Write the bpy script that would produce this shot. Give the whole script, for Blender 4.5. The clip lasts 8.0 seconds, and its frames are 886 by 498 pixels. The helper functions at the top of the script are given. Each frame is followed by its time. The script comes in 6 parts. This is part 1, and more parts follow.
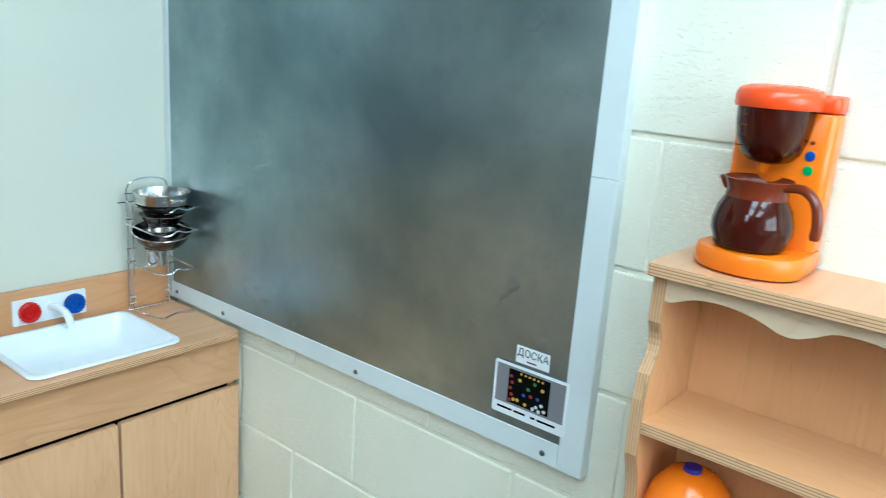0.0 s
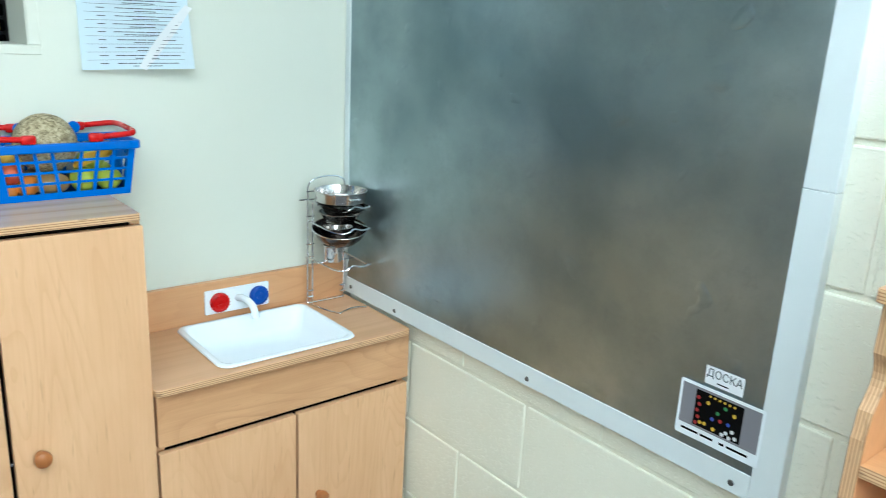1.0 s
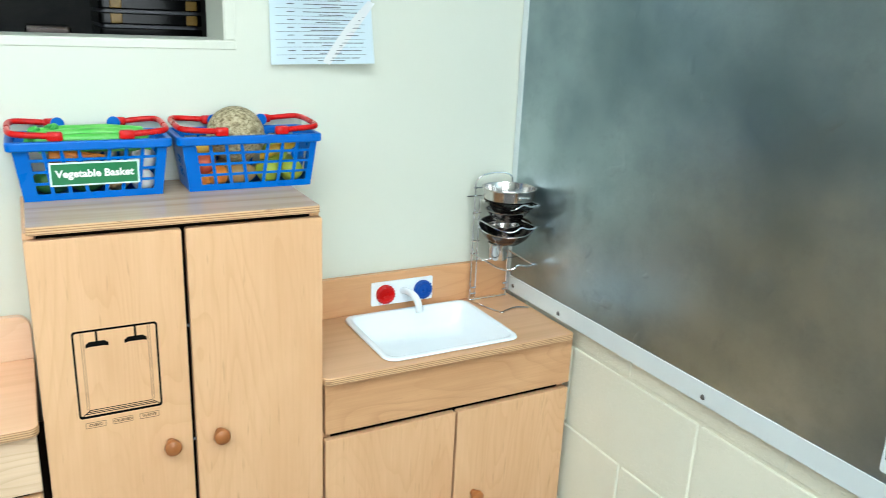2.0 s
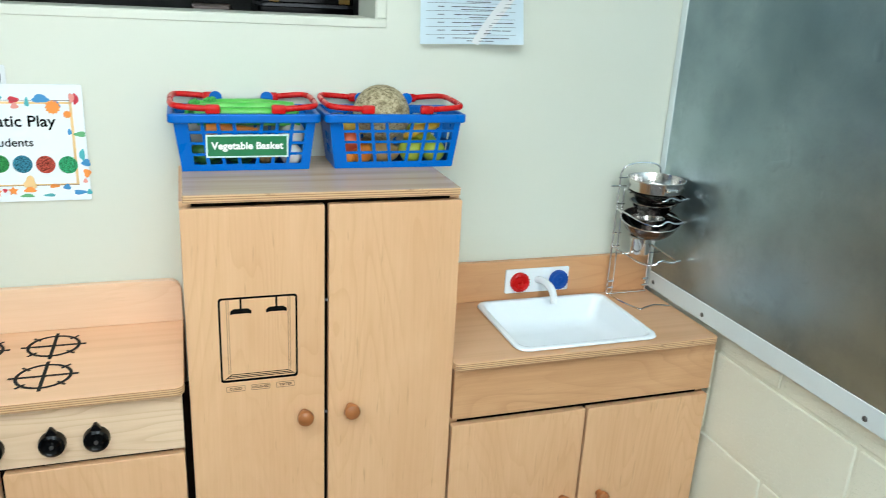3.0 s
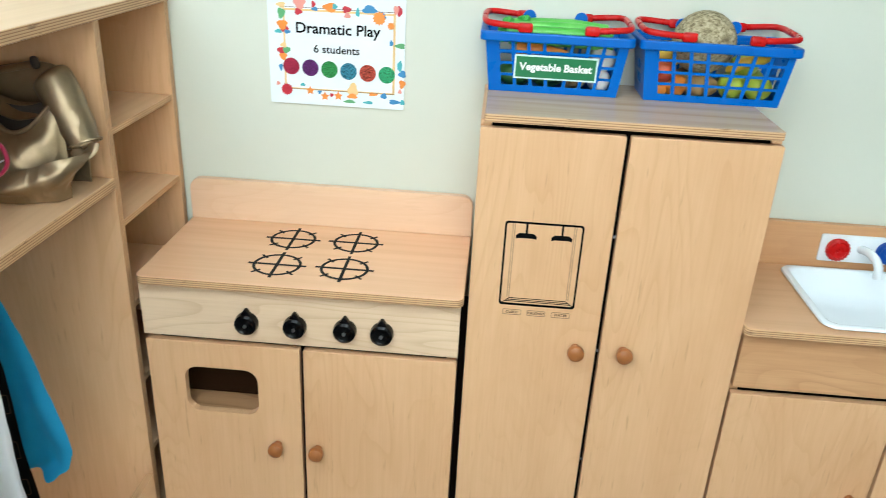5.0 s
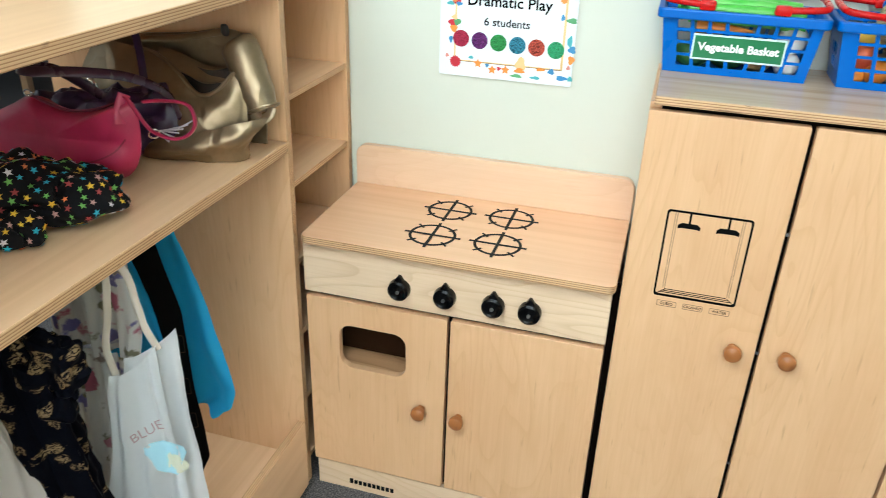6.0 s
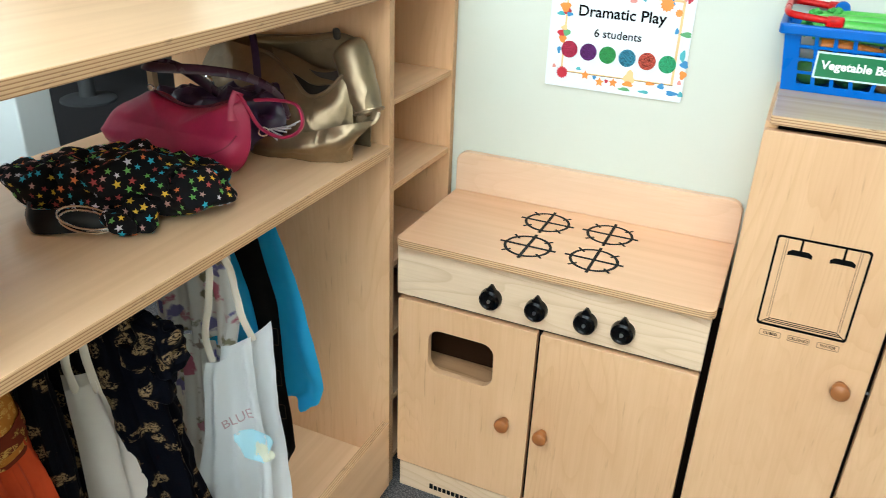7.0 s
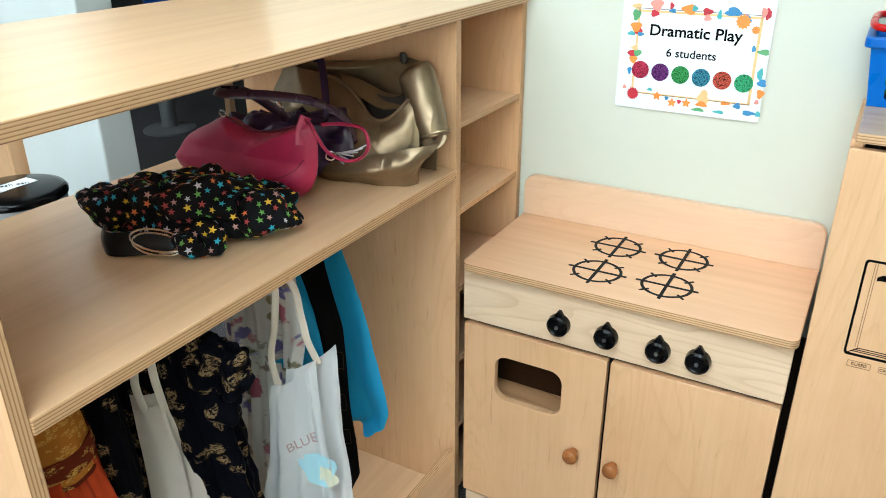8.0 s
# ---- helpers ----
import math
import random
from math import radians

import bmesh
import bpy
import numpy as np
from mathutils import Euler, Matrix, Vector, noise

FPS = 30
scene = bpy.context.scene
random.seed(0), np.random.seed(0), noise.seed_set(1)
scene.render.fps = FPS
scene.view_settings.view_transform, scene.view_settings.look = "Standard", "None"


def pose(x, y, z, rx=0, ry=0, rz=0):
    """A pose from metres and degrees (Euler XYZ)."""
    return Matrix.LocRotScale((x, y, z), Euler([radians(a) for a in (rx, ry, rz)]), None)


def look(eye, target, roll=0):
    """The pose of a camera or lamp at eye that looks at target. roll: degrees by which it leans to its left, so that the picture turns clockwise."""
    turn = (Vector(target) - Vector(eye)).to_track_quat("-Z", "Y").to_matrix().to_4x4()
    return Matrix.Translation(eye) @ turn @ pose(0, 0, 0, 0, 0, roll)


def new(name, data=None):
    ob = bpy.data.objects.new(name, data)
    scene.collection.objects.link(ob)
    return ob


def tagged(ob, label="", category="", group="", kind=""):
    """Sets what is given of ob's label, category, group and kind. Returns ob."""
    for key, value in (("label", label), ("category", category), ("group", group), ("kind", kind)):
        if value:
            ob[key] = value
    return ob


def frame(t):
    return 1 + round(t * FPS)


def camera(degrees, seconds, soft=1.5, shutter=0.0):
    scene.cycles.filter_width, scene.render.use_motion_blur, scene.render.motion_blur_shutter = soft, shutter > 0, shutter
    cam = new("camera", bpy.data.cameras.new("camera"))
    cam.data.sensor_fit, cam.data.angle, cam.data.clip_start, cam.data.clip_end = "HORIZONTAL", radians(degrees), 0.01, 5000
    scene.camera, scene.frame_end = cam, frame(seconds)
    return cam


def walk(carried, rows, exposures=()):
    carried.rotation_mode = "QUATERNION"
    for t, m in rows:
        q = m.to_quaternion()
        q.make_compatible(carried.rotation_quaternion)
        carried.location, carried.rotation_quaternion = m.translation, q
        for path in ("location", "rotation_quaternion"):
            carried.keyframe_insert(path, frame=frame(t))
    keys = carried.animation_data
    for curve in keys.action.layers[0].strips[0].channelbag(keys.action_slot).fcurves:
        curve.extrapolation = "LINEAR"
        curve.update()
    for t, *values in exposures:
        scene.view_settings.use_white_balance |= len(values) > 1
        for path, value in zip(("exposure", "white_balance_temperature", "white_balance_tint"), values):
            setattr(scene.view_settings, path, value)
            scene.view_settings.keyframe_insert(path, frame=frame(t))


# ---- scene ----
cam = camera(59.8, 8.0, soft=0.9, shutter=0.3)
PATH = [
    (0, (-0.187, -1.74, 1.308), (1.323, -0.529, 0.806), 4.1),
    (0.5, (-0.194, -1.704, 1.319), (1.18, -0.352, 0.785), 3.2),
    (1, (-0.197, -1.675, 1.32), (1.036, -0.197, 0.776), 2.9),
    (1.5, (-0.212, -1.641, 1.322), (0.868, -0.051, 0.771), 2.8),
    (2.8, (-0.222, -1.577, 1.315), (0.453, 0.201, 0.694), 2.7),
    (3, (-0.223, -1.571, 1.309), (0.392, 0.226, 0.682), 3.0),
    (3.5, (-0.223, -1.555, 1.297), (0.204, 0.284, 0.639), 3.5),
    (4, (-0.225, -1.544, 1.289), (-0.016, 0.313, 0.577), 3.5),
    (4.5, (-0.227, -1.533, 1.281), (-0.196, 0.31, 0.506), 3.0),
    (4.7, (-0.227, -1.530, 1.282), (-0.238, 0.307, 0.491), 3.0),
    (6, (-0.224, -1.511, 1.297), (-0.711, 0.204, 0.391), 2.0),
    (6.5, (-0.224, -1.512, 1.298), (-0.833, 0.16, 0.384), 1.8),
    (7, (-0.225, -1.505, 1.293), (-0.946, 0.133, 0.401), 2.1),
    (7.5, (-0.225, -1.497, 1.288), (-1.056, 0.11, 0.435), 1.3),
    (8, (-0.225, -1.488, 1.281), (-1.123, 0.094, 0.448), -0.2),
]
walk(cam, [(t, look(eye, target, roll)) for t, eye, target, roll in PATH],
     [(0, -0.30, 5560, -1), (0.8, -0.22, 5800, 2), (1.7, -0.10, 6250, 4), (3.0, -0.34, 6300, 5), (4.0, -0.45, 6350, 5), (4.7, -0.36, 6350, 5), (6.0, -0.13, 6300, 5), (8, -0.15, 6250, 5)])

# ---------------------------------------------------------------- world and light
world = bpy.data.worlds.new("world")
scene.world = world
world.use_nodes = True
world.node_tree.nodes["Background"].inputs[0].default_value = (0.90, 0.95, 1.0, 1)
world.node_tree.nodes["Background"].inputs[1].default_value = 11.5
LAMP = 15.5          # brightness of the ceiling panels
EAST, CEIL, SOUTH, WEST, NORTH = 0.877, 2.75, -3.9, -5.2, 3.2


# ---------------------------------------------------------------- helpers
from mathutils.bvhtree import BVHTree
ORIGIN = {}


def thing(name, loc, label, category, group="", kind=""):
    ob = new(name)
    ob.location = loc
    ob.empty_display_size = 0.05
    ORIGIN[ob.name] = Vector(loc)
    return tagged(ob, label, category, group, kind)


def part(name, bm, mats, parent=None, label="", smooth=False, edge=None):
    """Links bm, in world metres, as one mesh. edge: the thickness axis whose narrow sides take the second material."""
    org = ORIGIN[parent.name] if parent else Vector((0, 0, 0))
    mats = mats if isinstance(mats, (list, tuple)) else [mats]
    bmesh.ops.translate(bm, verts=bm.verts[:], vec=-org)
    bm.normal_update()
    if edge is not None:
        for f in bm.faces:
            f.material_index = 1 if abs(f.normal[edge]) < 0.6 else 0
    if smooth:
        for f in bm.faces:
            f.smooth = True
        for e in bm.edges:
            if len(e.link_faces) == 2 and e.calc_face_angle(0) > 0.7:
                e.smooth = False
    me = bpy.data.meshes.new(name)
    bm.to_mesh(me)
    bm.free()
    for m in mats:
        me.materials.append(m)
    ob = new(name, me)
    ob.parent = parent
    ORIGIN[ob.name] = org
    if label:
        ob["label"] = label
    return ob


def whole(name, bm, mats, label, category, group="", kind="", smooth=False, edge=None):
    return tagged(part(name, bm, mats, None, "", smooth, edge), label, category, group, kind)


def box(lo, hi, r=0.0, seg=2, bm=None):
    b = bmesh.new()
    bmesh.ops.create_cube(b, size=1)
    for v in b.verts:
        for i in range(3):
            v.co[i] = lo[i] if v.co[i] < 0 else hi[i]
    if r:
        bmesh.ops.bevel(b, geom=b.edges[:], offset=r, segments=seg, profile=0.5, affect="EDGES")
    return merge(bm, b)


def merge(bm, b):
    if bm is None:
        return b
    me = bpy.data.meshes.new("tmp")
    b.to_mesh(me)
    b.free()
    bm.from_mesh(me)
    bpy.data.meshes.remove(me)
    return bm


AXES = {"x": (1, 2, 0), "y": (0, 2, 1), "z": (0, 1, 2)}


def prism(loops, lo, hi, axis, bm=None, r=0.0):
    """An outline with holes (2D loops), extruded along an axis."""
    u, v, w = AXES[axis]
    b = bmesh.new()
    for loop in loops:
        vs = []
        for p in loop:
            co = [0, 0, 0]
            co[u], co[v], co[w] = p[0], p[1], lo
            vs.append(b.verts.new(co))
        for i in range(len(vs)):
            b.edges.new((vs[i - 1], vs[i]))
    bmesh.ops.triangle_fill(b, use_beauty=True, edges=b.edges[:])
    out = bmesh.ops.extrude_face_region(b, geom=b.faces[:])
    vec = [0, 0, 0]
    vec[w] = hi - lo
    bmesh.ops.translate(b, verts=[g for g in out["geom"] if isinstance(g, bmesh.types.BMVert)], vec=vec)
    bmesh.ops.recalc_face_normals(b, faces=b.faces[:])
    if r:
        rim = [e for e in b.edges if len(e.link_faces) == 2 and e.calc_face_angle(0) > 1.2]
        bmesh.ops.bevel(b, geom=rim, offset=r, segments=2, profile=0.5, affect="EDGES")
    return merge(bm, b)


def rrect(x0, x1, y0, y1, r, n=5):
    pts = []
    for cx, cy, a in ((x1 - r, y1 - r, 0), (x0 + r, y1 - r, 90), (x0 + r, y0 + r, 180), (x1 - r, y0 + r, 270)):
        for i in range(n + 1):
            t = radians(a + 90 * i / n)
            pts.append((cx + r * math.cos(t), cy + r * math.sin(t)))
    return pts


def ring(cx, cy, r, n=20, squash=1.0):
    return [(cx + r * math.cos(2 * math.pi * i / n), cy + squash * r * math.sin(2 * math.pi * i / n)) for i in range(n)]


def tube(pts, r, bm=None, n=8, closed=False, flat=1.0):
    """A round rod along points; flat squeezes it in its second direction."""
    b = bmesh.new()
    pts = [Vector(p) for p in pts]
    k = len(pts)
    rings, up = [], None
    for i, p in enumerate(pts):
        a = pts[(i - 1) % k] if (closed or i > 0) else p
        c = pts[(i + 1) % k] if (closed or i < k - 1) else p
        d = (c - a).normalized()
        if up is None:
            up = d.orthogonal().normalized()
        up = (up - d * up.dot(d)).normalized()
        side = d.cross(up)
        rad = r[i] if isinstance(r, (list, tuple)) else r
        rings.append([b.verts.new(p + rad * (math.cos(2 * math.pi * j / n) * up + flat * math.sin(2 * math.pi * j / n) * side)) for j in range(n)])
    for i in range(k if closed else k - 1):
        q, s = rings[i], rings[(i + 1) % k]
        for j in range(n):
            b.faces.new((q[j], q[(j + 1) % n], s[(j + 1) % n], s[j]))
    if not closed:
        b.faces.new(rings[0][::-1])
        b.faces.new(rings[-1])
    bmesh.ops.recalc_face_normals(b, faces=b.faces[:])
    return merge(bm, b)


def arc(pts, n=6):
    """Smooth line through points (Catmull-Rom)."""
    p = [Vector(q) for q in pts]
    p = [2 * p[0] - p[1]] + p + [2 * p[-1] - p[-2]]
    out = []
    for i in range(1, len(p) - 2):
        for j in range(n):
            t = j / n
            a, b2, c, d = p[i - 1], p[i], p[i + 1], p[i + 2]
            out.append(0.5 * (2 * b2 + (c - a) * t + (2 * a - 5 * b2 + 4 * c - d) * t * t + (3 * b2 - a - 3 * c + d) * t ** 3))
    out.append(p[-2])
    return out


def lathe(profile, centre, bm=None, n=28, axis="z", m=None):
    """profile: (radius, height) from bottom to top, turned about an upright line through centre."""
    b = bmesh.new()
    rows = []
    for r, h in profile:
        row = []
        for j in range(n):
            a = 2 * math.pi * j / n
            q = (r * math.cos(a), r * math.sin(a), h) if axis == "z" else (r * math.cos(a), -h, r * math.sin(a))
            row.append(b.verts.new(q))
        rows.append(row)
    for q, s in zip(rows, rows[1:]):
        for j in range(n):
            b.faces.new((q[j], q[(j + 1) % n], s[(j + 1) % n], s[j]))
    for row in (rows[0], rows[-1]):
        b.faces.new(row)
    bmesh.ops.remove_doubles(b, verts=b.verts[:], dist=1e-5)
    bmesh.ops.recalc_face_normals(b, faces=b.faces[:])
    if m is not None:
        bmesh.ops.transform(b, matrix=m, verts=b.verts[:])
    bmesh.ops.translate(b, verts=b.verts[:], vec=centre)
    return merge(bm, b)


def lettering(name, text, size, mat, parent, m, label="", squeeze=1.0, bold=0.0):
    """Flat writing as a mesh, centred at the pose m."""
    cu = bpy.data.curves.new("letters", "FONT")
    cu.body, cu.size, cu.align_x, cu.align_y, cu.extrude, cu.offset = text, size, "CENTER", "CENTER", 0.0003, bold
    cu.resolution_u = 3
    tmp = new("tmp_letters", cu)
    me = bpy.data.meshes.new_from_object(tmp.evaluated_get(bpy.context.evaluated_depsgraph_get()))
    bpy.data.objects.remove(tmp)
    b = bmesh.new()
    b.from_mesh(me)
    bpy.data.meshes.remove(me)
    bmesh.ops.transform(b, matrix=m @ Matrix.Diagonal((squeeze, 1, 1, 1)), verts=b.verts[:])
    return part(name, b, mat, parent, label)


FRONT = Euler((radians(90), 0, 0)).to_matrix().to_4x4()          # upright, read from the south
EASTSIDE = Euler((radians(90), 0, radians(-90))).to_matrix().to_4x4()  # upright on the east wall


# ---------------------------------------------------------------- materials
def material(name, colour, rough=0.5, metal=0.0, **more):
    m = bpy.data.materials.new(name)
    m.use_nodes = True
    b = m.node_tree.nodes["Principled BSDF"]
    b.inputs["Base Color"].default_value = (*colour, 1)
    b.inputs["Roughness"].default_value = rough
    b.inputs["Metallic"].default_value = metal
    for k, v in more.items():
        b.inputs[k.replace("_", " ")].default_value = v
    return m


def node(m, kind, **inputs):
    n = m.node_tree.nodes.new(kind)
    for k, v in inputs.items():
        n.inputs[k.replace("_", " ")].default_value = v
    return n


def link(m, a, b):
    m.node_tree.links.new(a, b)


def coords(m, scale, shuffle=True):
    """Object coordinates, shifted from object to object, and stretched."""
    tc, mp = node(m, "ShaderNodeTexCoord"), node(m, "ShaderNodeMapping")
    mp.inputs["Scale"].default_value = scale
    if shuffle:
        info, mul = node(m, "ShaderNodeObjectInfo"), node(m, "ShaderNodeVectorMath")
        mul.operation = "ADD"
        s = node(m, "ShaderNodeVectorMath")
        s.operation = "SCALE"
        s.inputs[0].default_value = (7.1, 3.3, 5.7)
        link(m, info.outputs["Random"], s.inputs["Scale"])
        link(m, tc.outputs["Object"], mul.inputs[0])
        link(m, s.outputs[0], mul.inputs[1])
        link(m, mul.outputs[0], mp.inputs["Vector"])
    else:
        link(m, tc.outputs["Object"], mp.inputs["Vector"])
    return mp.outputs[0]


def ramp(m, fac, stops):
    r = node(m, "ShaderNodeValToRGB")
    e = r.color_ramp.elements
    while len(e) < len(stops):
        e.new(0.5)
    for el, (pos, col) in zip(e, stops):
        el.position, el.color = pos, (*col, 1) if len(col) == 3 else col
    link(m, fac, r.inputs[0])
    return r.outputs[0]


def mix(m, fac, a, b, mode="MIX"):
    n = m.node_tree.nodes.new("ShaderNodeMix")
    n.data_type, n.blend_type = "RGBA", mode
    for sock, val in ((n.inputs[0], fac), (n.inputs[6], a), (n.inputs[7], b)):
        if isinstance(val, (int, float)):
            sock.default_value = val
        elif isinstance(val, tuple):
            sock.default_value = (*val, 1)
        else:
            link(m, val, sock)
    return n.outputs[2]


def noisy(m, vec, scale, detail=4, rough=0.55, distort=0.0):
    n = node(m, "ShaderNodeTexNoise", Scale=scale, Detail=detail, Roughness=rough, Distortion=distort)
    link(m, vec, n.inputs["Vector"])
    return n.outputs["Fac"]


def bump(m, height, strength, dist=0.002):
    n = node(m, "ShaderNodeBump", Strength=strength, Distance=dist)
    link(m, height, n.inputs["Height"])
    link(m, n.outputs[0], m.node_tree.nodes["Principled BSDF"].inputs["Normal"])


def base(m):
    return m.node_tree.nodes["Principled BSDF"].inputs["Base Color"]


def shine(m, fac, lo, hi):
    n = node(m, "ShaderNodeMapRange")
    n.inputs["To Min"].default_value, n.inputs["To Max"].default_value = lo, hi
    link(m, fac, n.inputs["Value"])
    link(m, n.outputs[0], m.node_tree.nodes["Principled BSDF"].inputs["Roughness"])


def wood(name, light, dark, along, rough=0.38, figure=0.5, flecks=0.13, grain=0.30, cloudy=0.38, streaks=0.0):
    """Clear-lacquered maple: faint long grain, arched growth lines in patches, short brown flecks, soft clouding."""
    m = material(name, light, rough)

    def stretched(across, lengthwise):
        sc = [across] * 3
        sc[along] = lengthwise
        return coords(m, tuple(sc))

    v = stretched(5.5, 1.15)
    cloud = noisy(m, stretched(7.0, 2.4), 1.0, 4, 0.55, 0.5)
    fine = noisy(m, stretched(190.0, 5.0), 1.0, 4, 0.65, 0.2)
    c = mix(m, ramp(m, cloud, [(0.36, (0, 0, 0)), (0.72, (cloudy,) * 3)]), light, dark)
    c = mix(m, ramp(m, fine, [(0.35, (0, 0, 0)), (0.80, (grain,) * 3)]), c, dark)
    # growth lines: level lines of a slow field, gathered into patches
    lines = node(m, "ShaderNodeMath")
    lines.operation, lines.inputs[1].default_value = "MULTIPLY", 27.0
    saw = node(m, "ShaderNodeMath")
    saw.operation = "FRACT"
    link(m, noisy(m, v, 0.9, 3, 0.40, 0.35), lines.inputs[0])
    link(m, lines.outputs[0], saw.inputs[0])
    g = min(0.95, 0.85 * figure)
    rim = ramp(m, saw.outputs[0], [(0.0, (g,) * 3), (0.07, (0.8 * g,) * 3), (0.30, (0.18 * g,) * 3), (0.6, (0, 0, 0)), (0.96, (0.15 * g,) * 3), (1.0, (g,) * 3)])
    where = ramp(m, noisy(m, stretched(2.6, 1.3), 1.0, 2, 0.5), [(0.36, (0.2, 0.2, 0.2)), (0.54, (1, 1, 1))])
    c = mix(m, mix(m, 1.0, rim, where, "MULTIPLY"), c, dark)
    fleck = noisy(m, stretched(150.0, 13.0), 1.0, 2, 0.5)
    c = mix(m, ramp(m, fleck, [(0.66, (0, 0, 0)), (0.76, (min(0.9, 3.2 * flecks),) * 3)]), c, tuple(0.72 * q for q in dark))
    if streaks:
        c = mix(m, ramp(m, noisy(m, stretched(38.0, 1.4), 1.0, 3, 0.55, 0.3), [(0.38, (0, 0, 0)), (0.70, (streaks,) * 3)]), c, dark)
    link(m, c, base(m))
    if cloudy:
        shine(m, cloud, rough - 0.08, rough + 0.10)
        bump(m, cloud, 0.03, 0.0008)
    return m


def plyedge(name, axis):
    """Cut edge of plywood, its layers stacked along one axis."""
    m = material(name, (0.5, 0.32, 0.18), 0.55)
    tc, sep = node(m, "ShaderNodeTexCoord"), node(m, "ShaderNodeSeparateXYZ")
    link(m, tc.outputs["Object"], sep.inputs[0])
    mul = node(m, "ShaderNodeMath")
    mul.operation, mul.inputs[1].default_value = "MULTIPLY", 245.0
    fr = node(m, "ShaderNodeMath")
    fr.operation = "FRACT"
    link(m, sep.outputs[axis], mul.inputs[0])
    link(m, mul.outputs[0], fr.inputs[0])
    c = ramp(m, fr.outputs[0], [(0.0, (0.33, 0.165, 0.07)), (0.20, (0.35, 0.175, 0.075)), (0.34, (0.58, 0.36, 0.19)), (0.86, (0.62, 0.39, 0.21)), (1.0, (0.33, 0.165, 0.07))])
    sc = [60.0, 60.0, 60.0]
    sc[axis] = 260.0
    n = noisy(m, coords(m, tuple(sc)), 0.5, 3)
    c = mix(m, ramp(m, n, [(0.62, (0, 0, 0)), (0.72, (0.6, 0.6, 0.6))]), c, (0.14, 0.07, 0.035))
    link(m, c, base(m))
    return m


def paint(name, colour, rough=0.5, grain=90.0, strength=0.15, stain=0.06, dirt=(0.45, 0.42, 0.33)):
    m = material(name, colour, rough)
    v = coords(m, (1, 1, 1), False)
    g = noisy(m, v, grain, 4)
    s = noisy(m, v, 2.3, 5, 0.6, 0.5)
    c = mix(m, ramp(m, s, [(0.42, (0, 0, 0)), (0.85, (stain * 3, stain * 3, stain * 3))]), colour, dirt)
    link(m, c, base(m))
    bump(m, g, strength, 0.0012)
    shine(m, s, rough - 0.06, rough + 0.08)
    return m


def plastic(name, colour, rough=0.3, **more):
    m = material(name, colour, rough, 0.0, **more)
    v = coords(m, (1, 1, 1))
    s = noisy(m, v, 35.0, 4)
    shine(m, s, rough - 0.06, rough + 0.10)
    c = mix(m, ramp(m, noisy(m, v, 9.0, 4), [(0.4, (0, 0, 0)), (0.9, (0.16, 0.16, 0.16))]), colour, tuple(0.55 * q for q in colour))
    link(m, c, base(m))
    bump(m, noisy(m, v, 240.0, 2), 0.04, 0.0004)
    return m


def cloth(name, colour, second=None, weave=900.0, rough=0.85):
    m = material(name, colour, rough, Specular_IOR_Level=0.2)
    v = coords(m, (1, 1, 1))
    n = noisy(m, v, weave, 2)
    w = noisy(m, v, 26.0, 4)
    c = mix(m, ramp(m, w, [(0.35, (0, 0, 0)), (0.8, (0.5, 0.5, 0.5))]), colour, second or tuple(0.6 * q for q in colour))
    link(m, c, base(m))
    bump(m, n, 0.25, 0.0006)
    return m


MAPLE_L, MAPLE_D = (0.735, 0.452, 0.250), (0.55, 0.285, 0.125)
MAPLE = wood("maple_upright_grain", MAPLE_L, MAPLE_D, 2, 0.34, 0.34, 0.13)
MAPLE_X = wood("maple_level_grain", (0.64, 0.365, 0.185), (0.37, 0.17, 0.062), 0, 0.34, 1.0, 0.06)
PALE_X = wood("pale_birch_level_grain", (0.80, 0.60, 0.41), (0.56, 0.36, 0.205), 0, 0.38, 0.62, 0.05)
PINK_X = wood("pinkish_birch_level_grain", (0.80, 0.56, 0.38), (0.66, 0.405, 0.24), 0, 0.38, 0.55, 0.04)
MAPLE_Y = wood("maple_crosswise_grain", (0.75, 0.490, 0.288), (0.62, 0.37, 0.195), 1, 0.29, 0.0, 0.0, 0.0, 0.0, 0.6)
TOP = wood("tan_worktop", (0.65, 0.375, 0.205), (0.57, 0.31, 0.155), 0, 0.32, 0.0, 0.0, 0.0, 0.0, 0.9)
SPLASH = wood("orange_brown_splash", (0.62, 0.335, 0.160), (0.48, 0.225, 0.095), 0, 0.34, 0.5, 0.04)
TOPLIGHT = wood("pale_tan_worktop", (0.82, 0.505, 0.305), (0.74, 0.43, 0.24), 0, 0.30, 0.0, 0.0, 0.0, 0.0, 0.9)
TOPGREY = wood("worn_greyish_top", (0.55, 0.40, 0.275), (0.43, 0.285, 0.175), 0, 0.26, 0.0, 0.0, 0.0, 0.0, 0.9)
BROWNWOOD = wood("turned_knob_wood", (0.37, 0.132, 0.036), (0.24, 0.076, 0.020), 2, 0.30, 0.3)
PLY_X, PLY_Y, PLY_Z = plyedge("ply_edge_x", 0), plyedge("ply_edge_y", 1), plyedge("ply_edge_z", 2)
WALLPAINT = paint("cream_wall_paint", (0.635, 0.65, 0.555), 0.42, 70.0, 0.10, 0.05, (0.60, 0.59, 0.48))
TRIMPAINT = paint("cream_trim_paint", (0.66, 0.66, 0.565), 0.38, 60.0, 0.08, 0.04)
BLACK = plastic("black_plastic", (0.0022, 0.0022, 0.0024), 0.14, Specular_IOR_Level=0.16)
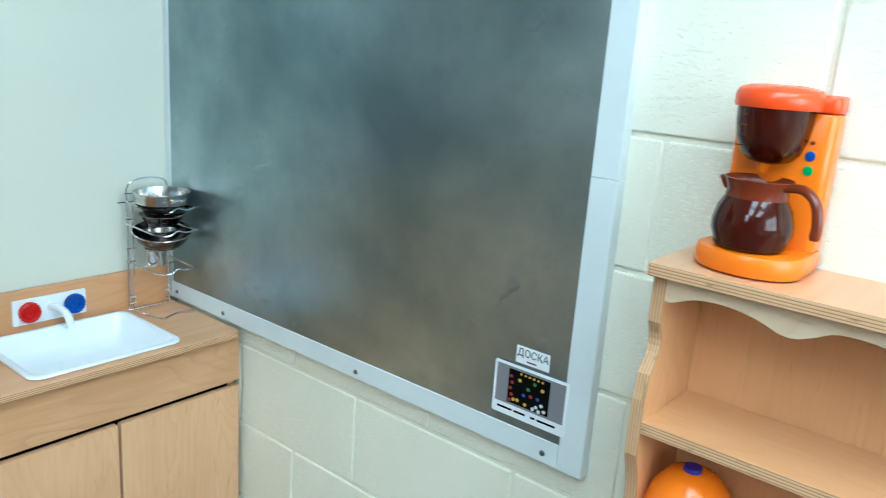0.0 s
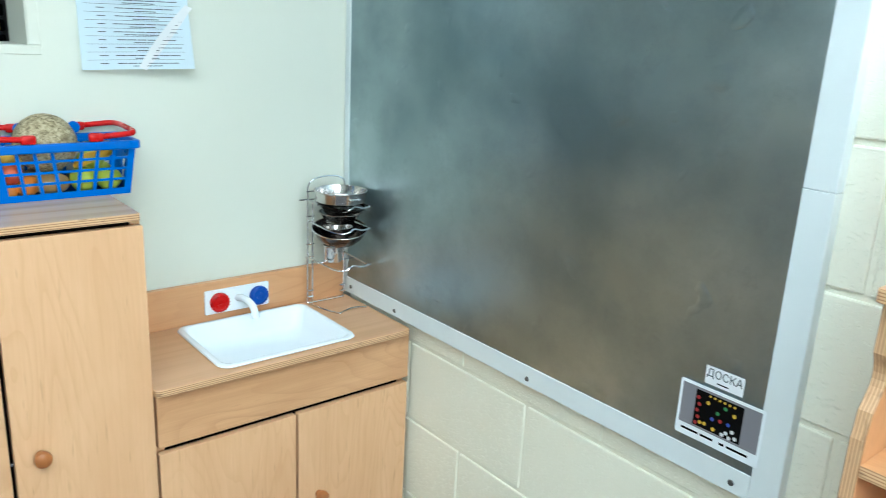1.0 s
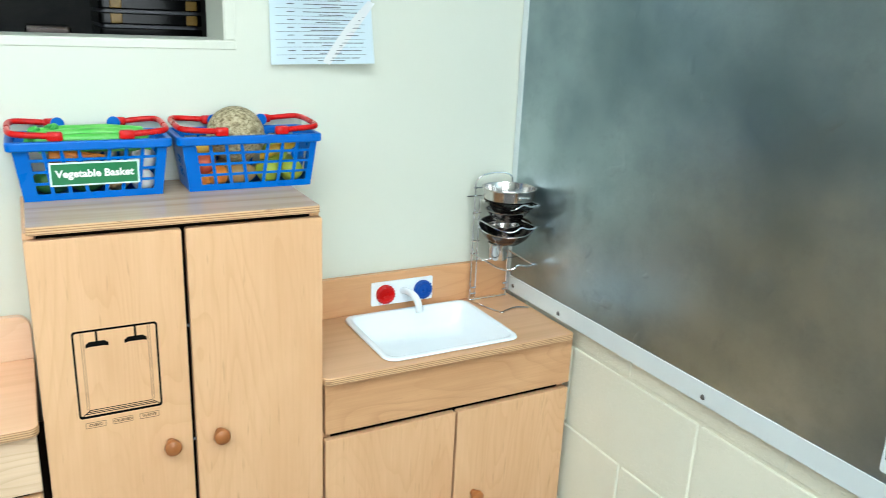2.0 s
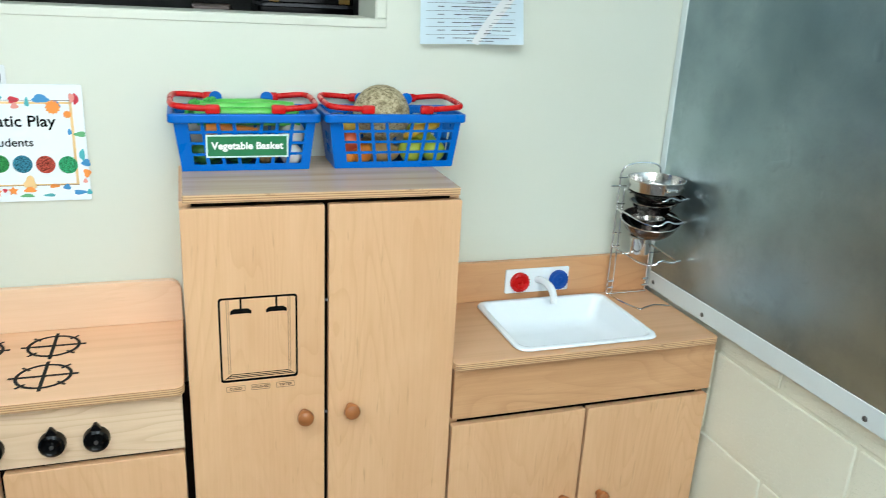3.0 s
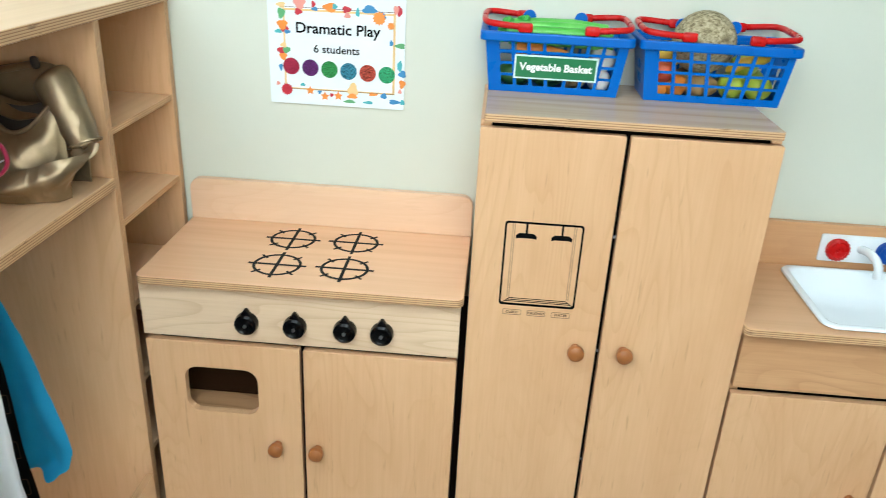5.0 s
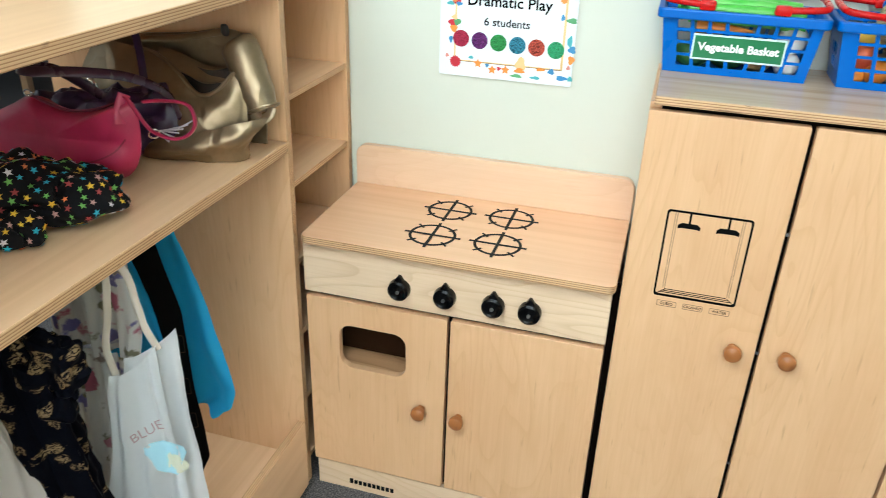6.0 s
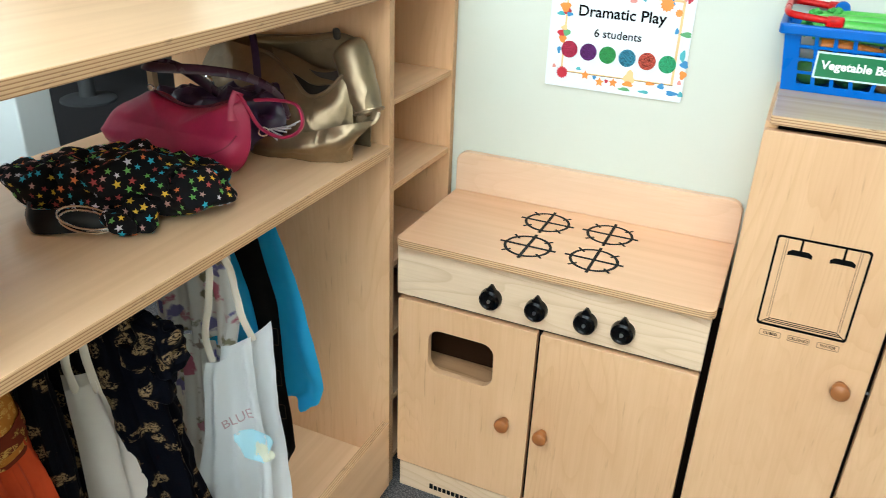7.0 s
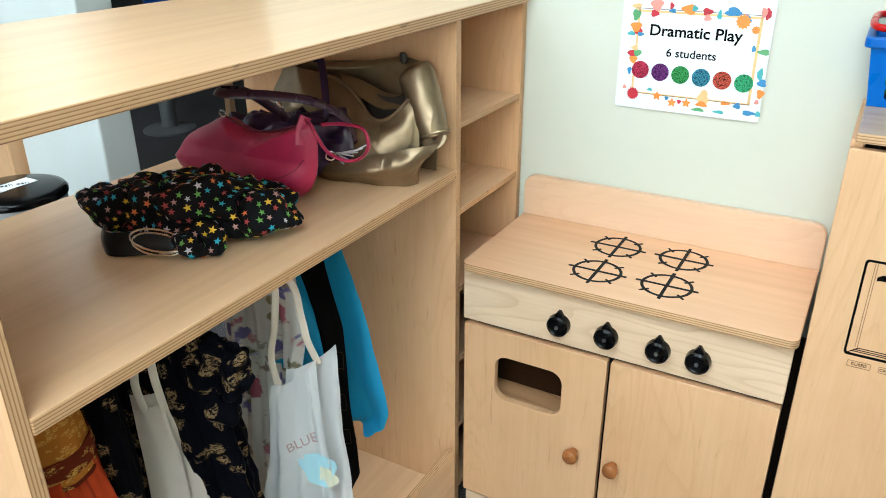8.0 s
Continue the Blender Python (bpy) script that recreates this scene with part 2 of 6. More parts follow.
INK = material("black_print", (0.003, 0.003, 0.003), 0.6, Specular_IOR_Level=0.06)
# near-black colour standing in for shade in the slits between cabinet parts
GAP_SHADE = material("painted_gap_shade", (0.006, 0.004, 0.003), 0.9, Specular_IOR_Level=0.0)
WHITEP = material("white_plastic", (0.80, 0.84, 0.86), 0.25)
RED = plastic("red_plastic", (0.52, 0.006, 0.006), 0.26, Specular_IOR_Level=0.22)
BLUE = plastic("blue_plastic", (0.001, 0.118, 0.48), 0.28, Specular_IOR_Level=0.20)
DEEPBLUE = plastic("deep_blue_plastic", (0.003, 0.06, 0.31), 0.4, Specular_IOR_Level=0.25)
ORANGE = plastic("orange_plastic", (0.86, 0.19, 0.004), 0.22)
REDORANGE = plastic("red_orange_plastic", (0.88, 0.075, 0.008), 0.22)
PURPLEBTN = plastic("violet_blue_plastic", (0.03, 0.02, 0.28), 0.35)
GREENP = plastic("green_plastic", (0.01, 0.30, 0.07), 0.35)
BROWNP = plastic("brown_plastic", (0.16, 0.022, 0.005), 0.22)
SMOKED = plastic("smoked_brown_plastic", (0.045, 0.005, 0.002), 0.08, Specular_IOR_Level=0.35)
CHROME = material("chrome_wire", (0.72, 0.72, 0.73), 0.16, 1.0)
PAPER = paint("white_paper", (0.80, 0.83, 0.85), 0.45, 300.0, 0.03, 0.02)
LAMINATE = material("laminated_white_card", (0.80, 0.86, 0.88), 0.16)


def steel(name, colour, rough):
    m = material(name, colour, rough, 1.0)
    v = coords(m, (1, 1, 1))
    s = noisy(m, v, 40.0, 4)
    shine(m, s, rough - 0.05, rough + 0.10)
    return m


PANSTEEL = steel("pan_steel", (0.62, 0.60, 0.58), 0.16)


def galvanised():
    """Dull grey steel sheet, smeared and slightly dented."""
    m = material("dull_steel_sheet", (0.3, 0.31, 0.32), 0.4, 1.0)
    v = coords(m, (1, 1, 1), False)
    smear = noisy(m, coords(m, (2.0, 1.6, 1.9), False), 1.3, 3, 0.45, 0.15)
    spot = noisy(m, v, 13.0, 8, 0.68, 0.3)
    c = ramp(m, smear, [(0.30, (0.17, 0.235, 0.265)), (0.48, (0.30, 0.385, 0.415)), (0.68, (0.50, 0.605, 0.635))])
    c = mix(m, ramp(m, spot, [(0.60, (0, 0, 0)), (0.78, (0.35, 0.35, 0.35))]), c, (0.17, 0.20, 0.22))
    blotch = noisy(m, coords(m, (1.0, 1.0, 1.1), False), 7.5, 10, 0.70, 0.0)
    c = mix(m, ramp(m, blotch, [(0.44, (0, 0, 0)), (0.72, (0.28, 0.28, 0.28))]), c, (0.13, 0.175, 0.20))
    link(m, c, base(m))
    shine(m, blotch, 0.29, 0.47)
    add = node(m, "ShaderNodeMath")
    add.operation = "MULTIPLY_ADD"
    add.inputs[1].default_value = 0.42
    link(m, spot, add.inputs[0])
    dents = ramp(m, noisy(m, v, 15.0, 2, 0.4, 0.3), [(0.66, (0, 0, 0)), (0.72, (0.5, 0.5, 0.5)), (0.80, (0.7, 0.7, 0.7))])
    link(m, dents, add.inputs[2])
    bump(m, add.outputs[0], 0.26, 0.009)
    return m


STEEL = galvanised()
ALU = paint("pale_grey_frame", (0.68, 0.745, 0.74), 0.45, 120.0, 0.06, 0.08, (0.30, 0.33, 0.35))


def blockpaint():
    """Thick cream gloss paint over rough concrete: short pits and drips."""
    m = material("painted_concrete_block", (0.71, 0.70, 0.585), 0.42)
    v = coords(m, (1, 1, 1))
    pits = noisy(m, coords(m, (150, 120, 230)), 1.0, 5, 0.6)
    big = noisy(m, v, 7.0, 4)
    c = mix(m, ramp(m, big, [(0.4, (0, 0, 0)), (0.8, (0.35, 0.35, 0.35))]), (0.82, 0.81, 0.665), (0.75, 0.73, 0.58))
    link(m, c, base(m))
    p = ramp(m, pits, [(0.30, (0, 0, 0)), (0.44, (0.8, 0.8, 0.8)), (0.75, (1, 1, 1))])
    bump(m, p, 0.65, 0.0020)
    return m


BLOCK = blockpaint()


def carpet():
    m = material("grey_speckled_carpet", (0.09, 0.085, 0.085), 0.95)
    v = coords(m, (1, 1, 1), False)
    n = noisy(m, v, 260.0, 3)
    c = ramp(m, n, [(0.32, (0.022, 0.022, 0.026)), (0.5, (0.085, 0.08, 0.082)), (0.68, (0.21, 0.195, 0.19))])
    link(m, c, base(m))
    bump(m, n, 0.6, 0.004)
    return m


CARPET = carpet()


def lamp_material(name, strength):
    m = material(name, (0.9, 0.9, 0.9), 0.4)
    b = m.node_tree.nodes["Principled BSDF"]
    b.inputs["Emission Color"].default_value = (0.88, 1.0, 1.10, 1)
    b.inputs["Emission Strength"].default_value = strength
    return m


GLOW = lamp_material("lamp_diffuser", LAMP)


# ---------------------------------------------------------------- the room
whole("floor", box((WEST, SOUTH, -0.12), (EAST + 0.2, NORTH, 0.0)), CARPET, "grey speckled low-pile carpet floor", "floor", kind="structure")
whole("ceiling", box((WEST, SOUTH, CEIL), (EAST + 0.2, NORTH, CEIL + 0.1)), paint("ceiling_white", (0.72, 0.72, 0.70), 0.8, 60, 0.3), "plain white ceiling", "ceiling", kind="structure")

# north wall with the opening through to the dim room behind
WX0, WX1, WZ0, WZ1 = -0.95, 0.146, 1.256, 2.05
bm = box((-1.56, 0.0, 0), (WX0, 0.16, CEIL))
bm = box((WX1, 0.0, 0), (EAST + 0.2, 0.16, CEIL), bm=bm)
bm = box((WX0, 0.0, 0), (WX1, 0.16, WZ0), bm=bm)
bm = box((WX0, 0.0, WZ1), (WX1, 0.16, CEIL), bm=bm)
north = whole("wall_north", bm, WALLPAINT, "smooth cream painted wall with a window opening", "wall", kind="structure")
win = thing("window_1", (-0.4, 0, 1.25), "cream painted frame of an unglazed opening", "window", kind="structure")
part("window_sill", box((WX0 - 0.03, -0.002, WZ0 - 0.018), (WX1 + 0.024, 0.165, WZ0 - 0.001), 0.002), WALLPAINT, win)
part("window_frame", box((WX1 + 0.001, -0.002, WZ0), (WX1 + 0.024, 0.165, WZ1), 0.003), WALLPAINT, win)
part("window_frame", box((WX0 - 0.026, -0.008, WZ0), (WX0 - 0.001, 0.165, WZ1), 0.003), WALLPAINT, win)
part("window_frame", box((WX0 - 0.03, -0.009, WZ1 + 0.001), (WX1 + 0.028, 0.165, WZ1 + 0.02), 0.003), WALLPAINT, win)

# the walls that close the place
VX0, VX1, VZ0, VZ1 = -1.02, 0.78, 1.05, 2.25
bm = box((WEST - 0.1, SOUTH - 0.15, 0), (VX0, SOUTH, CEIL))
bm = box((VX1, SOUTH - 0.15, 0), (EAST + 0.2, SOUTH, CEIL), bm=bm)
bm = box((VX0, SOUTH - 0.15, 0), (VX1, SOUTH, VZ0), bm=bm)
bm = box((VX0, SOUTH - 0.15, VZ1), (VX1, SOUTH, CEIL), bm=bm)
whole("wall_south", bm, WALLPAINT, "cream painted wall with a daylight window", "wall", kind="structure")
VM = (VX0 + VX1) / 2
win2 = thing("window_2", (VM, SOUTH, VZ0), "pale window frame with four open lights", "window", kind="structure")
part("window_frame", prism([rrect(VX0 + 0.001, VX1 - 0.001, VZ0 + 0.001, VZ1 - 0.001, 0.005, 1), rrect(VX0 + 0.05, VX1 - 0.05, VZ0 + 0.05, VZ1 - 0.05, 0.005, 1)], SOUTH - 0.10, SOUTH - 0.05, "y"), TRIMPAINT, win2)
part("mullion", box((VM - 0.025, SOUTH - 0.095, VZ0 + 0.051), (VM + 0.025, SOUTH - 0.055, VZ1 - 0.051)), TRIMPAINT, win2)
part("transom", box((VX0 + 0.051, SOUTH - 0.097, 1.63), (VM - 0.026, SOUTH - 0.057, 1.67)), TRIMPAINT, win2)
part("transom", box((VM + 0.026, SOUTH - 0.097, 1.63), (VX1 - 0.051, SOUTH - 0.057, 1.67)), TRIMPAINT, win2)
# near-black wall colour: the dimness of the unlit room is painted in
SHADEPAINT = paint("unlit_wall_shade", (0.045, 0.047, 0.047), 0.6)
whole("wall_west", box((WEST - 0.1, SOUTH, 0), (WEST, NORTH, CEIL)), SHADEPAINT, "wall coloured near-black to stand for an unlit far side", "wall", kind="structure")
# unseen side wall, added to shut sky light out of the room behind
whole("wall_behind", box((EAST + 0.2, 0.0, 0), (EAST + 0.3, NORTH, CEIL)), SHADEPAINT, "added near-black side wall keeping sky light out of the room behind", "wall", kind="structure")
whole("wall_far", box((WEST, NORTH, 0), (EAST + 0.2, NORTH + 0.1, CEIL)), SHADEPAINT, "far wall of the room behind, coloured near-black as shade", "wall", kind="structure")


# ceiling lamps
def ceiling_light(x, y):
    t = thing("ceiling_light", (x, y, CEIL), "white fluorescent ceiling panel, switched on", "lamp", "ceiling lights")
    part("frame", prism([rrect(x - 0.63, x + 0.63, y - 0.33, y + 0.33, 0.01), rrect(x - 0.59, x + 0.59, y - 0.29, y + 0.29, 0.01)], CEIL - 0.03, CEIL - 0.001, "z"), TRIMPAINT, t)
    part("diffuser", box((x - 0.588, y - 0.288, CEIL - 0.022), (x + 0.588, y + 0.288, CEIL - 0.010)), GLOW, t)


for x, y in ((-0.42, -1.80), (0.08, -2.70), (-1.72, -1.80), (-1.45, -2.95), (-3.0, -1.4), (-4.4, -1.4)):
    ceiling_light(x, y)


# ---------------------------------------------------------------- play kitchen
def knob(parent, x, y, z, r=0.0155):
    """Turned wooden knob on a door whose face is at y."""
    part("handle", lathe([(0.0, 0.001), (0.0085, 0.001), (0.008, 0.010), (r * 0.9, 0.014), (r, 0.020), (r * 0.93, 0.026), (r * 0.6, 0.029), (0.0, 0.030)], (x, y, z), n=20, axis="y"), BROWNWOOD, parent, "turned brown wooden knob", smooth=True)


FACE = -0.295
D = 0.018


def carcass(t, x0, x1, z0, z1, mid=None):
    """Sides, back, floor and toe board of a cabinet."""
    part("side_panel", box((x0, FACE + D + 0.002, 0.0), (x0 + D, -0.004, z1), 0.001), [MAPLE, PLY_Y], t)
    part("side_panel", box((x1 - D, FACE + D + 0.002, 0.0), (x1, -0.004, z1), 0.001), [MAPLE, PLY_Y], t)
    part("back_panel", box((x0 + D, -0.012, 0.02), (x1 - D, -0.005, z1)), MAPLE, t)
    part("shelf", box((x0 + D, FACE + D + 0.004, 0.058), (x1 - D, -0.013, 0.074)), MAPLE_X, t)
    part("toe_board", box((x0 + 0.002, FACE + 0.006, 0.0), (x1 - 0.002, FACE + D, 0.069), 0.001), PALE_X, t)


def door(t, x0, x1, z0, z1, knob_at, loops=(), mat=None):
    d = part("door", prism([rrect(x0, x1, z0, z1, 0.003, 2), *loops], FACE, FACE + D - 0.002, "y", r=0.0012), mat or MAPLE, t)
    knob(d, knob_at[0], FACE, knob_at[1])
    return d


KNOBSCREW = steel("knob_screw", (0.35, 0.35, 0.35), 0.3)
# stove
stove = thing("play_stove", (-0.553, -0.16, 0), "maple plywood toy stove with printed burners and black knobs", "play stove")
carcass(stove, -0.851, -0.258, 0, 0.6260)
part("worktop", prism([rrect(-0.853, -0.251, -0.313, -0.003, 0.016)], 0.6265, 0.643, "z", r=0.002), [TOPLIGHT, PLY_Z], stove, "tan worktop with a bare plywood edge", edge=2)
part("backsplash", prism([[(-0.853, 0.6432), (-0.251, 0.6432)] + rrect(-0.853, -0.251, 0.70, 0.733, 0.024)[:12]], -0.021, -0.004, "y", r=0.0015), PINK_X, stove, "pale birch backsplash with rounded corners")
part("control_panel", box((-0.855, FACE, 0.5125), (-0.256, FACE + D, 0.6255), 0.0015), PALE_X, stove, "pale birch control panel")
door(stove, -0.853, -0.556, 0.076, 0.502, (-0.605, 0.278), [rrect(-0.783, -0.640, 0.344, 0.446, 0.026)])
door(stove, -0.549, -0.257, 0.076, 0.502, (-0.524, 0.276))
part("shelf", box((-0.832, -0.262, 0.316), (-0.561, -0.062, 0.328)), MAPLE_X, stove)
# two added dark sheets stand in for the shade inside the oven
part("oven_shade", box((-0.832, -0.205, 0.329), (-0.561, -0.195, 0.62)), material("oven_shade_back", (0.030, 0.014, 0.007), 0.8, Specular_IOR_Level=0.0), stove, "dark sheet painted as shade inside the oven")
part("oven_shade", box((-0.832, -0.262, 0.470), (-0.561, -0.206, 0.476)), material("oven_shade_roof", (0.030, 0.014, 0.007), 0.8, Specular_IOR_Level=0.0), stove)
# black pieces added behind the slits, painted as shade
part("shade_divider", box((-0.560, -0.2785, 0.075), (-0.546, -0.014, 0.508)), GAP_SHADE, stove)
part("shade_rail", box((-0.830, -0.2765, 0.478), (-0.562, -0.263, 0.530)), GAP_SHADE, stove)
part("shade_rail", box((-0.544, -0.2765, 0.478), (-0.278, -0.263, 0.530)), GAP_SHADE, stove)
for x in (-0.652, -0.561, -0.467, -0.398):
    b = lathe([(0.0, 0.0005), (0.0215, 0.0005), (0.0222, 0.005), (0.0205, 0.016), (0.0165, 0.019), (0.0125, 0.0165), (0.0, 0.0165)], (x, FACE, 0.556), n=28, axis="y")
    b = prism([[(x - 0.011, 0.573), (x + 0.011, 0.573), (x + 0.0022, 0.586), (x - 0.0022, 0.586)]], FACE - 0.012, FACE - 0.001, "y", bm=b, r=0.001)
    k = part("stove_knob", b, BLACK, stove, "black plastic pointer knob", smooth=True)
    part("knob_centre", lathe([(0.0, 0.0), (0.0035, 0.0), (0.003, 0.004), (0.0, 0.0045)], (x, FACE - 0.0165, 0.555), n=10, axis="y"), KNOBSCREW, k, "small grey screw")
PRINT = material("grey_burner_print", (0.012, 0.012, 0.012), 0.7, Specular_IOR_Level=0.2)
for x, y in ((-0.612, -0.099), (-0.483, -0.096), (-0.612, -0.223), (-0.483, -0.220)):
    z0, z1 = 0.6433, 0.6438
    b = prism([ring(x, y, 0.0465, 36), ring(x, y, 0.0408, 36)], z0, z1, "z")
    b = box((x - 0.056, y - 0.0030, z0 + 0.0002), (x + 0.056, y + 0.0030, z1 + 0.0002), bm=b)
    b = box((x - 0.0030, y - 0.056, z0 + 0.0003), (x + 0.0030, y + 0.056, z1 + 0.0003), bm=b)
    for a in (45, 135, 225, 315):
        q = box((0.036, -0.0022, z0 + 0.0001), (0.055, 0.0022, z1 + 0.0001))
        bmesh.ops.transform(q, matrix=Matrix.Translation((x, y, 0)) @ Matrix.Rotation(radians(a), 4, "Z"), verts=q.verts[:])
        b = merge(b, q)
    part("burner_print", b, PRINT, stove, "dark grey printed burner ring")
for i in range(10):   # maker's mark as plain bars
    part("maker_mark", box((-0.772 + 0.0108 * i, FACE + 0.0045, 0.018), (-0.7640 + 0.0108 * i, FACE + 0.0062, 0.031 if i == 0 else 0.0285)), INK, stove)

# refrigerator
fridge = thing("play_refrigerator", (0.0, -0.16, 0), "tall maple plywood toy refrigerator with two doors", "play refrigerator")
carcass(fridge, -0.243, 0.247, 0, 0.9650)
part("top_panel", prism([rrect(-0.237, 0.242, -0.298, -0.003, 0.005)], 0.9655, 0.9800, "z", r=0.0015), [TOPGREY, PLY_Z], fridge, "worn greyish plywood top", edge=2)
# black sheet behind the refrigerator doors, shade put into colour
part("shade_backing", box((-0.224, -0.2765, 0.075), (0.228, -0.26, 0.9650)), GAP_SHADE, fridge)
# added black strip: shade of the stove gap, put in as a part
part("gap_shade_strip", box((-0.2565, -0.264, 0.0), (-0.2436, -0.250, 0.6215)), GAP_SHADE, fridge, "added black strip painted as shade in the gap beside the stove")
fd = door(fridge, -0.2425, -0.0050, 0.076, 0.9560, (-0.043, 0.556))
door(fridge, 0.0025, 0.2465, 0.076, 0.9560, (0.044, 0.558))
for z in (0.775, 0.548, 0.30):
    part("latch", box((-0.0035, FACE + 0.004, z), (0.0015, FACE + 0.012, z + 0.006)), CHROME, fridge)
x0, x1, z0, z1 = -0.189, -0.0535, 0.634, 0.796
y0, y1 = FACE - 0.0004, FACE + 0.001
b = prism([rrect(x0, x1, z0, z1, 0.006), rrect(x0 + 0.0036, x1 - 0.0036, z0 + 0.0044, z1 - 0.0038, 0.004)], y0, y1, "y")
for cx in (-0.151, -0.090):
    b = box((cx - 0.0018, y0 - 0.0001, 0.772), (cx + 0.0018, y1, 0.7945), bm=b)
    b = prism([[(cx - 0.018, 0.764), (cx - 0.012, 0.7655), (cx + 0.012, 0.7655), (cx + 0.018, 0.764), (cx + 0.018, 0.7700), (cx + 0.012, 0.7745), (cx - 0.012, 0.7745), (cx - 0.018, 0.7700)]], y0 - 0.0002, y1, "y", bm=b)
for ax, az, bx, bz in ((x0 + 0.003, z0 + 0.003, x0 + 0.017, z0 + 0.014), (x1 - 0.003, z0 + 0.003, x1 - 0.017, z0 + 0.014)):
    b = prism([[(ax, az), (ax + 0.002, az), (bx + 0.002, bz), (bx, bz)]], y0 - 0.0001, y1, "y", bm=b)
for z, inset in ((z0 + 0.014, 0.017), (z0 + 0.0105, 0.0125), (z0 + 0.0075, 0.009)):
    b = box((x0 + inset, y0 - 0.0001, z), (x1 - inset, y1, z + 0.0012), bm=b)
part("dispenser_print", b, INK, fd, "black printed outline of a water dispenser")
LINE = material("brown_thin_print", (0.22, 0.12, 0.06), 0.6)
for x in (x0 + 0.0135, x0 + 0.0168, x1 - 0.0168, x1 - 0.0135):
    part("dispenser_line", box((x, y0, z0 + 0.016), (x + 0.0009, y1, z1 - 0.004)), LINE, fd)
for cx, word in ((-0.164, "CUBED"), (-0.1205, "CRUSHED"), (-0.0765, "WATER")):
    part("dispenser_label", prism([rrect(cx - 0.0165, cx + 0.0165, 0.6145, 0.6255, 0.002), rrect(cx - 0.0157, cx + 0.0157, 0.6153, 0.6247, 0.0014)], y0, y1, "y"), LINE, fd)
    lettering("dispenser_word", word, 0.0068, INK, fd, Matrix.Translation((cx, y0, 0.620)) @ FRONT)

# sink unit
sink = thing("play_sink", (0.555, -0.16, 0), "maple plywood toy sink cabinet with white basin", "play sink")
carcass(sink, 0.252, 0.860, 0, 0.6160)
part("worktop", prism([rrect(0.246, 0.853, -0.313, -0.003, 0.012), rrect(0.397, 0.703, -0.283, -0.047, 0.02)], 0.6165, 0.6325, "z", r=0.0018), [TOP, PLY_Z], sink, "tan worktop with a bare plywood edge", edge=2)
part("backsplash", box((0.246, -0.020, 0.6327), (0.848, -0.004, 0.728), 0.0015), [SPLASH, PLY_Y], sink)
part("front_panel", box((0.252, FACE, 0.4990), (0.862, FACE + D, 0.6155), 0.0015), MAPLE_X, sink)
door(sink, 0.2525, 0.5545, 0.076, 0.485, (0.520, 0.268))
door(sink, 0.5605, 0.861, 0.076, 0.485, (0.612, 0.266))
# black sheet behind the sink doors, painting the shade of their slits
part("shade_backing", box((0.271, -0.2765, 0.075), (0.841, -0.262, 0.60)), GAP_SHADE, sink)


def basin():
    """Rounded-rectangle tub with a broad lip, lofted ring by ring."""
    b = bmesh.new()
    rows = []
    for inset, z, r in ((0.004, 0.6328, 0.026), (0.0, 0.636, 0.028), (0.002, 0.6395, 0.027), (0.008, 0.6412, 0.024), (0.013, 0.6395, 0.022), (0.017, 0.632, 0.022),
                        (0.026, 0.600, 0.026), (0.040, 0.578, 0.03), (0.060, 0.572, 0.02), (0.115, 0.570, 0.004)):
        rows.append([b.verts.new((x, y, z)) for x, y in rrect(0.385 + inset, 0.716 - inset, -0.296 + inset, -0.034 - inset, r, 6)])
    for q, s in zip(rows, rows[1:]):
        for j in range(len(q)):
            b.faces.new((q[j], q[(j + 1) % len(q)], s[(j + 1) % len(q)], s[j]))
    b.faces.new(rows[-1])
    bmesh.ops.recalc_face_normals(b, faces=b.faces[:])
    for f in b.faces:
        if f.calc_center_median().z < 0.571 and f.normal.z < 0:
            bmesh.ops.reverse_faces(b, faces=b.faces[:])
            break
    return b


part("basin", basin(), WHITEP, sink, "glossy white plastic basin", smooth=True)
tap = part("tap_plate", prism([rrect(0.464, 0.627, 0.650, 0.709, 0.004)], -0.0255, -0.0205, "y", r=0.001), WHITEP, sink, "white plastic tap plate")
for x, mat, word in ((0.498, RED, "red"), (0.598, DEEPBLUE, "blue")):
    b = lathe([(0.0, 0.0), (0.0225, 0.0), (0.0235, 0.004), (0.0225, 0.011), (0.019, 0.0135), (0.0165, 0.0118), (0.0155, 0.0130), (0.0085, 0.0130), (0.0075, 0.0112), (0.0040, 0.0112), (0.0032, 0.0136), (0.0, 0.0140)], (x, -0.0257, 0.679), n=30, axis="y")
    for i in range(20):
        a = 2 * math.pi * i / 20
        b = lathe([(0.0, 0.003), (0.0014, 0.003), (0.0014, 0.0105), (0.0, 0.011)], (x + 0.0228 * math.cos(a), -0.0257, 0.679 + 0.0228 * math.sin(a)), n=6, axis="y", bm=b)
    part("tap_knob", b, mat, tap, word + " round tap knob", smooth=True)
part("spout", tube(arc([(0.546, -0.026, 0.681), (0.548, -0.050, 0.686), (0.551, -0.078, 0.684), (0.554, -0.094, 0.672), (0.556, -0.098, 0.650)]), 0.0085, n=14), WHITEP, tap, "white curved spout", smooth=True)

DULLSCREW = steel("dull_dark_screw", (0.16, 0.16, 0.155), 0.5)
# ---------------------------------------------------------------- board on the east wall
board = thing("steel_board", (0.86, -0.62, 0.64), "dull grey steel magnet board in a pale grey frame", "board")
YL, YR, ZB, ZT = -0.003, -1.228, 0.641, 1.88
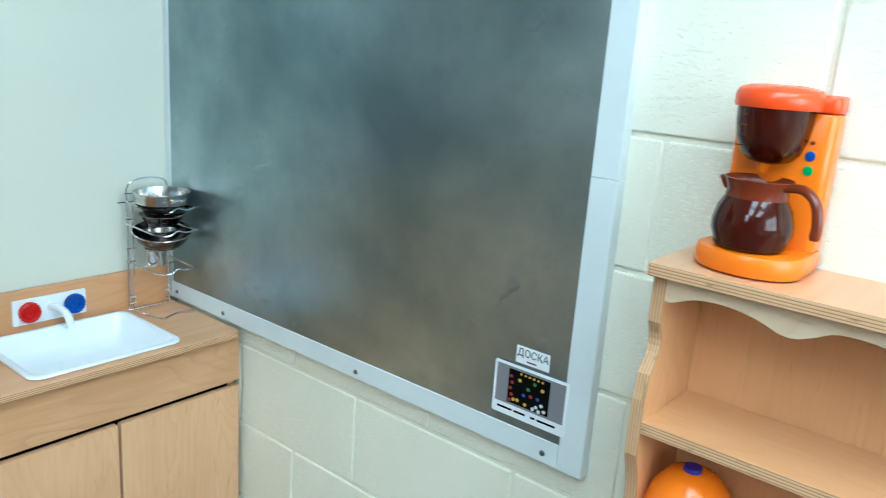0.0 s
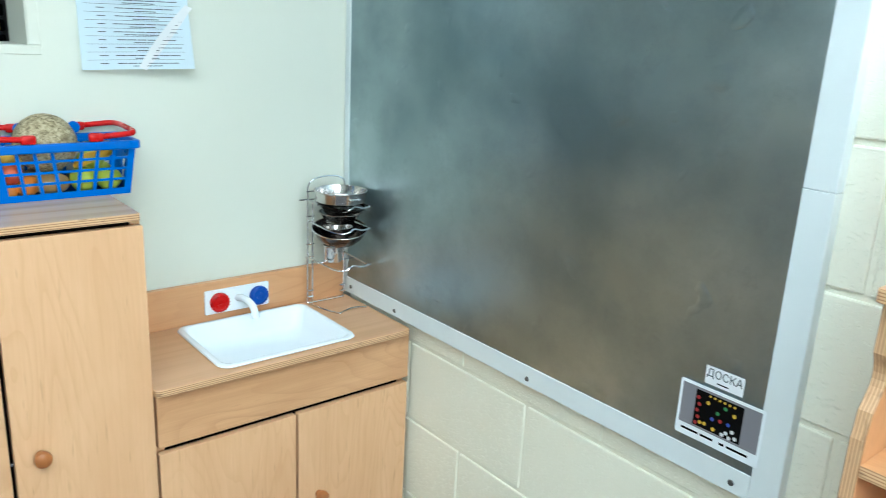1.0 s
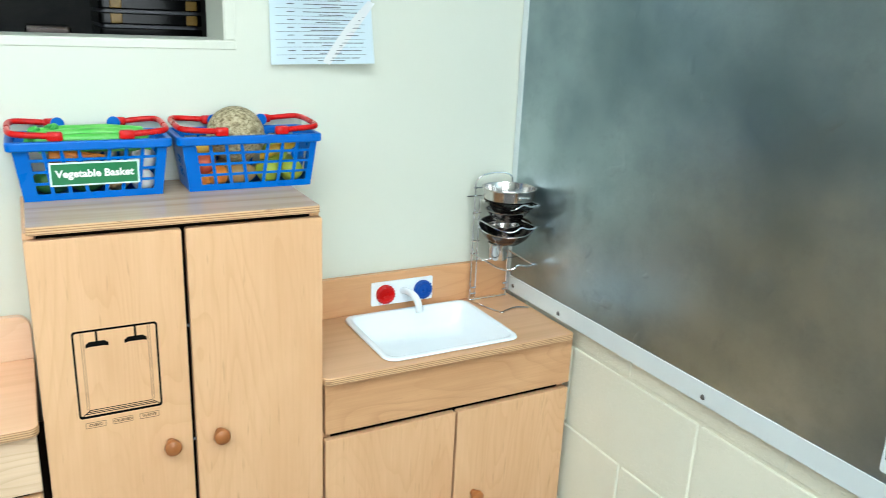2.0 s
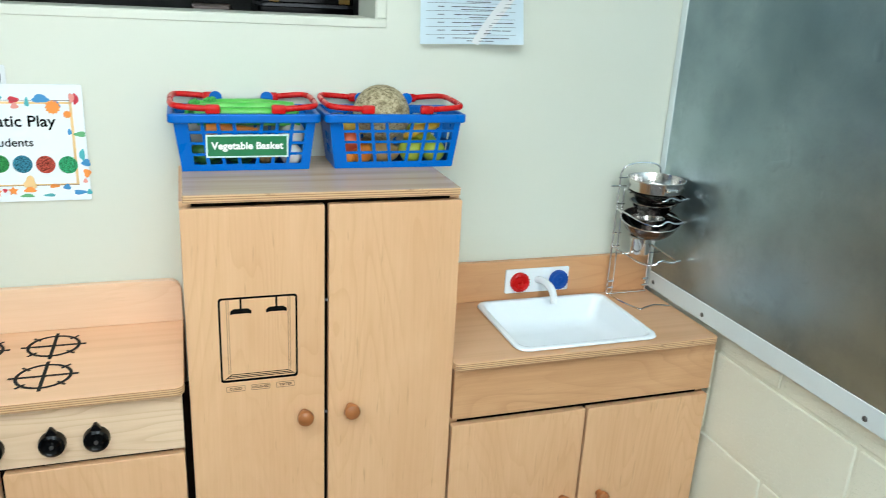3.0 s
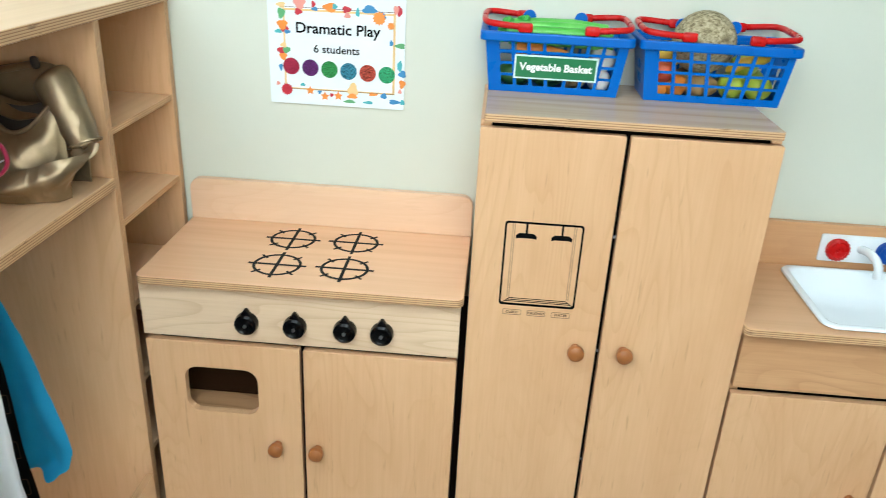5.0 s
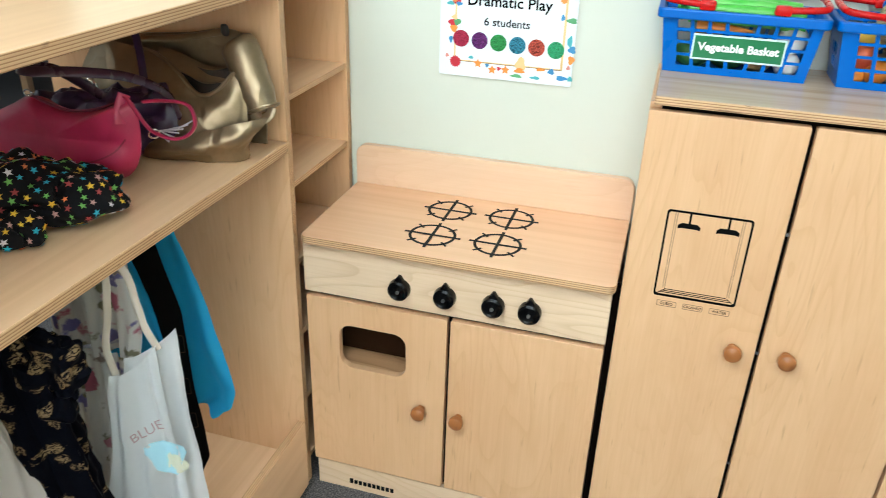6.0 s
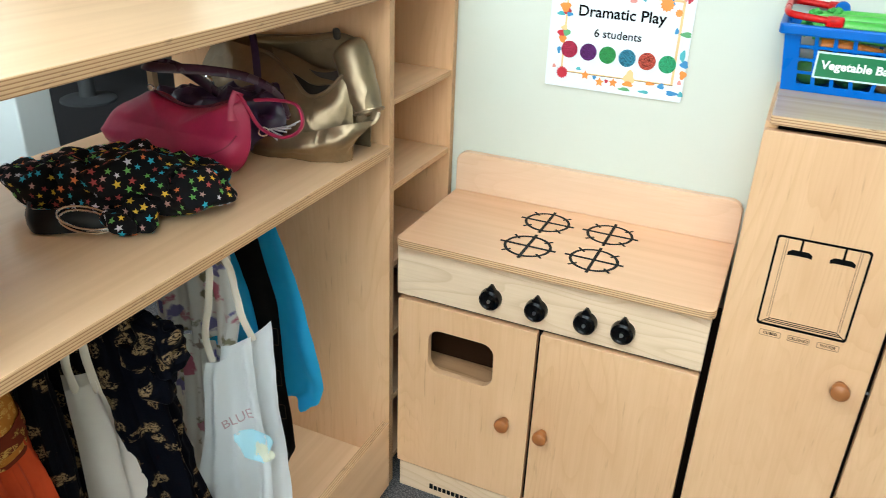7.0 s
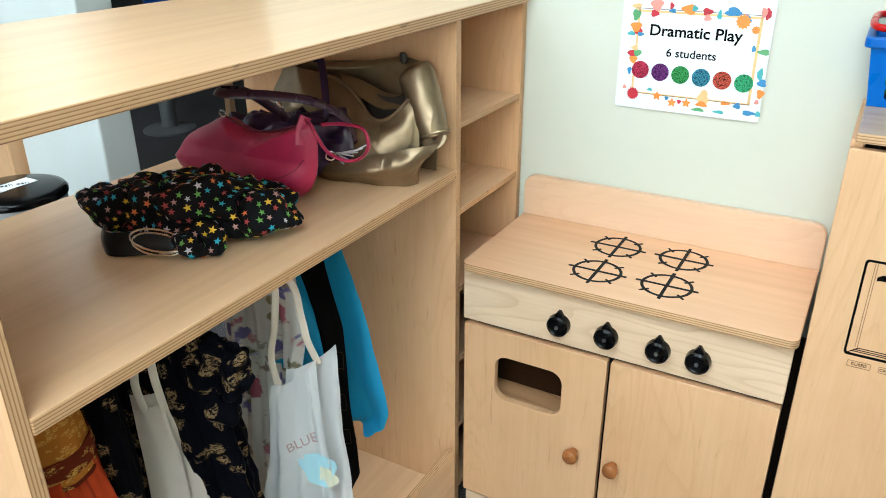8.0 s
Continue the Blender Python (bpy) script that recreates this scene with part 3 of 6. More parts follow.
part("sheet", box((0.8545, YR + 0.02, ZB + 0.02), (0.872, YL - 0.01, ZT - 0.02)), STEEL, board, "smeared dull steel sheet")
part("frame_rail", box((0.853, YR + 0.0465, ZB), (0.8765, YL - 0.0225, ZB + 0.043), 0.0015), ALU, board)
part("frame_rail", box((0.853, YR + 0.0465, ZT - 0.05), (0.8765, YL - 0.0225, ZT), 0.0015), ALU, board)
part("frame_stile", box((0.8525, YR, ZB - 0.001), (0.8765, YR + 0.046, 1.136), 0.0015), ALU, board)
part("frame_stile", box((0.853, YR, 1.1365), (0.8765, YR + 0.046, ZT), 0.0015), ALU, board)
part("frame_stile", box((0.853, YL - 0.022, ZB), (0.8765, YL, ZT), 0.0015), ALU, board)
for y, z in ((-1.152, 0.658), (-0.243, 0.656), (-0.045, 0.660), (-0.70, 0.656)):
    part("screw", lathe([(0.0, 0.0), (0.0055, 0.0), (0.0045, 0.002), (0.0, 0.003)], (0.853, y, z), n=12, axis="y", m=Matrix.Rotation(radians(-90), 4, "Z")), DULLSCREW, board, smooth=True)


def eastrect(y0, y1, z0, z1, x, th=0.0004, bm=None):
    return box((x - th, min(y0, y1), z0), (x, max(y0, y1), z1), bm=bm)


SX = 0.8612
name_tag = thing("name_tag", (SX, -1.108, 0.818), "white paper tag with a printed word stuck on the board", "label")
part("card", eastrect(-1.077, -1.143, 0.7995, 0.8300, SX), PAPER, name_tag)
lettering("word", "\u0414\u041e\u0421\u041a\u0410", 0.0185, material("grey_blue_print", (0.04, 0.07, 0.08), 0.6), name_tag, Matrix.Translation((SX - 0.0006, -1.110, 0.8185)) @ EASTSIDE, squeeze=0.92)
part("small_print", eastrect(-1.099, -1.119, 0.8042, 0.8062, SX - 0.0005), INK, name_tag)
stick = thing("picture_sticker", (SX, -1.11, 0.745), "white-bordered sticker with a dark picture of coloured letters", "label")
part("card", prism([rrect(-1.184, -1.037, 0.697, 0.793, 0.004)], SX - 0.0008, SX, "x"), LAMINATE, stick)
part("grey_field", eastrect(-1.042, -1.179, 0.718, 0.788, SX - 0.0009, 0.0002), material("grey_print", (0.20, 0.20, 0.22), 0.4), stick)
part("dark_picture", eastrect(-1.067, -1.150, 0.722, 0.784, SX - 0.0012, 0.0002), INK, stick)
PRINTS = [material("print_" + n, c, 0.5) for n, c in (("red", (0.26, 0.012, 0.012)), ("yellow", (0.58, 0.38, 0.03)), ("blue", (0.02, 0.06, 0.35)), ("green", (0.02, 0.16, 0.05)), ("pale", (0.65, 0.68, 0.68)))]
spots = [(-1.072 - 0.003 * (i % 2), 0.727 + 0.011 * i, 0) for i in range(5)] + [(-1.092 - 0.0085 * i, 0.780 - 0.0003 * i, 1) for i in range(6)]
spots += [(-1.090, 0.768, 1), (-1.136, 0.764, 1), (-1.080, 0.730, 1), (-1.088, 0.731, 1), (-1.104, 0.728, 1), (-1.114, 0.746, 0), (-1.100, 0.744, 2), (-1.128, 0.746, 2), (-1.108, 0.757, 3), (-1.120, 0.770, 3)]
spots += [(-1.126, 0.731, 4), (-1.136, 0.737, 4), (-1.142, 0.728, 4), (-1.132, 0.725, 4), (-1.120, 0.726, 4)]
for i, (y, z, c) in enumerate(spots):
    s = 0.0022 if 4 < i < 11 else 0.0034
    part("printed_spot", prism([ring(y, z, s, 7)], SX - 0.0018, SX - 0.0014, "x"), PRINTS[c], stick)
for y0, y1, z0 in ((-1.048, -1.079, 0.7065), (-1.083, -1.106, 0.7065), (-1.117, -1.126, 0.7065), (-1.130, -1.166, 0.7065)):
    part("caption_bar", eastrect(y0, y1, z0 + 0.0006, z0 + 0.0044, SX - 0.0009, 0.0003), INK, stick)

# both stickers lie flat on the front of the board
name_tag.location += Vector((-0.0070, -0.0042, 0.0034))
stick.location += Vector((-0.0094, -0.0056, 0.0050))

# ---------------------------------------------------------------- dress-up cabinet
WF, WB, WY = -0.870, -1.372, -1.176
ward = thing("dress_up_cabinet", (-1.12, -0.6, 0), "open maple plywood dress-up cabinet with shelf and cubbies", "cabinet")
part("top_panel", prism([rrect(WB - 0.018, WF + 0.006, WY - 0.004, -0.006, 0.010)], 1.089, 1.109, "z", r=0.002), [MAPLE_Y, PLY_Z], ward, "glossy maple top with plywood edge", edge=2)
part("upright", box((WB, WY, 0), (WF, WY + D, 1.0885), 0.001), [MAPLE, PLY_Y], ward, edge=1)
part("upright", box((WB, -0.302, 0), (WF, -0.302 + D, 1.0885), 0.001), [MAPLE, PLY_Y], ward, edge=1)
part("upright", box((WB, -0.024, 0), (WF, -0.006, 1.0885), 0.001), [MAPLE, PLY_Y], ward, edge=1)
part("middle_shelf", box((WB, WY + D, 0.805), (WF + 0.002, -0.3025, 0.825), 0.002), [MAPLE_Y, PLY_Z], ward, edge=2)
part("bottom_shelf", box((WB, WY + D, 0.060), (WF, -0.3025, 0.078), 0.001), [MAPLE_Y, PLY_Z], ward, edge=2)
part("cubby_back", box((WB, -0.2835, 0.02), (WB + 0.006, -0.0245, 1.088)), MAPLE, ward)
for z in (0.908, 0.738, 0.572, 0.405, 0.238, 0.072):
    part("cubby_shelf", box((WB + 0.0065, -0.2835, z - 0.012), (WF - 0.002, -0.0245, z), 0.001), [MAPLE_Y, PLY_Z], ward, edge=2)
kick = part("front_board", box((WF + 0.001, WY, 0.030), (WF + 0.018, -0.335, 0.208), 0.0015), [MAPLE_Y, PLY_X], ward, edge=0)
for z in (0.165, 0.080):
    part("screw", lathe([(0.0, 0.0), (0.0035, 0.0), (0.003, 0.0015), (0.0, 0.002)], (WF + 0.0095, -0.335, z), n=10, axis="y", m=Matrix.Rotation(radians(180), 4, "Z")), CHROME, kick)

# ---------------------------------------------------------------- hutch on the east side
HUTCH_Z = wood("hutch_upright_grain", (0.67, 0.36, 0.165), (0.49, 0.235, 0.095), 2, 0.34, 0.35)
HUTCH_Y = wood("hutch_level_grain", (0.67, 0.36, 0.165), (0.49, 0.235, 0.095), 1, 0.30, 0.3, 0.04)
hutch = thing("toy_hutch", (0.79, -1.7, 0), "maple plywood toy hutch with scalloped valance", "hutch")
HF, HY0, HY1 = 0.716, -1.356, -2.02
part("top_panel", prism([rrect(HF - 0.006, 0.8755, HY1 - 0.01, HY0 + 0.004, 0.006)], 1.049, 1.066, "z", r=0.0015), [TOP, PLY_Z], hutch, "tan top with a bare plywood edge", edge=2)


def hutch_side(y0, y1):
    prof = [(0.874, 0.0), (0.874, 1.0485), (0.728, 1.0485), (0.728, 0.985)]
    for i in range(1, 12):
        t = i / 12
        prof.append((0.728 + 0.016 * math.sin(math.pi * min(1.0, t * 1.5)) - 0.014 * t, 0.985 - 0.105 * t))
    prof += [(0.713, 0.880), (0.713, 0.800)]
    for i in range(1, 12):
        t = i / 12
        prof.append((0.713 + 0.022 * math.sin(math.pi * t) - 0.004 * t, 0.800 - 0.16 * t))
    prof += [(0.700, 0.640), (0.700, 0.0)]
    # profile lies in x, z
    return prism([prof], y0, y1, "y", r=0.001)


part("side_panel", hutch_side(HY0 - D, HY0), [HUTCH_Z, PLY_Y], hutch, edge=1)
part("side_panel", hutch_side(HY1, HY1 + D), [HUTCH_Z, PLY_Y], hutch, edge=1)
part("back_panel", box((0.862, HY1 + D, 0.05), (0.873, HY0 - D, 1.048)), HUTCH_Z, hutch)
part("shelf", box((HF - 0.004, HY1 + D, 0.834), (0.8615, HY0 - D, 0.851), 0.0015), [HUTCH_Y, PLY_Z], hutch, edge=2)
part("shelf", box((0.702, HY1 + D, 0.615), (0.8615, HY0 - D, 0.632), 0.0015), [HUTCH_Y, PLY_Z], hutch, edge=2)
edge_pts = [(HY0 - D, 1.016), (-1.385, 1.016), (-1.415, 1.027), (-1.455, 1.029), (-1.490, 1.022), (-1.515, 1.013), (-1.532, 1.011), (-1.552, 1.018), (-1.580, 1.030), (-1.625, 1.028), (-1.665, 1.014)]
half = [(p.x, p.y) for p in arc([(a, b, 0) for a, b in edge_pts], 4)]
mid = -1.688
full = half + [(2 * mid - a, b) for a, b in half[::-1]]
part("valance", prism([[(HY0 - D, 1.0485)] + full + [(full[-1][0], 1.0485)]], 0.729, 0.742, "x", r=0.0008), wood("pale_valance", (0.74, 0.58, 0.40), (0.60, 0.42, 0.25), 1, 0.42, 0.5), hutch, "pale scalloped valance")


# coffee machine
cm = thing("toy_coffee_maker", (0.79, -1.455, 1.066), "orange toy coffee maker with a brown pot, standing on the hutch", "toy coffee maker")


def rounded(points, lo, hi, r):
    return prism([points], lo, hi, "z", r=r)


cx, cy, zb = 0.788, -1.452, 1.0665
base_loop = [(cx + 0.052 * math.cos(a) - 0.006, cy + 0.066 * math.sin(a)) for a in [radians(90 + 180 * i / 18) for i in range(19)]] + [(0.862, cy - 0.066), (0.862, cy + 0.058)]
part("base", rounded(base_loop, zb, zb + 0.030, 0.009), ORANGE, cm, smooth=True)
part("column", rounded(rrect(0.812, 0.863, -1.516, -1.398, 0.012), zb + 0.029, zb + 0.198, 0.003), ORANGE, cm, smooth=True)
head_loop = [(0.801 + 0.052 * math.cos(a), cy + 0.002 + 0.050 * math.sin(a)) for a in [radians(90 + 180 * i / 18) for i in range(19)]] + [(0.818, cy - 0.048), (0.818, cy + 0.052)]


def filter_head():
    """Dark tapering filter housing in front of the column."""
    b = bmesh.new()
    rows = []
    for k, z in ((1.0, 0.2000), (0.99, 0.184), (0.93, 0.164), (0.78, 0.146), (0.55, 0.136), (0.20, 0.131)):
        rows.append([b.verts.new((0.813 - (0.813 - 0.752) * k * max(0.0, math.sin(a)) ** 0.8, cy + 0.004 + 0.044 * k * math.cos(a), zb + z)) for a in [math.pi * i / 16 for i in range(17)]])
    for q, s in zip(rows, rows[1:]):
        for j in range(16):
            b.faces.new((q[j], q[j + 1], s[j + 1], s[j]))
    b.faces.new(rows[0])
    b.faces.new(rows[-1])
    for q, s in zip(rows, rows[1:]):
        b.faces.new((q[0], s[0], s[-1], q[-1]))
    bmesh.ops.recalc_face_normals(b, faces=b.faces[:])
    return b


part("filter_housing", filter_head(), SMOKED, cm, "dark brown see-through filter housing", smooth=True)
b = bmesh.new()
rows = []
for k, z in ((0.98, 0.2005), (1.0, 0.2030), (1.0, 0.2130), (0.97, 0.2190), (0.90, 0.2235), (0.72, 0.2265), (0.35, 0.2280)):
    rows.append([b.verts.new((0.8125 + (hx - 0.8125) * k, cy + 0.002 + (hy - cy - 0.002) * k, zb + z)) for hx, hy in head_loop])
for q, s in zip(rows, rows[1:]):
    for j in range(len(q)):
        b.faces.new((q[j], q[(j + 1) % len(q)], s[(j + 1) % len(q)], s[j]))
b.faces.new(rows[0])
b.faces.new(rows[-1])
bmesh.ops.recalc_face_normals(b, faces=b.faces[:])
part("lid", b, REDORANGE, cm, "red-orange lid", smooth=True)
part("tank_lid", rounded(rrect(0.811, 0.864, -1.517, -1.397, 0.012), zb + 0.1985, zb + 0.219, 0.004), REDORANGE, cm, smooth=True)
part("drip_spout", lathe([(0.0, 0.0), (0.007, 0.0), (0.011, 0.016), (0.0, 0.016)], (0.800, cy + 0.008, zb + 0.122), n=14), ORANGE, cm, smooth=True)
for i in range(4):
    part("scale_mark", box((0.7505, cy + 0.020, zb + 0.155 + 0.012 * i), (0.7525, cy + 0.030 - 0.004 * (i % 2), zb + 0.1565 + 0.012 * i)), BROWNP, cm)
west = Matrix.Rotation(radians(-90), 4, "Z")
for z, r, mat in ((0.158, 0.0028, BROWNP), (0.142, 0.0062, DEEPBLUE), (0.124, 0.0062, GREENP)):
    part("button", lathe([(0.0, 0.0), (r, 0.0), (r * 0.9, 0.002), (0.0, 0.003)], (0.812, -1.494, zb + z + 0.005), n=16, axis="y", m=west), mat, cm, smooth=True)
pc = (0.776, cy + 0.001, zb + 0.0305)
squat = Matrix.Diagonal((0.95, 0.95, 0.91, 1))
pot = part("pot", lathe([(0.0, 0.0), (0.040, 0.0), (0.045, 0.004), (0.046, 0.010), (0.0505, 0.024), (0.0505, 0.036), (0.046, 0.055), (0.038, 0.070), (0.035, 0.075), (0.033, 0.075), (0.036, 0.068), (0.044, 0.053), (0.048, 0.036), (0.047, 0.02), (0.0, 0.012)], pc, n=36, m=squat), SMOKED, cm, "dark brown glossy coffee pot", smooth=True)
part("pot_band", lathe([(0.0368, 0.068), (0.0385, 0.069), (0.0375, 0.080), (0.043, 0.094), (0.0415, 0.095), (0.0355, 0.081), (0.0355, 0.070), (0.0368, 0.068)], pc, n=36, m=squat), BROWNP, pot, "brown collar", smooth=True)
part("pot_spout", prism([[(pc[1] + 0.033, pc[2] + 0.066), (pc[1] + 0.039, pc[2] + 0.070), (pc[1] + 0.047, pc[2] + 0.0845), (pc[1] + 0.034, pc[2] + 0.0845)]], pc[0] - 0.010, pc[0] + 0.006, "x", r=0.003), BROWNP, pot, smooth=True)
part("pot_handle", tube(arc([(pc[0] - 0.010, pc[1] - 0.034, pc[2] + 0.080), (pc[0] - 0.018, pc[1] - 0.056, pc[2] + 0.082), (pc[0] - 0.024, pc[1] - 0.073, pc[2] + 0.070), (pc[0] - 0.026, pc[1] - 0.079, pc[2] + 0.048), (pc[0] - 0.026, pc[1] - 0.079, pc[2] + 0.028)]), [0.006] * 12 + [0.0065] * 12 + [0.005], n=12, flat=0.75), BROWNP, pot, "brown curved handle", smooth=True)

# orange toy in the hutch
toy = thing("orange_toy", (0.79, -1.42, 0.632), "rounded orange plastic toy with a violet button, on the hutch shelf", "toy")
part("body", lathe([(0.0, 0.0), (0.045, 0.0), (0.056, 0.02), (0.063, 0.055), (0.062, 0.085), (0.052, 0.118), (0.034, 0.140), (0.014, 0.150), (0.0, 0.151)], (0.775, -1.433, 0.6325), n=36), ORANGE, toy, smooth=True)
part("button", lathe([(0.0, 0.0), (0.013, 0.0), (0.012, 0.006), (0.0, 0.008)], (0.769, -1.432, 0.7815), n=20), PURPLEBTN, toy, smooth=True)
part("side_knob", lathe([(0.0, 0.0), (0.012, 0.0), (0.011, 0.016), (0.0, 0.018)], (0.782, -1.487, 0.700), n=18, axis="y"), SMOKED, toy, smooth=True)


# ---------------------------------------------------------------- baskets
def basket(x0, x1, label, holes):
    """Blue plastic shopping basket with flared gridded sides and two folding red handles; x0, x1: ends of its bottom."""
    xm, zb, zt = (x0 + x1) / 2, 0.9805, 1.077
    t = thing("toy_basket", (xm, -0.075, zb), label, "basket", "shopping baskets")
    y0, y1, fl = -0.125, -0.024, 0.012

    def flare(b):
        for v in b.verts:
            k = (v.co.z - zb) / (zt - zb)
            v.co.x += fl * k * (1 if v.co.x > xm else -1)
            v.co.y += fl * 0.8 * k * (1 if v.co.y > -0.0745 else -1)
        return b

    def grid(u0, u1, cols, rows, z0=zb + 0.010, z1=zt - 0.003, gap=0.0062, bar=0.0046):
        out = []
        cw, ch = (u1 - u0) / cols, (z1 - z0) / rows
        for i in range(cols):
            for j in range(rows):
                out.append(rrect(u0 + i * cw + gap / 2, u0 + (i + 1) * cw - gap / 2, z0 + j * ch + bar / 2, z0 + (j + 1) * ch - bar / 2, 0.0018, 2))
        return out

    th = 0.0028
    for ya in (y0, y1 - th):
        part("long_side", flare(prism([[(x0, zb), (x1, zb), (x1, zt), (x0, zt)], *grid(x0 + holes[0], x1 - holes[1], 7, 4)], ya, ya + th, "y")), BLUE, t)
    for xa in (x0, x1 - th):
        part("short_side", flare(prism([[(y0 + th, zb), (y1 - th, zb), (y1 - th, zt), (y0 + th, zt)], *grid(y0 + 0.03, y1 - 0.03, 3, 2, zb + 0.02, zt - 0.03)], xa, xa + th, "x")), BLUE, t)
    part("bottom", box((x0 + 0.002, y0 + 0.002, zb), (x1 - 0.002, y1 - 0.002, zb + 0.003)), BLUE, t)
    a, c = fl + 0.009, fl * 0.8 + 0.009
    yc = (y0 + y1) / 2
    out, inn = rrect(x0 - a, x1 + a, y0 - c, y1 + c, 0.012), rrect(x0 - a + 0.011, x1 + a - 0.011, y0 - c + 0.011, y1 + c - 0.011, 0.008)
    part("rim", prism([out, inn], zt - 0.0065, zt + 0.010, "z", r=0.003), BLUE, t, "thick blue rim")
    hz = zt + 0.0185
    for s in (-1, 1):
        xe = x0 - a + 0.006 if s < 0 else x1 + a - 0.006
        xi = xm + s * 0.058
        pts = [(xi, y0 - c + 0.006, hz), (xe - s * 0.020, y0 - c + 0.006, hz + 0.004), (xe - s * 0.003, y0 - c + 0.020, hz + 0.006), (xe, yc, hz + 0.008),
               (xe - s * 0.003, y1 + c - 0.020, hz + 0.010), (xe - s * 0.020, y1 + c - 0.006, hz + 0.010), (xi, y1 + c - 0.006, hz + 0.006)]
        h = part("handle", tube(arc(pts, 5), 0.0055, n=10), RED, t, "red plastic folding handle", smooth=True)
        for ye, up in ((y0 - c + 0.006, 0.0), (y1 + c - 0.006, 0.006)):
            part("handle_end", box((xi - 0.013, ye - 0.0065, hz + up - 0.0085), (xi + 0.013, ye + 0.0065, hz + up + 0.008), 0.004), RED, h, smooth=True)
            if up:
                part("lug", lathe([(0.0, 0.0), (0.012, 0.0), (0.012, 0.005), (0.0, 0.005)], (xi - s * 0.010, ye - 0.0075, hz + up - 0.001), n=16, axis="y"), BLUE, t, smooth=True)
    return t


vb = basket(-0.235, -0.006, "blue plastic toy basket with red handles and a green sign", (0.020, 0.014))
basket(0.043, 0.281, "blue plastic toy basket with red handles, full of toy fruit", (0.022, 0.010))
SIGNGREEN = paint("green_sign_print", (0.008, 0.17, 0.06), 0.4, 200, 0.02, 0.02)
tilt = Matrix.Translation((-0.119, -0.1312, 1.0275)) @ Matrix.Rotation(radians(5.7), 4, "X")
sign = part("sign", (lambda b: (bmesh.ops.transform(b, matrix=tilt @ Matrix.Translation((0, 0, 0)), verts=b.verts[:]), b)[1])(box((-0.0735, -0.0012, -0.0215), (0.0735, 0.0, 0.0215))), material("pale_sign_border", (0.62, 0.80, 0.76), 0.4), vb, "green sign with white lettering")
part("sign_field", (lambda b: (bmesh.ops.transform(b, matrix=tilt, verts=b.verts[:]), b)[1])(box((-0.0705, -0.0017, -0.0185), (0.0705, -0.0013, 0.0185))), SIGNGREEN, sign)
lettering("sign_word", "Vegetable Basket", 0.0185, material("white_letters", (0.85, 0.86, 0.84), 0.5), sign, tilt @ Matrix.Translation((0, -0.0026, 0.0005)) @ FRONT, squeeze=1.0, bold=0.0006)


# ---------------------------------------------------------------- toy food in the baskets
def ball(name, centre, r, mat, label, category, squash=1.0, stretch=1.0, turn=0.0, dimple=0.0, group="toy food"):
    """A fruit as a turned body, with a small stalk dimple."""
    prof = []
    for i in range(15):
        a = -math.pi / 2 + math.pi * i / 14
        rr = r * math.cos(a) * (1.0 - 0.10 * max(0.0, -math.sin(a)) * (dimple > 0))
        z = r * squash * math.sin(a)
        if dimple and i > 11:
            z -= dimple * r * (1 - math.cos(a)) ** 3
        prof.append((max(rr, 0.0), z))
    m = Matrix.Rotation(radians(turn), 4, "Z") @ Matrix.Diagonal((stretch, 1, 1, 1))
    return whole(name, lathe(prof, centre, n=22, m=m), mat, label, category, group, smooth=True)


def food(name, colour, second, rough=0.45):
    m = material(name, colour, rough)
    v = coords(m, (1, 1, 1))
    c = mix(m, ramp(m, noisy(m, v, 28.0, 4), [(0.35, (0, 0, 0)), (0.7, (1, 1, 1))]), colour, second)
    link(m, c, base(m))
    bump(m, noisy(m, v, 160.0, 3), 0.12, 0.001)
    return m


def netting():
    """Cantaloupe skin: fine pale raised net over grey-green."""
    m = material("melon_skin", (0.40, 0.36, 0.25), 0.75)
    v = coords(m, (1, 1, 1))
    n = noisy(m, v, 150.0, 3, 0.6, 0.8)
    r = ramp(m, n, [(0.36, (0.15, 0.115, 0.055)), (0.48, (0.32, 0.26, 0.145)), (0.62, (0.50, 0.42, 0.27))])
    link(m, r, base(m))
    bump(m, n, 0.9, 0.003)
    return m


ball("toy_melon", (0.144, -0.078, 1.0805), 0.0550, netting(), "round netted tan toy cantaloupe lying on the basket fruit", "toy melon", 1.0, 1.02)
F_RED, F_ORA = food("apple_red", (0.50, 0.03, 0.02), (0.60, 0.12, 0.04)), food("orange_skin", (0.75, 0.25, 0.03), (0.62, 0.17, 0.02))
F_YEL, F_GRN = food("lemon_yellow", (0.70, 0.45, 0.03), (0.60, 0.34, 0.02)), food("apple_green", (0.30, 0.42, 0.03), (0.45, 0.50, 0.05))
F_TAN, F_DGR = food("bread_tan", (0.42, 0.27, 0.11), (0.30, 0.17, 0.06)), food("cucumber_green", (0.02, 0.09, 0.02), (0.04, 0.16, 0.03))
F_LEAF, F_WHI = food("leaf_green", (0.03, 0.30, 0.05), (0.10, 0.45, 0.07)), food("mushroom_white", (0.75, 0.74, 0.70), (0.62, 0.60, 0.55))
ball("toy_apple", (0.075, -0.098, 1.030), 0.024, F_RED, "small red toy apple in the basket", "toy fruit", 0.92, dimple=0.3)
ball("toy_orange", (0.073, -0.097, 0.996), 0.0150, F_ORA, "small orange toy fruit in the basket", "toy fruit")
ball("toy_peach", (0.102, -0.096, 1.004), 0.022, F_ORA, "orange toy peach in the basket", "toy fruit", 0.95, dimple=0.2)
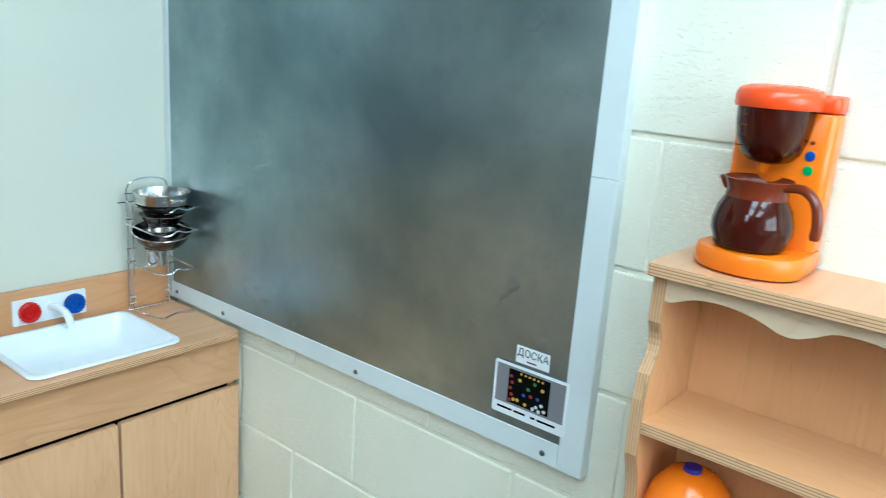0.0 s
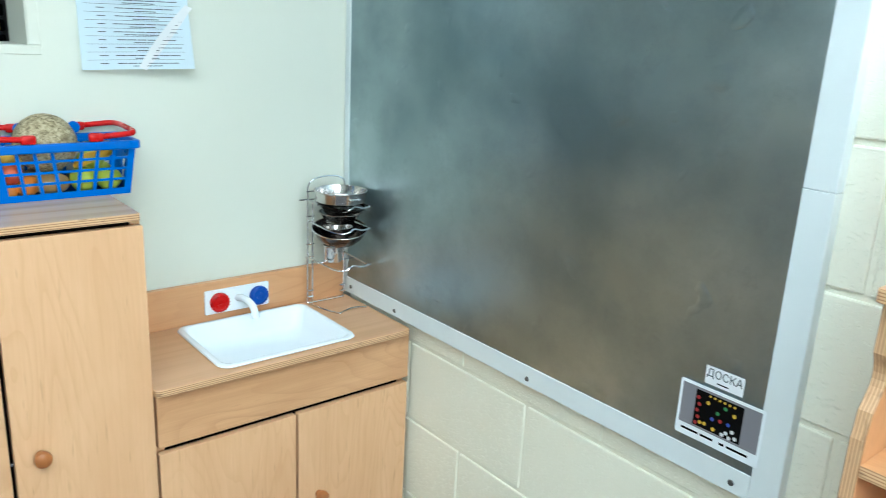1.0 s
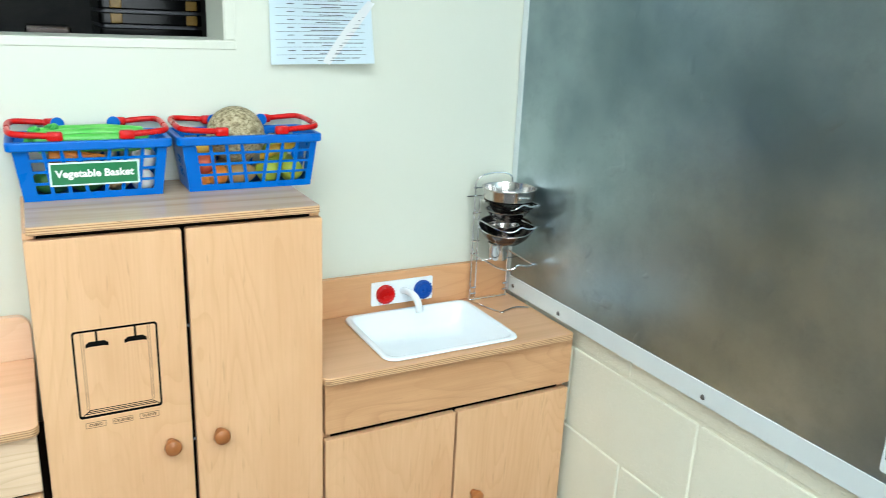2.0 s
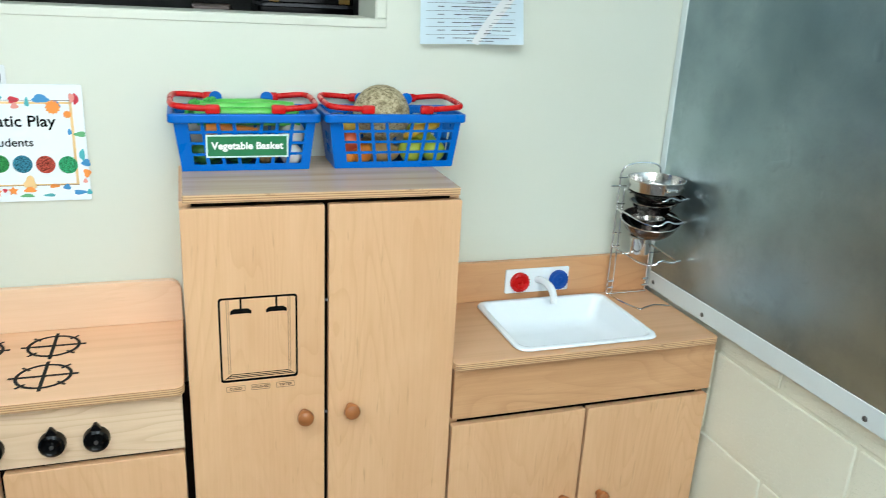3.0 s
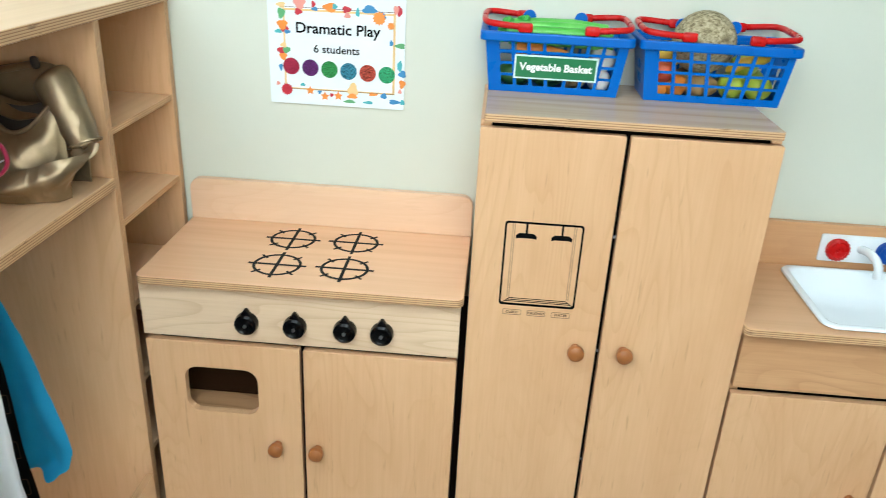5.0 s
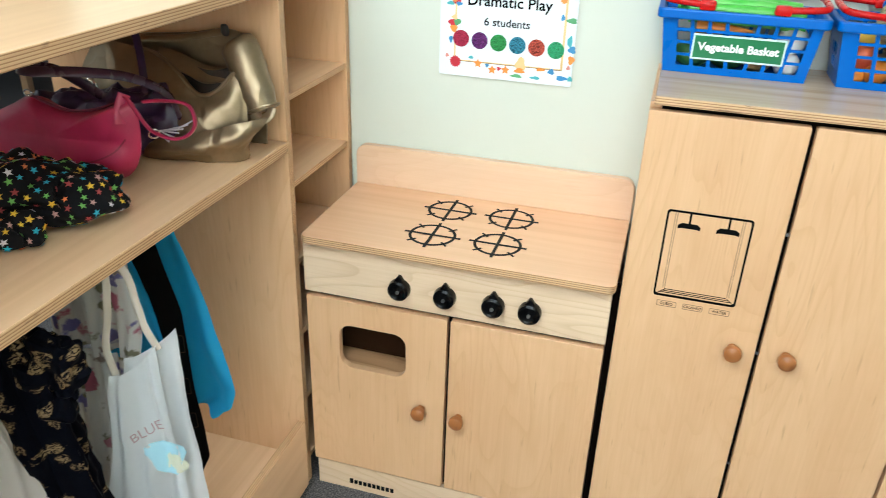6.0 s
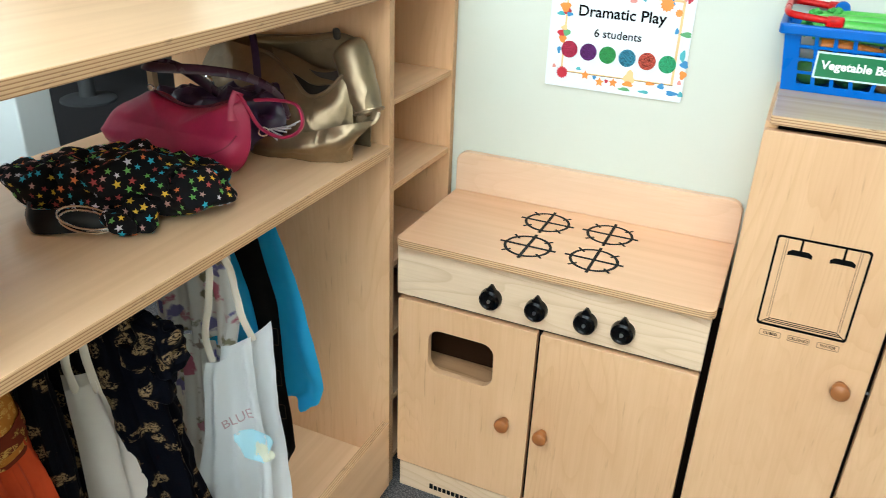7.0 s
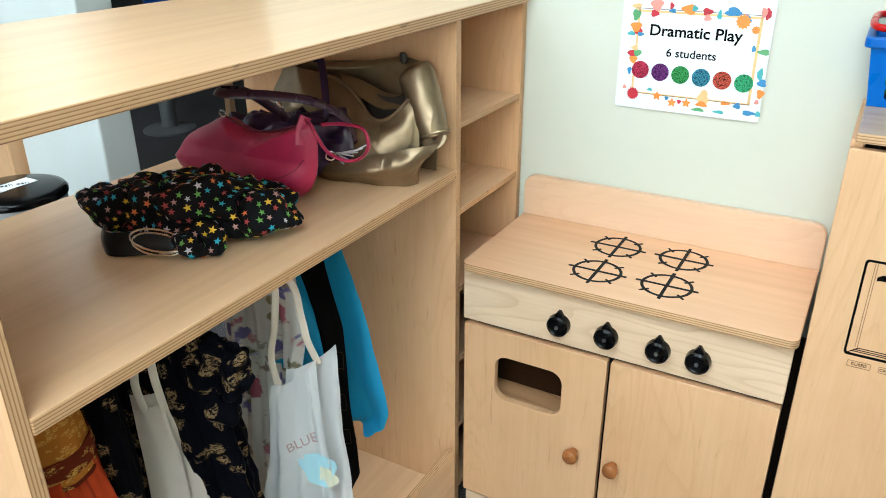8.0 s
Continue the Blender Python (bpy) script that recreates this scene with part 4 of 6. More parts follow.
ball("toy_lemon", (0.083, -0.072, 1.052), 0.024, F_YEL, "yellow toy lemon in the basket", "toy fruit", 0.85, 1.3)
ball("toy_bread", (0.145, -0.094, 1.005), 0.024, F_TAN, "tan toy bread roll in the basket", "toy food", 0.85, 1.5, 12)
ball("toy_potato", (0.128, -0.055, 1.007), 0.026, F_TAN, "brown toy potato in the basket", "toy food", 0.9, 1.3, 70)
ball("toy_pear", (0.202, -0.097, 1.010), 0.025, F_GRN, "green toy pear in the basket", "toy fruit", 1.05, dimple=0.2)
ball("toy_apple", (0.249, -0.096, 1.007), 0.025, F_GRN, "green toy apple in the basket", "toy fruit", 0.92, dimple=0.3)
ball("toy_lime", (0.221, -0.083, 1.045), 0.022, F_GRN, "green toy lime in the basket", "toy fruit", 0.9, 1.2)
ball("toy_apple", (0.242, -0.056, 1.012), 0.028, F_GRN, "green toy apple in the basket", "toy fruit", 0.92, dimple=0.3)
whole("toy_banana", tube(arc([(0.185, -0.104, 1.036), (0.205, -0.109, 1.050), (0.231, -0.109, 1.058), (0.262, -0.100, 1.062)]), [0.003, 0.006, 0.008, 0.0095, 0.010] + [0.0105] * 10 + [0.009, 0.007, 0.005, 0.003], n=9), F_YEL, "yellow toy banana in the basket", "toy fruit", "toy food", smooth=True)
# vegetables
STALK = food("celery_green", (0.07, 0.42, 0.05), (0.17, 0.54, 0.11), 0.35)
celery = thing("toy_celery", (-0.110, -0.083, 1.050), "bright green toy celery bunch lying in the basket", "toy vegetable", "toy food")
for i, (y, z) in enumerate(((-0.112, 1.083), (-0.097, 1.090), (-0.083, 1.085), (-0.068, 1.092), (-0.053, 1.086), (-0.104, 1.068), (-0.075, 1.072))):
    part("stalk", tube([(-0.205, y + 0.004, z), (-0.16, y, z + 0.003), (-0.09, y - 0.002, z + 0.003), (-0.028 + 0.004 * (i % 3), y * 0.98, z - 0.002)], [0.008, 0.0095, 0.0105, 0.009], n=9), STALK, celery, smooth=True)


def clump(centre, r, seed, bm=None, n=26):
    rn = random.Random(seed)
    for i in range(n):
        d = Vector((rn.gauss(0, 1), rn.gauss(0, 1), rn.gauss(0.2, 0.8))).normalized()
        s = r * rn.uniform(0.22, 0.36)
        b = bmesh.new()
        bmesh.ops.create_icosphere(b, subdivisions=1, radius=s)
        bmesh.ops.translate(b, verts=b.verts[:], vec=Vector(centre) + d * r * 0.75)
        bm = merge(bm, b)
    return bm


leafy = thing("toy_lettuce", (-0.205, -0.083, 1.030), "green leafy toy lettuce in the basket", "toy vegetable", "toy food")
part("leaves", clump((-0.205, -0.086, 1.080), 0.026, 3), F_LEAF, leafy, smooth=True)
part("leaves", clump((-0.180, -0.072, 1.092), 0.018, 4), F_LEAF, leafy, smooth=True)
ball("toy_mushroom", (-0.034, -0.096, 1.045), 0.024, F_WHI, "white toy mushroom in the basket", "toy vegetable")
ball("toy_turnip", (-0.036, -0.096, 1.004), 0.021, F_WHI, "white toy turnip in the basket", "toy vegetable")
ball("toy_cucumber", (-0.190, -0.088, 1.006), 0.024, F_DGR, "dark green toy cucumber in the basket", "toy vegetable", 0.9, 1.4)
ball("toy_pepper", (-0.130, -0.083, 1.008), 0.026, F_DGR, "dark green toy pepper in the basket", "toy vegetable", 0.9, 1.3)
whole("toy_carrot", tube([(-0.190, -0.111, 1.055), (-0.150, -0.112, 1.056), (-0.100, -0.112, 1.054)], [0.011, 0.009, 0.003], n=10), F_ORA, "orange toy carrot in the basket", "toy vegetable", "toy food", smooth=True)
ball("toy_onion", (-0.080, -0.079, 1.008), 0.026, F_TAN, "tan toy onion in the basket", "toy vegetable")

# ---------------------------------------------------------------- wall poster
poster = thing("play_poster", (-0.541, -0.003, 0.903), "laminated white activity poster with a colourful border", "poster")
PX0, PX1, PZ0, PZ1 = -0.6735, -0.4035, 0.902, 1.119
part("card", prism([rrect(PX0, PX1, PZ0, PZ1, 0.003)], -0.0040, -0.0025, "y"), LAMINATE, poster)
PC = {n: material("poster_" + n, c, 0.35) for n, c in (("red", (0.55, 0.03, 0.05)), ("orange", (0.85, 0.28, 0.05)), ("tan", (0.80, 0.55, 0.25)), ("blue", (0.05, 0.25, 0.50)), ("teal", (0.08, 0.42, 0.45)), ("green", (0.12, 0.38, 0.16)), ("plum", (0.17, 0.02, 0.16)), ("pink", (0.75, 0.30, 0.25)))}


def foil(name, colour):
    """Glittery sticker: small bright cells."""
    m = material(name, colour, 0.3, 0.4)
    t = node(m, "ShaderNodeTexVoronoi", Scale=520.0)
    link(m, coords(m, (1, 1, 1)), t.inputs["Vector"])
    c = ramp(m, t.outputs["Distance"], [(0.25, tuple(min(1, 1.6 * q + 0.04) for q in colour)), (0.75, tuple(0.35 * q for q in colour))])
    link(m, c, base(m))
    return m


def at(u, v):
    return PX0 + u * (PX1 - PX0), PZ1 - v * (PZ1 - PZ0)


def decal(loop, mat, name="doodle", lift=0.0):
    part(name, prism([loop], -0.0046 - lift, -0.0042 - lift, "y"), mat, poster)


fx0, fz1 = at(0.11, 0.14)
fx1, fz0 = at(0.93, 0.865)
for a, b2 in ((((fx0, fz1 - 0.005), (fx1, fz1 - 0.001)), 0), (((fx0, fz0), (fx1, fz0 + 0.0032)), 0), (((fx0, fz0), (fx0 + 0.004, fz1)), 0), (((fx1 - 0.005, fz0), (fx1, fz1)), 0)):
    (xa, za), (xb, zb2) = a
    part("border_line", box((xa, -0.00425, za), (xb, -0.0040, zb2)), PC["tan"], poster)

for z in (fz1 + 0.001, fz0 + 0.0005):
    part("branch_line", box((fx0 - 0.004, -0.0046, z), (fx1, -0.0043, z + 0.0009)), material("thin_brown_print", (0.12, 0.07, 0.04), 0.5), poster)


def starloop(x, z, r, k=5, inner=0.5, turn=0.0):
    return [(x + (r if i % 2 == 0 else r * inner) * math.sin(turn + math.pi * i / k), z + (r if i % 2 == 0 else r * inner) * math.cos(turn + math.pi * i / k)) for i in range(2 * k)]


def blob(x, z, r, squash=1.0, seed=0):
    rn = random.Random(seed)
    ph = [rn.uniform(0, 6.28) for _ in range(3)]
    return [(x + r * (1 + 0.16 * math.sin(3 * a + ph[0]) + 0.10 * math.sin(5 * a + ph[1])) * math.cos(a), z + squash * r * (1 + 0.16 * math.sin(3 * a + ph[0])) * math.sin(a)) for a in [2 * math.pi * i / 18 for i in range(18)]]


DOODLES = "0.10 0.12 7 0.6 tan,0.10 0.19 6 1.3 green,0.235 0.10 9 0.9 pink,0.225 0.17 6 0.8 red,0.335 0.10 3 1.6 red,0.345 0.14 5 0.6 blue,0.455 0.12 10 0.7 orange,0.49 0.11 4 1.0 teal,0.575 0.13 7 0.7 red,0.58 0.18 5 0.9 pink,0.655 0.15 3 2.2 teal,0.74 0.12 11 0.55 blue,0.83 0.17 6 0.9 blue,0.955 0.12 4 2.0 red,0.93 0.11 4 1.7 pink,0.105 0.29 8 0.9 orange,0.12 0.32 6 1.0 red,0.075 0.35 6 0.5 teal,0.14 0.35 5 0.6 blue,0.11 0.47 5 0.8 tan,0.095 0.52 7 0.8 red,0.13 0.51 6 0.9 green,0.105 0.57 6 0.9 orange,0.085 0.67 3 1.8 blue,0.965 0.42 8 0.5 green,0.90 0.40 3 1.5 blue,0.965 0.60 4 2.2 teal,0.985 0.67 6 0.9 blue,0.985 0.76 5 1.3 orange,0.97 0.83 3 1.2 pink,0.245 0.82 4 0.6 teal,0.37 0.88 3 1.0 blue,0.46 0.90 3 1.0 red,0.62 0.84 8 1.3 tan,0.615 0.90 8 0.5 orange,0.595 0.95 9 0.3 green,0.77 0.87 7 0.4 orange,0.735 0.95 8 0.3 teal,0.85 0.88 5 0.9 blue,0.93 0.93 9 0.4 blue,0.99 0.93 4 1.0 teal,0.06 0.82 3 1.0 pink"
for i, word in enumerate(DOODLES.split(",")):
    u, v, r, sq, col = word.split()
    x, z = at(float(u), float(v))
    decal(blob(x, z, 0.00125 * float(r), float(sq), i), PC[col], lift=0.0001 * (i % 4))
for u, v, r, col, k in ((0.81, 0.19, 0.0135, "orange", 12), (0.895, 0.25, 0.0075, "orange", 9), (0.125, 0.87, 0.0125, "red", 14), (0.30, 0.87, 0.0095, "orange", 5), (0.41, 0.915, 0.0095, "orange", 5), (0.51, 0.905, 0.0095, "orange", 5)):
    x, z = at(u, v)
    decal(starloop(x, z, r, k, 0.78 if k > 5 else 0.5), PC[col], "doodle", 0.0005)
for i, (n, c) in enumerate((("red", (0.45, 0.012, 0.06)), ("plum", (0.11, 0.006, 0.14)), ("green", (0.02, 0.27, 0.06)), ("teal", (0.02, 0.20, 0.30)), ("scarlet", (0.50, 0.06, 0.03)), ("emerald", (0.02, 0.33, 0.13)))):
    x, z = at(0.163 + 0.1415 * i, 0.655 + 0.006 * i)
    part("sticker", prism([ring(x, z, 0.0165, 28)], -0.0056, -0.0048, "y"), foil("foil_" + n, c), poster, n + " glitter sticker")
    if i == 4:
        for dx in (-0.005, 0.005):
            part("printed_eye", prism([ring(x + dx, z + 0.003, 0.0013, 8)], -0.0059, -0.0057, "y"), INK, poster)
        part("printed_smile", tube([(x + 0.009 * math.sin(a), -0.0058, z - 0.001 - 0.008 * math.cos(a)) for a in [radians(-55 + 11 * k) for k in range(11)]], 0.0005, n=5), INK, poster)
x, z = at(0.508, 0.34)
lettering("poster_title", "Dramatic Play", 0.0285, INK, poster, Matrix.Translation((x, -0.0046, z + 0.006)) @ FRONT, squeeze=1.04, bold=0.0005)
x, z = at(0.50, 0.505)
lettering("poster_title", "6 students", 0.0215, INK, poster, Matrix.Translation((x, -0.0046, z + 0.003)) @ FRONT, squeeze=1.02, bold=0.0002)
hook = thing("wall_hook", (-0.536, -0.003, 1.13), "small clear plastic hook holding the poster", "hook")
part("plate", prism([rrect(-0.5475, -0.5255, 1.118, 1.152, 0.003)], -0.003, -0.0005, "y", r=0.0008), plastic("clear_grey_plastic", (0.70, 0.74, 0.74), 0.15), hook)
part("wire", tube(arc([(-0.540, -0.004, 1.138), (-0.536, -0.010, 1.142), (-0.533, -0.011, 1.132), (-0.536, -0.011, 1.118), (-0.540, -0.012, 1.112), (-0.541, -0.012, 1.118)]), 0.0011, n=6), INK, hook)

# paper sheet on the wall
sheet = thing("notice_sheet", (0.345, -0.004, 1.21), "glossy white printed notice hanging loosely on the wall", "paper")
SX0, SX1, SZ0, SZ1 = 0.236, 0.452, 1.211, 1.494


def hang(x, z):
    k, w = (SZ1 - z) / (SZ1 - SZ0), (x - SX0) / (SX1 - SX0)
    return -0.0035 - 0.030 * k * k * (0.35 + 0.65 * w) - 0.004 * math.sin(7 * w + 2 * k) * k


def sheetgrid():
    b = bmesh.new()
    nx, nz = 24, 30
    g = [[b.verts.new((SX0 + (SX1 - SX0) * i / nx + 0.006 * (1 - j / nz) * (i / nx), hang(SX0 + (SX1 - SX0) * i / nx, SZ0 + (SZ1 - SZ0) * j / nz), SZ0 + (SZ1 - SZ0) * j / nz + 0.006 * (i / nx) * (1 - j / nz))) for i in range(nx + 1)] for j in range(nz + 1)]
    for j in range(nz):
        for i in range(nx):
            b.faces.new((g[j][i], g[j][i + 1], g[j + 1][i + 1], g[j + 1][i]))
    bmesh.ops.solidify(b, geom=b.faces[:], thickness=-0.0006)
    return b


GLOSSPAPER = material("glossy_paper", (0.83, 0.93, 0.98), 0.12)
part("sheet", sheetgrid(), GLOSSPAPER, sheet, smooth=True)


# diagonal glare on the glossy sheet, modelled as a thin white strip
def glare_band():
    b = bmesh.new()
    pairs = []
    for i in range(13):
        k = i / 12
        x, z = 0.352 + 0.092 * k + 0.012 * k * k, SZ0 + 0.004 + 0.128 * k
        w = 0.009 * (0.8 + 0.4 * math.sin(3.1 * k))
        pairs.append([b.verts.new((x + dx, hang(x + dx, z) - 0.0022, z - 0.4 * dx)) for dx in (-w, w)])
    for p, q in zip(pairs, pairs[1:]):
        b.faces.new((p[0], p[1], q[1], q[0]))
    bmesh.ops.solidify(b, geom=b.faces[:], thickness=0.0004)
    return b


# the reflection is put into white colour here
part("glare_strip", glare_band(), material("painted_glare", (0.95, 0.95, 0.95), 0.2), sheet, "white strip painted as glare on the sheet", smooth=True)
TEXTGREY = material("grey_text_print", (0.10, 0.11, 0.13), 0.5)
rnd = random.Random(11)
row = 0
z = SZ0 + 0.012
while z < SZ1 - 0.02:
    for k, (xa, xb) in enumerate(((SX0 + 0.036, SX0 + 0.050 + rnd.uniform(0, 0.004)), (SX0 + 0.066 + rnd.uniform(0, 0.006), SX1 - 0.016 - rnd.uniform(0, 0.012)), (SX0 + 0.095 + rnd.uniform(-0.01, 0.02), SX1 - 0.05 - rnd.uniform(0, 0.02)))):
        zz = z - (0.0055 if k == 2 else 0.0)
        b = None
        n = 6
        for i in range(n):
            a, c = xa + (xb - xa) * i / n, xa + (xb - xa) * (i + 0.93) / n
            y = hang((a + c) / 2, zz) - 0.0012
            q = box((a, y - 0.0002, zz - 0.0008), (c, y, zz + 0.0008))
            for v in q.verts:
                v.co.y += hang(v.co.x, v.co.z) - hang((a + c) / 2, zz)
                v.co.z += 0.006 * ((v.co.x - SX0) / (SX1 - SX0)) * (1 - (v.co.z - SZ0) / (SZ1 - SZ0))
            b = merge(b, q)
        part("text_bar", b, TEXTGREY, sheet)
    rule = None
    for i in range(10):
        a, c = SX0 + 0.012 + 0.0190 * i, SX0 + 0.012 + 0.0190 * (i + 1)
        q = box((a, -0.0002, z + 0.0068), (c, 0.0, z + 0.0074))
        for v in q.verts:
            v.co.y += hang(v.co.x, v.co.z) - 0.0012
            v.co.z += 0.006 * ((v.co.x - SX0) / (SX1 - SX0)) * (1 - (v.co.z - SZ0) / (SZ1 - SZ0))
        rule = merge(rule, q)
    part("ruled_line", rule, TEXTGREY, sheet)
    z += 0.0155

# ---------------------------------------------------------------- pan rack in the corner
rack = thing("pan_rack", (0.785, -0.09, 0.633), "chrome wire rack holding toy pans, on the sink worktop", "rack")
R = 0.0022
xl, xr, yb = 0.730, 0.836, -0.034
part("post", tube([(xl, yb, 0.6355), (xl, yb, 0.935), (xl + 0.004, yb - 0.003, 0.948)], R), CHROME, rack, smooth=True)
part("post", tube([(xr, yb, 0.6355), (xr, yb, 0.935), (xr - 0.004, yb - 0.003, 0.948)], R), CHROME, rack, smooth=True)
part("post", tube([(xl + 0.012, yb - 0.004, 0.6355), (xl + 0.012, yb - 0.004, 0.90)], R * 0.8), CHROME, rack, smooth=True)
part("top_bar", tube(arc([(xl + 0.004, yb - 0.003, 0.948), (xl + 0.02, yb - 0.004, 0.957), ((xl + xr) / 2, yb - 0.004, 0.961), (xr - 0.02, yb - 0.004, 0.957), (xr - 0.004, yb - 0.003, 0.948)]), R, n=8), CHROME, rack, smooth=True)
part("foot", tube(arc([(xl, yb, 0.6355), (xl + 0.006, -0.075, 0.6355), (xl + 0.026, -0.138, 0.6355), (xl + 0.045, -0.137, 0.6365), (xl + 0.075, -0.133, 0.639), (xr + 0.004, -0.140, 0.6365)]), R), CHROME, rack, smooth=True)
part("foot", tube([(xl, yb - 0.004, 0.6358), (xr, yb - 0.004, 0.6358)], R), CHROME, rack, smooth=True)
for z in (0.652, 0.668):
    for x in (xl + 0.006, xr - 0.004):
        part("weld", tube([(x - 0.008, yb - 0.004, z), (x + 0.008, yb - 0.004, z)], 0.0028), CHROME, rack, smooth=True)
for z in (0.925, 0.905, 0.862, 0.790, 0.757):
    part("cross_wire", tube([(xl - (0.022 if z == 0.905 else 0.004), yb, z), (xl + 0.018, yb - 0.002, z)], R * 0.8, n=6), CHROME, rack, smooth=True)
for z in (0.905, 0.850, 0.757):
    part("arm", tube(arc([(xl, yb, z), (xl + 0.004, -0.07, z - 0.002), (xl + 0.022, -0.125, z - 0.012), (xl + 0.040, -0.152, z - 0.010), (xl + 0.060, -0.153, z - 0.001), (xl + 0.085, -0.152, z - 0.007), (xr + 0.008, -0.148, z - 0.005)]), R), CHROME, rack, smooth=True)
    part("arm", tube([(xr, yb, z), (xr + 0.002, -0.09, z - 0.004), (xr + 0.002, -0.147, z - 0.0055)], R), CHROME, rack, smooth=True)
    part("support_wire", tube([(xl, -0.080, z - 0.0045), (xr + 0.002, -0.082, z - 0.0045)], R * 0.8, n=6), CHROME, rack, smooth=True)


def pan(name, centre, r, h, label, flare=0.9, mat=PANSTEEL, m=None):
    t = thing(name, centre, label, "toy pan", "toy pans")
    part("bowl", lathe([(0.0, 0.0), (r * flare * 0.9, 0.0), (r * flare, 0.004), (r * 0.985, h - 0.003), (r + 0.002, h - 0.001), (r + 0.002, h), (r - 0.001, h), (r * 0.97, h - 0.004), (r * flare - 0.002, 0.006), (0.0, 0.004)], centre, n=36, m=m), mat, t, smooth=True)
    return t


top_pan = pan("toy_pan", (0.786, -0.098, 0.9065), 0.064, 0.030, "shiny steel toy frying pan on the wire rack", 0.95)
part("handle_bracket", box((0.770, -0.1665, 0.918), (0.802, -0.1615, 0.926), 0.002), PANSTEEL, top_pan)
for x in (0.777, 0.795):
    part("rivet", lathe([(0.0, 0.0), (0.0028, 0.0), (0.002, 0.0016), (0.0, 0.002)], (x, -0.1665, 0.922), n=10, axis="y"), CHROME, top_pan, smooth=True)
DARKSTEEL = steel("dark_pan_steel", (0.11, 0.092, 0.086), 0.14)
tip = Matrix.Rotation(radians(6), 4, "X") @ Matrix.Rotation(radians(5), 4, "Y")
pan("toy_pan", (0.786, -0.096, 0.8885), 0.060, 0.013, "dark shallow toy pan on the wire rack", 0.88, DARKSTEEL, tip)
pan("toy_saucepan", (0.786, -0.096, 0.8560), 0.052, 0.026, "small steel toy saucepan on the wire rack", 0.72)
wok = thing("toy_wok", (0.784, -0.097, 0.800), "dark steel toy wok hanging by its rim in the rack", "toy pan", "toy pans")
part("bowl", lathe([(0.0, 0.0), (0.030, 0.001), (0.044, 0.008), (0.056, 0.020), (0.063, 0.032), (0.0665, 0.040), (0.0680, 0.0405), (0.0680, 0.042), (0.0655, 0.042), (0.061, 0.032), (0.054, 0.021), (0.043, 0.011), (0.030, 0.004), (0.0, 0.003)], (0.784, -0.097, 0.8020), n=44, m=Matrix.Rotation(radians(9), 4, "X") @ Matrix.Rotation(radians(-5), 4, "Y")), DARKSTEEL, wok, smooth=True)
part("rim", tube([(Matrix.Translation((0.784, -0.097, 0.8020)) @ Matrix.Rotation(radians(9), 4, "X") @ Matrix.Rotation(radians(-5), 4, "Y")) @ Vector((0.0675 * math.cos(a), 0.0675 * math.sin(a), 0.0415)) for a in [2 * math.pi * i / 40 for i in range(40)]], 0.0014, closed=True, n=6), PANSTEEL, wok, "bright steel rim", smooth=True)
inner = pan("toy_bowl", (0.782, -0.092, 0.8080), 0.034, 0.036, "small steel toy bowl standing in the wok", 0.75)
pan("toy_cup", (0.774, -0.085, 0.7545), 0.026, 0.042, "small steel toy cup on the wire rack", 0.85)

# ---------------------------------------------------------------- bags on the cabinet shelf
SH = 0.8255


def pouch(m, w, d, h, e1=0.6, e2=0.7, nu=56, nv=28, wrinkle=0.006, freq=18.0, shape=None, seed=0.0, crease=0.0):
    """A soft bag: a rounded body, flattened where it rests, with wrinkles; shape(u, v, w) may reform it."""
    b = bmesh.new()

    def pw(a, e):
        return math.copysign(abs(a) ** e, a)

    rows = []
    for j in range(nv + 1):
        th = -math.pi / 2 + math.pi * j / nv
        row = []
        for i in range(nu):
            ph = 2 * math.pi * i / nu
            p = Vector((pw(math.cos(th), e1) * pw(math.cos(ph), e2), pw(math.cos(th), e1) * pw(math.sin(ph), e2), pw(math.sin(th), e1)))
            q = Vector((p.x * w / 2, p.y * d / 2, (p.z + 1) * h / 2))
            if shape:
                q = Vector(shape(q.x / w, q.y / d, q.z / h, q))
            s = q * freq + Vector((seed, seed, seed))
            k = noise.noise(s) + 0.5 * noise.noise(s * 2.3)
            k -= crease * math.exp(-(noise.noise(s * 0.62 + Vector((9, 4, 2))) / 0.07) ** 2)
            lift = 1 - (1 - min(1.0, max(0.0, q.z / (0.25 * h)))) ** 2
            q += wrinkle * k * lift * Vector((p.x, p.y, p.z + 0.3))
            q.z = max(q.z, 0.0)
            row.append(b.verts.new(q))
        rows.append(row)
    for q, s in zip(rows, rows[1:]):
        for i in range(nu):
            b.faces.new((q[i], q[(i + 1) % nu], s[(i + 1) % nu], s[i]))
    bmesh.ops.remove_doubles(b, verts=b.verts[:], dist=1e-5)
    bmesh.ops.recalc_face_normals(b, faces=b.faces[:])
    bmesh.ops.transform(b, matrix=m, verts=b.verts[:])
    return b


def crumple(p, size, freq, seed):
    """Creased displacement: ridged noise at two scales."""
    q = Vector(p) * freq + Vector((seed, 1.7 * seed, -seed))
    return size * (noise.noise(q) + 0.45 * (1 - 2 * abs(noise.noise(q * 2.1))))


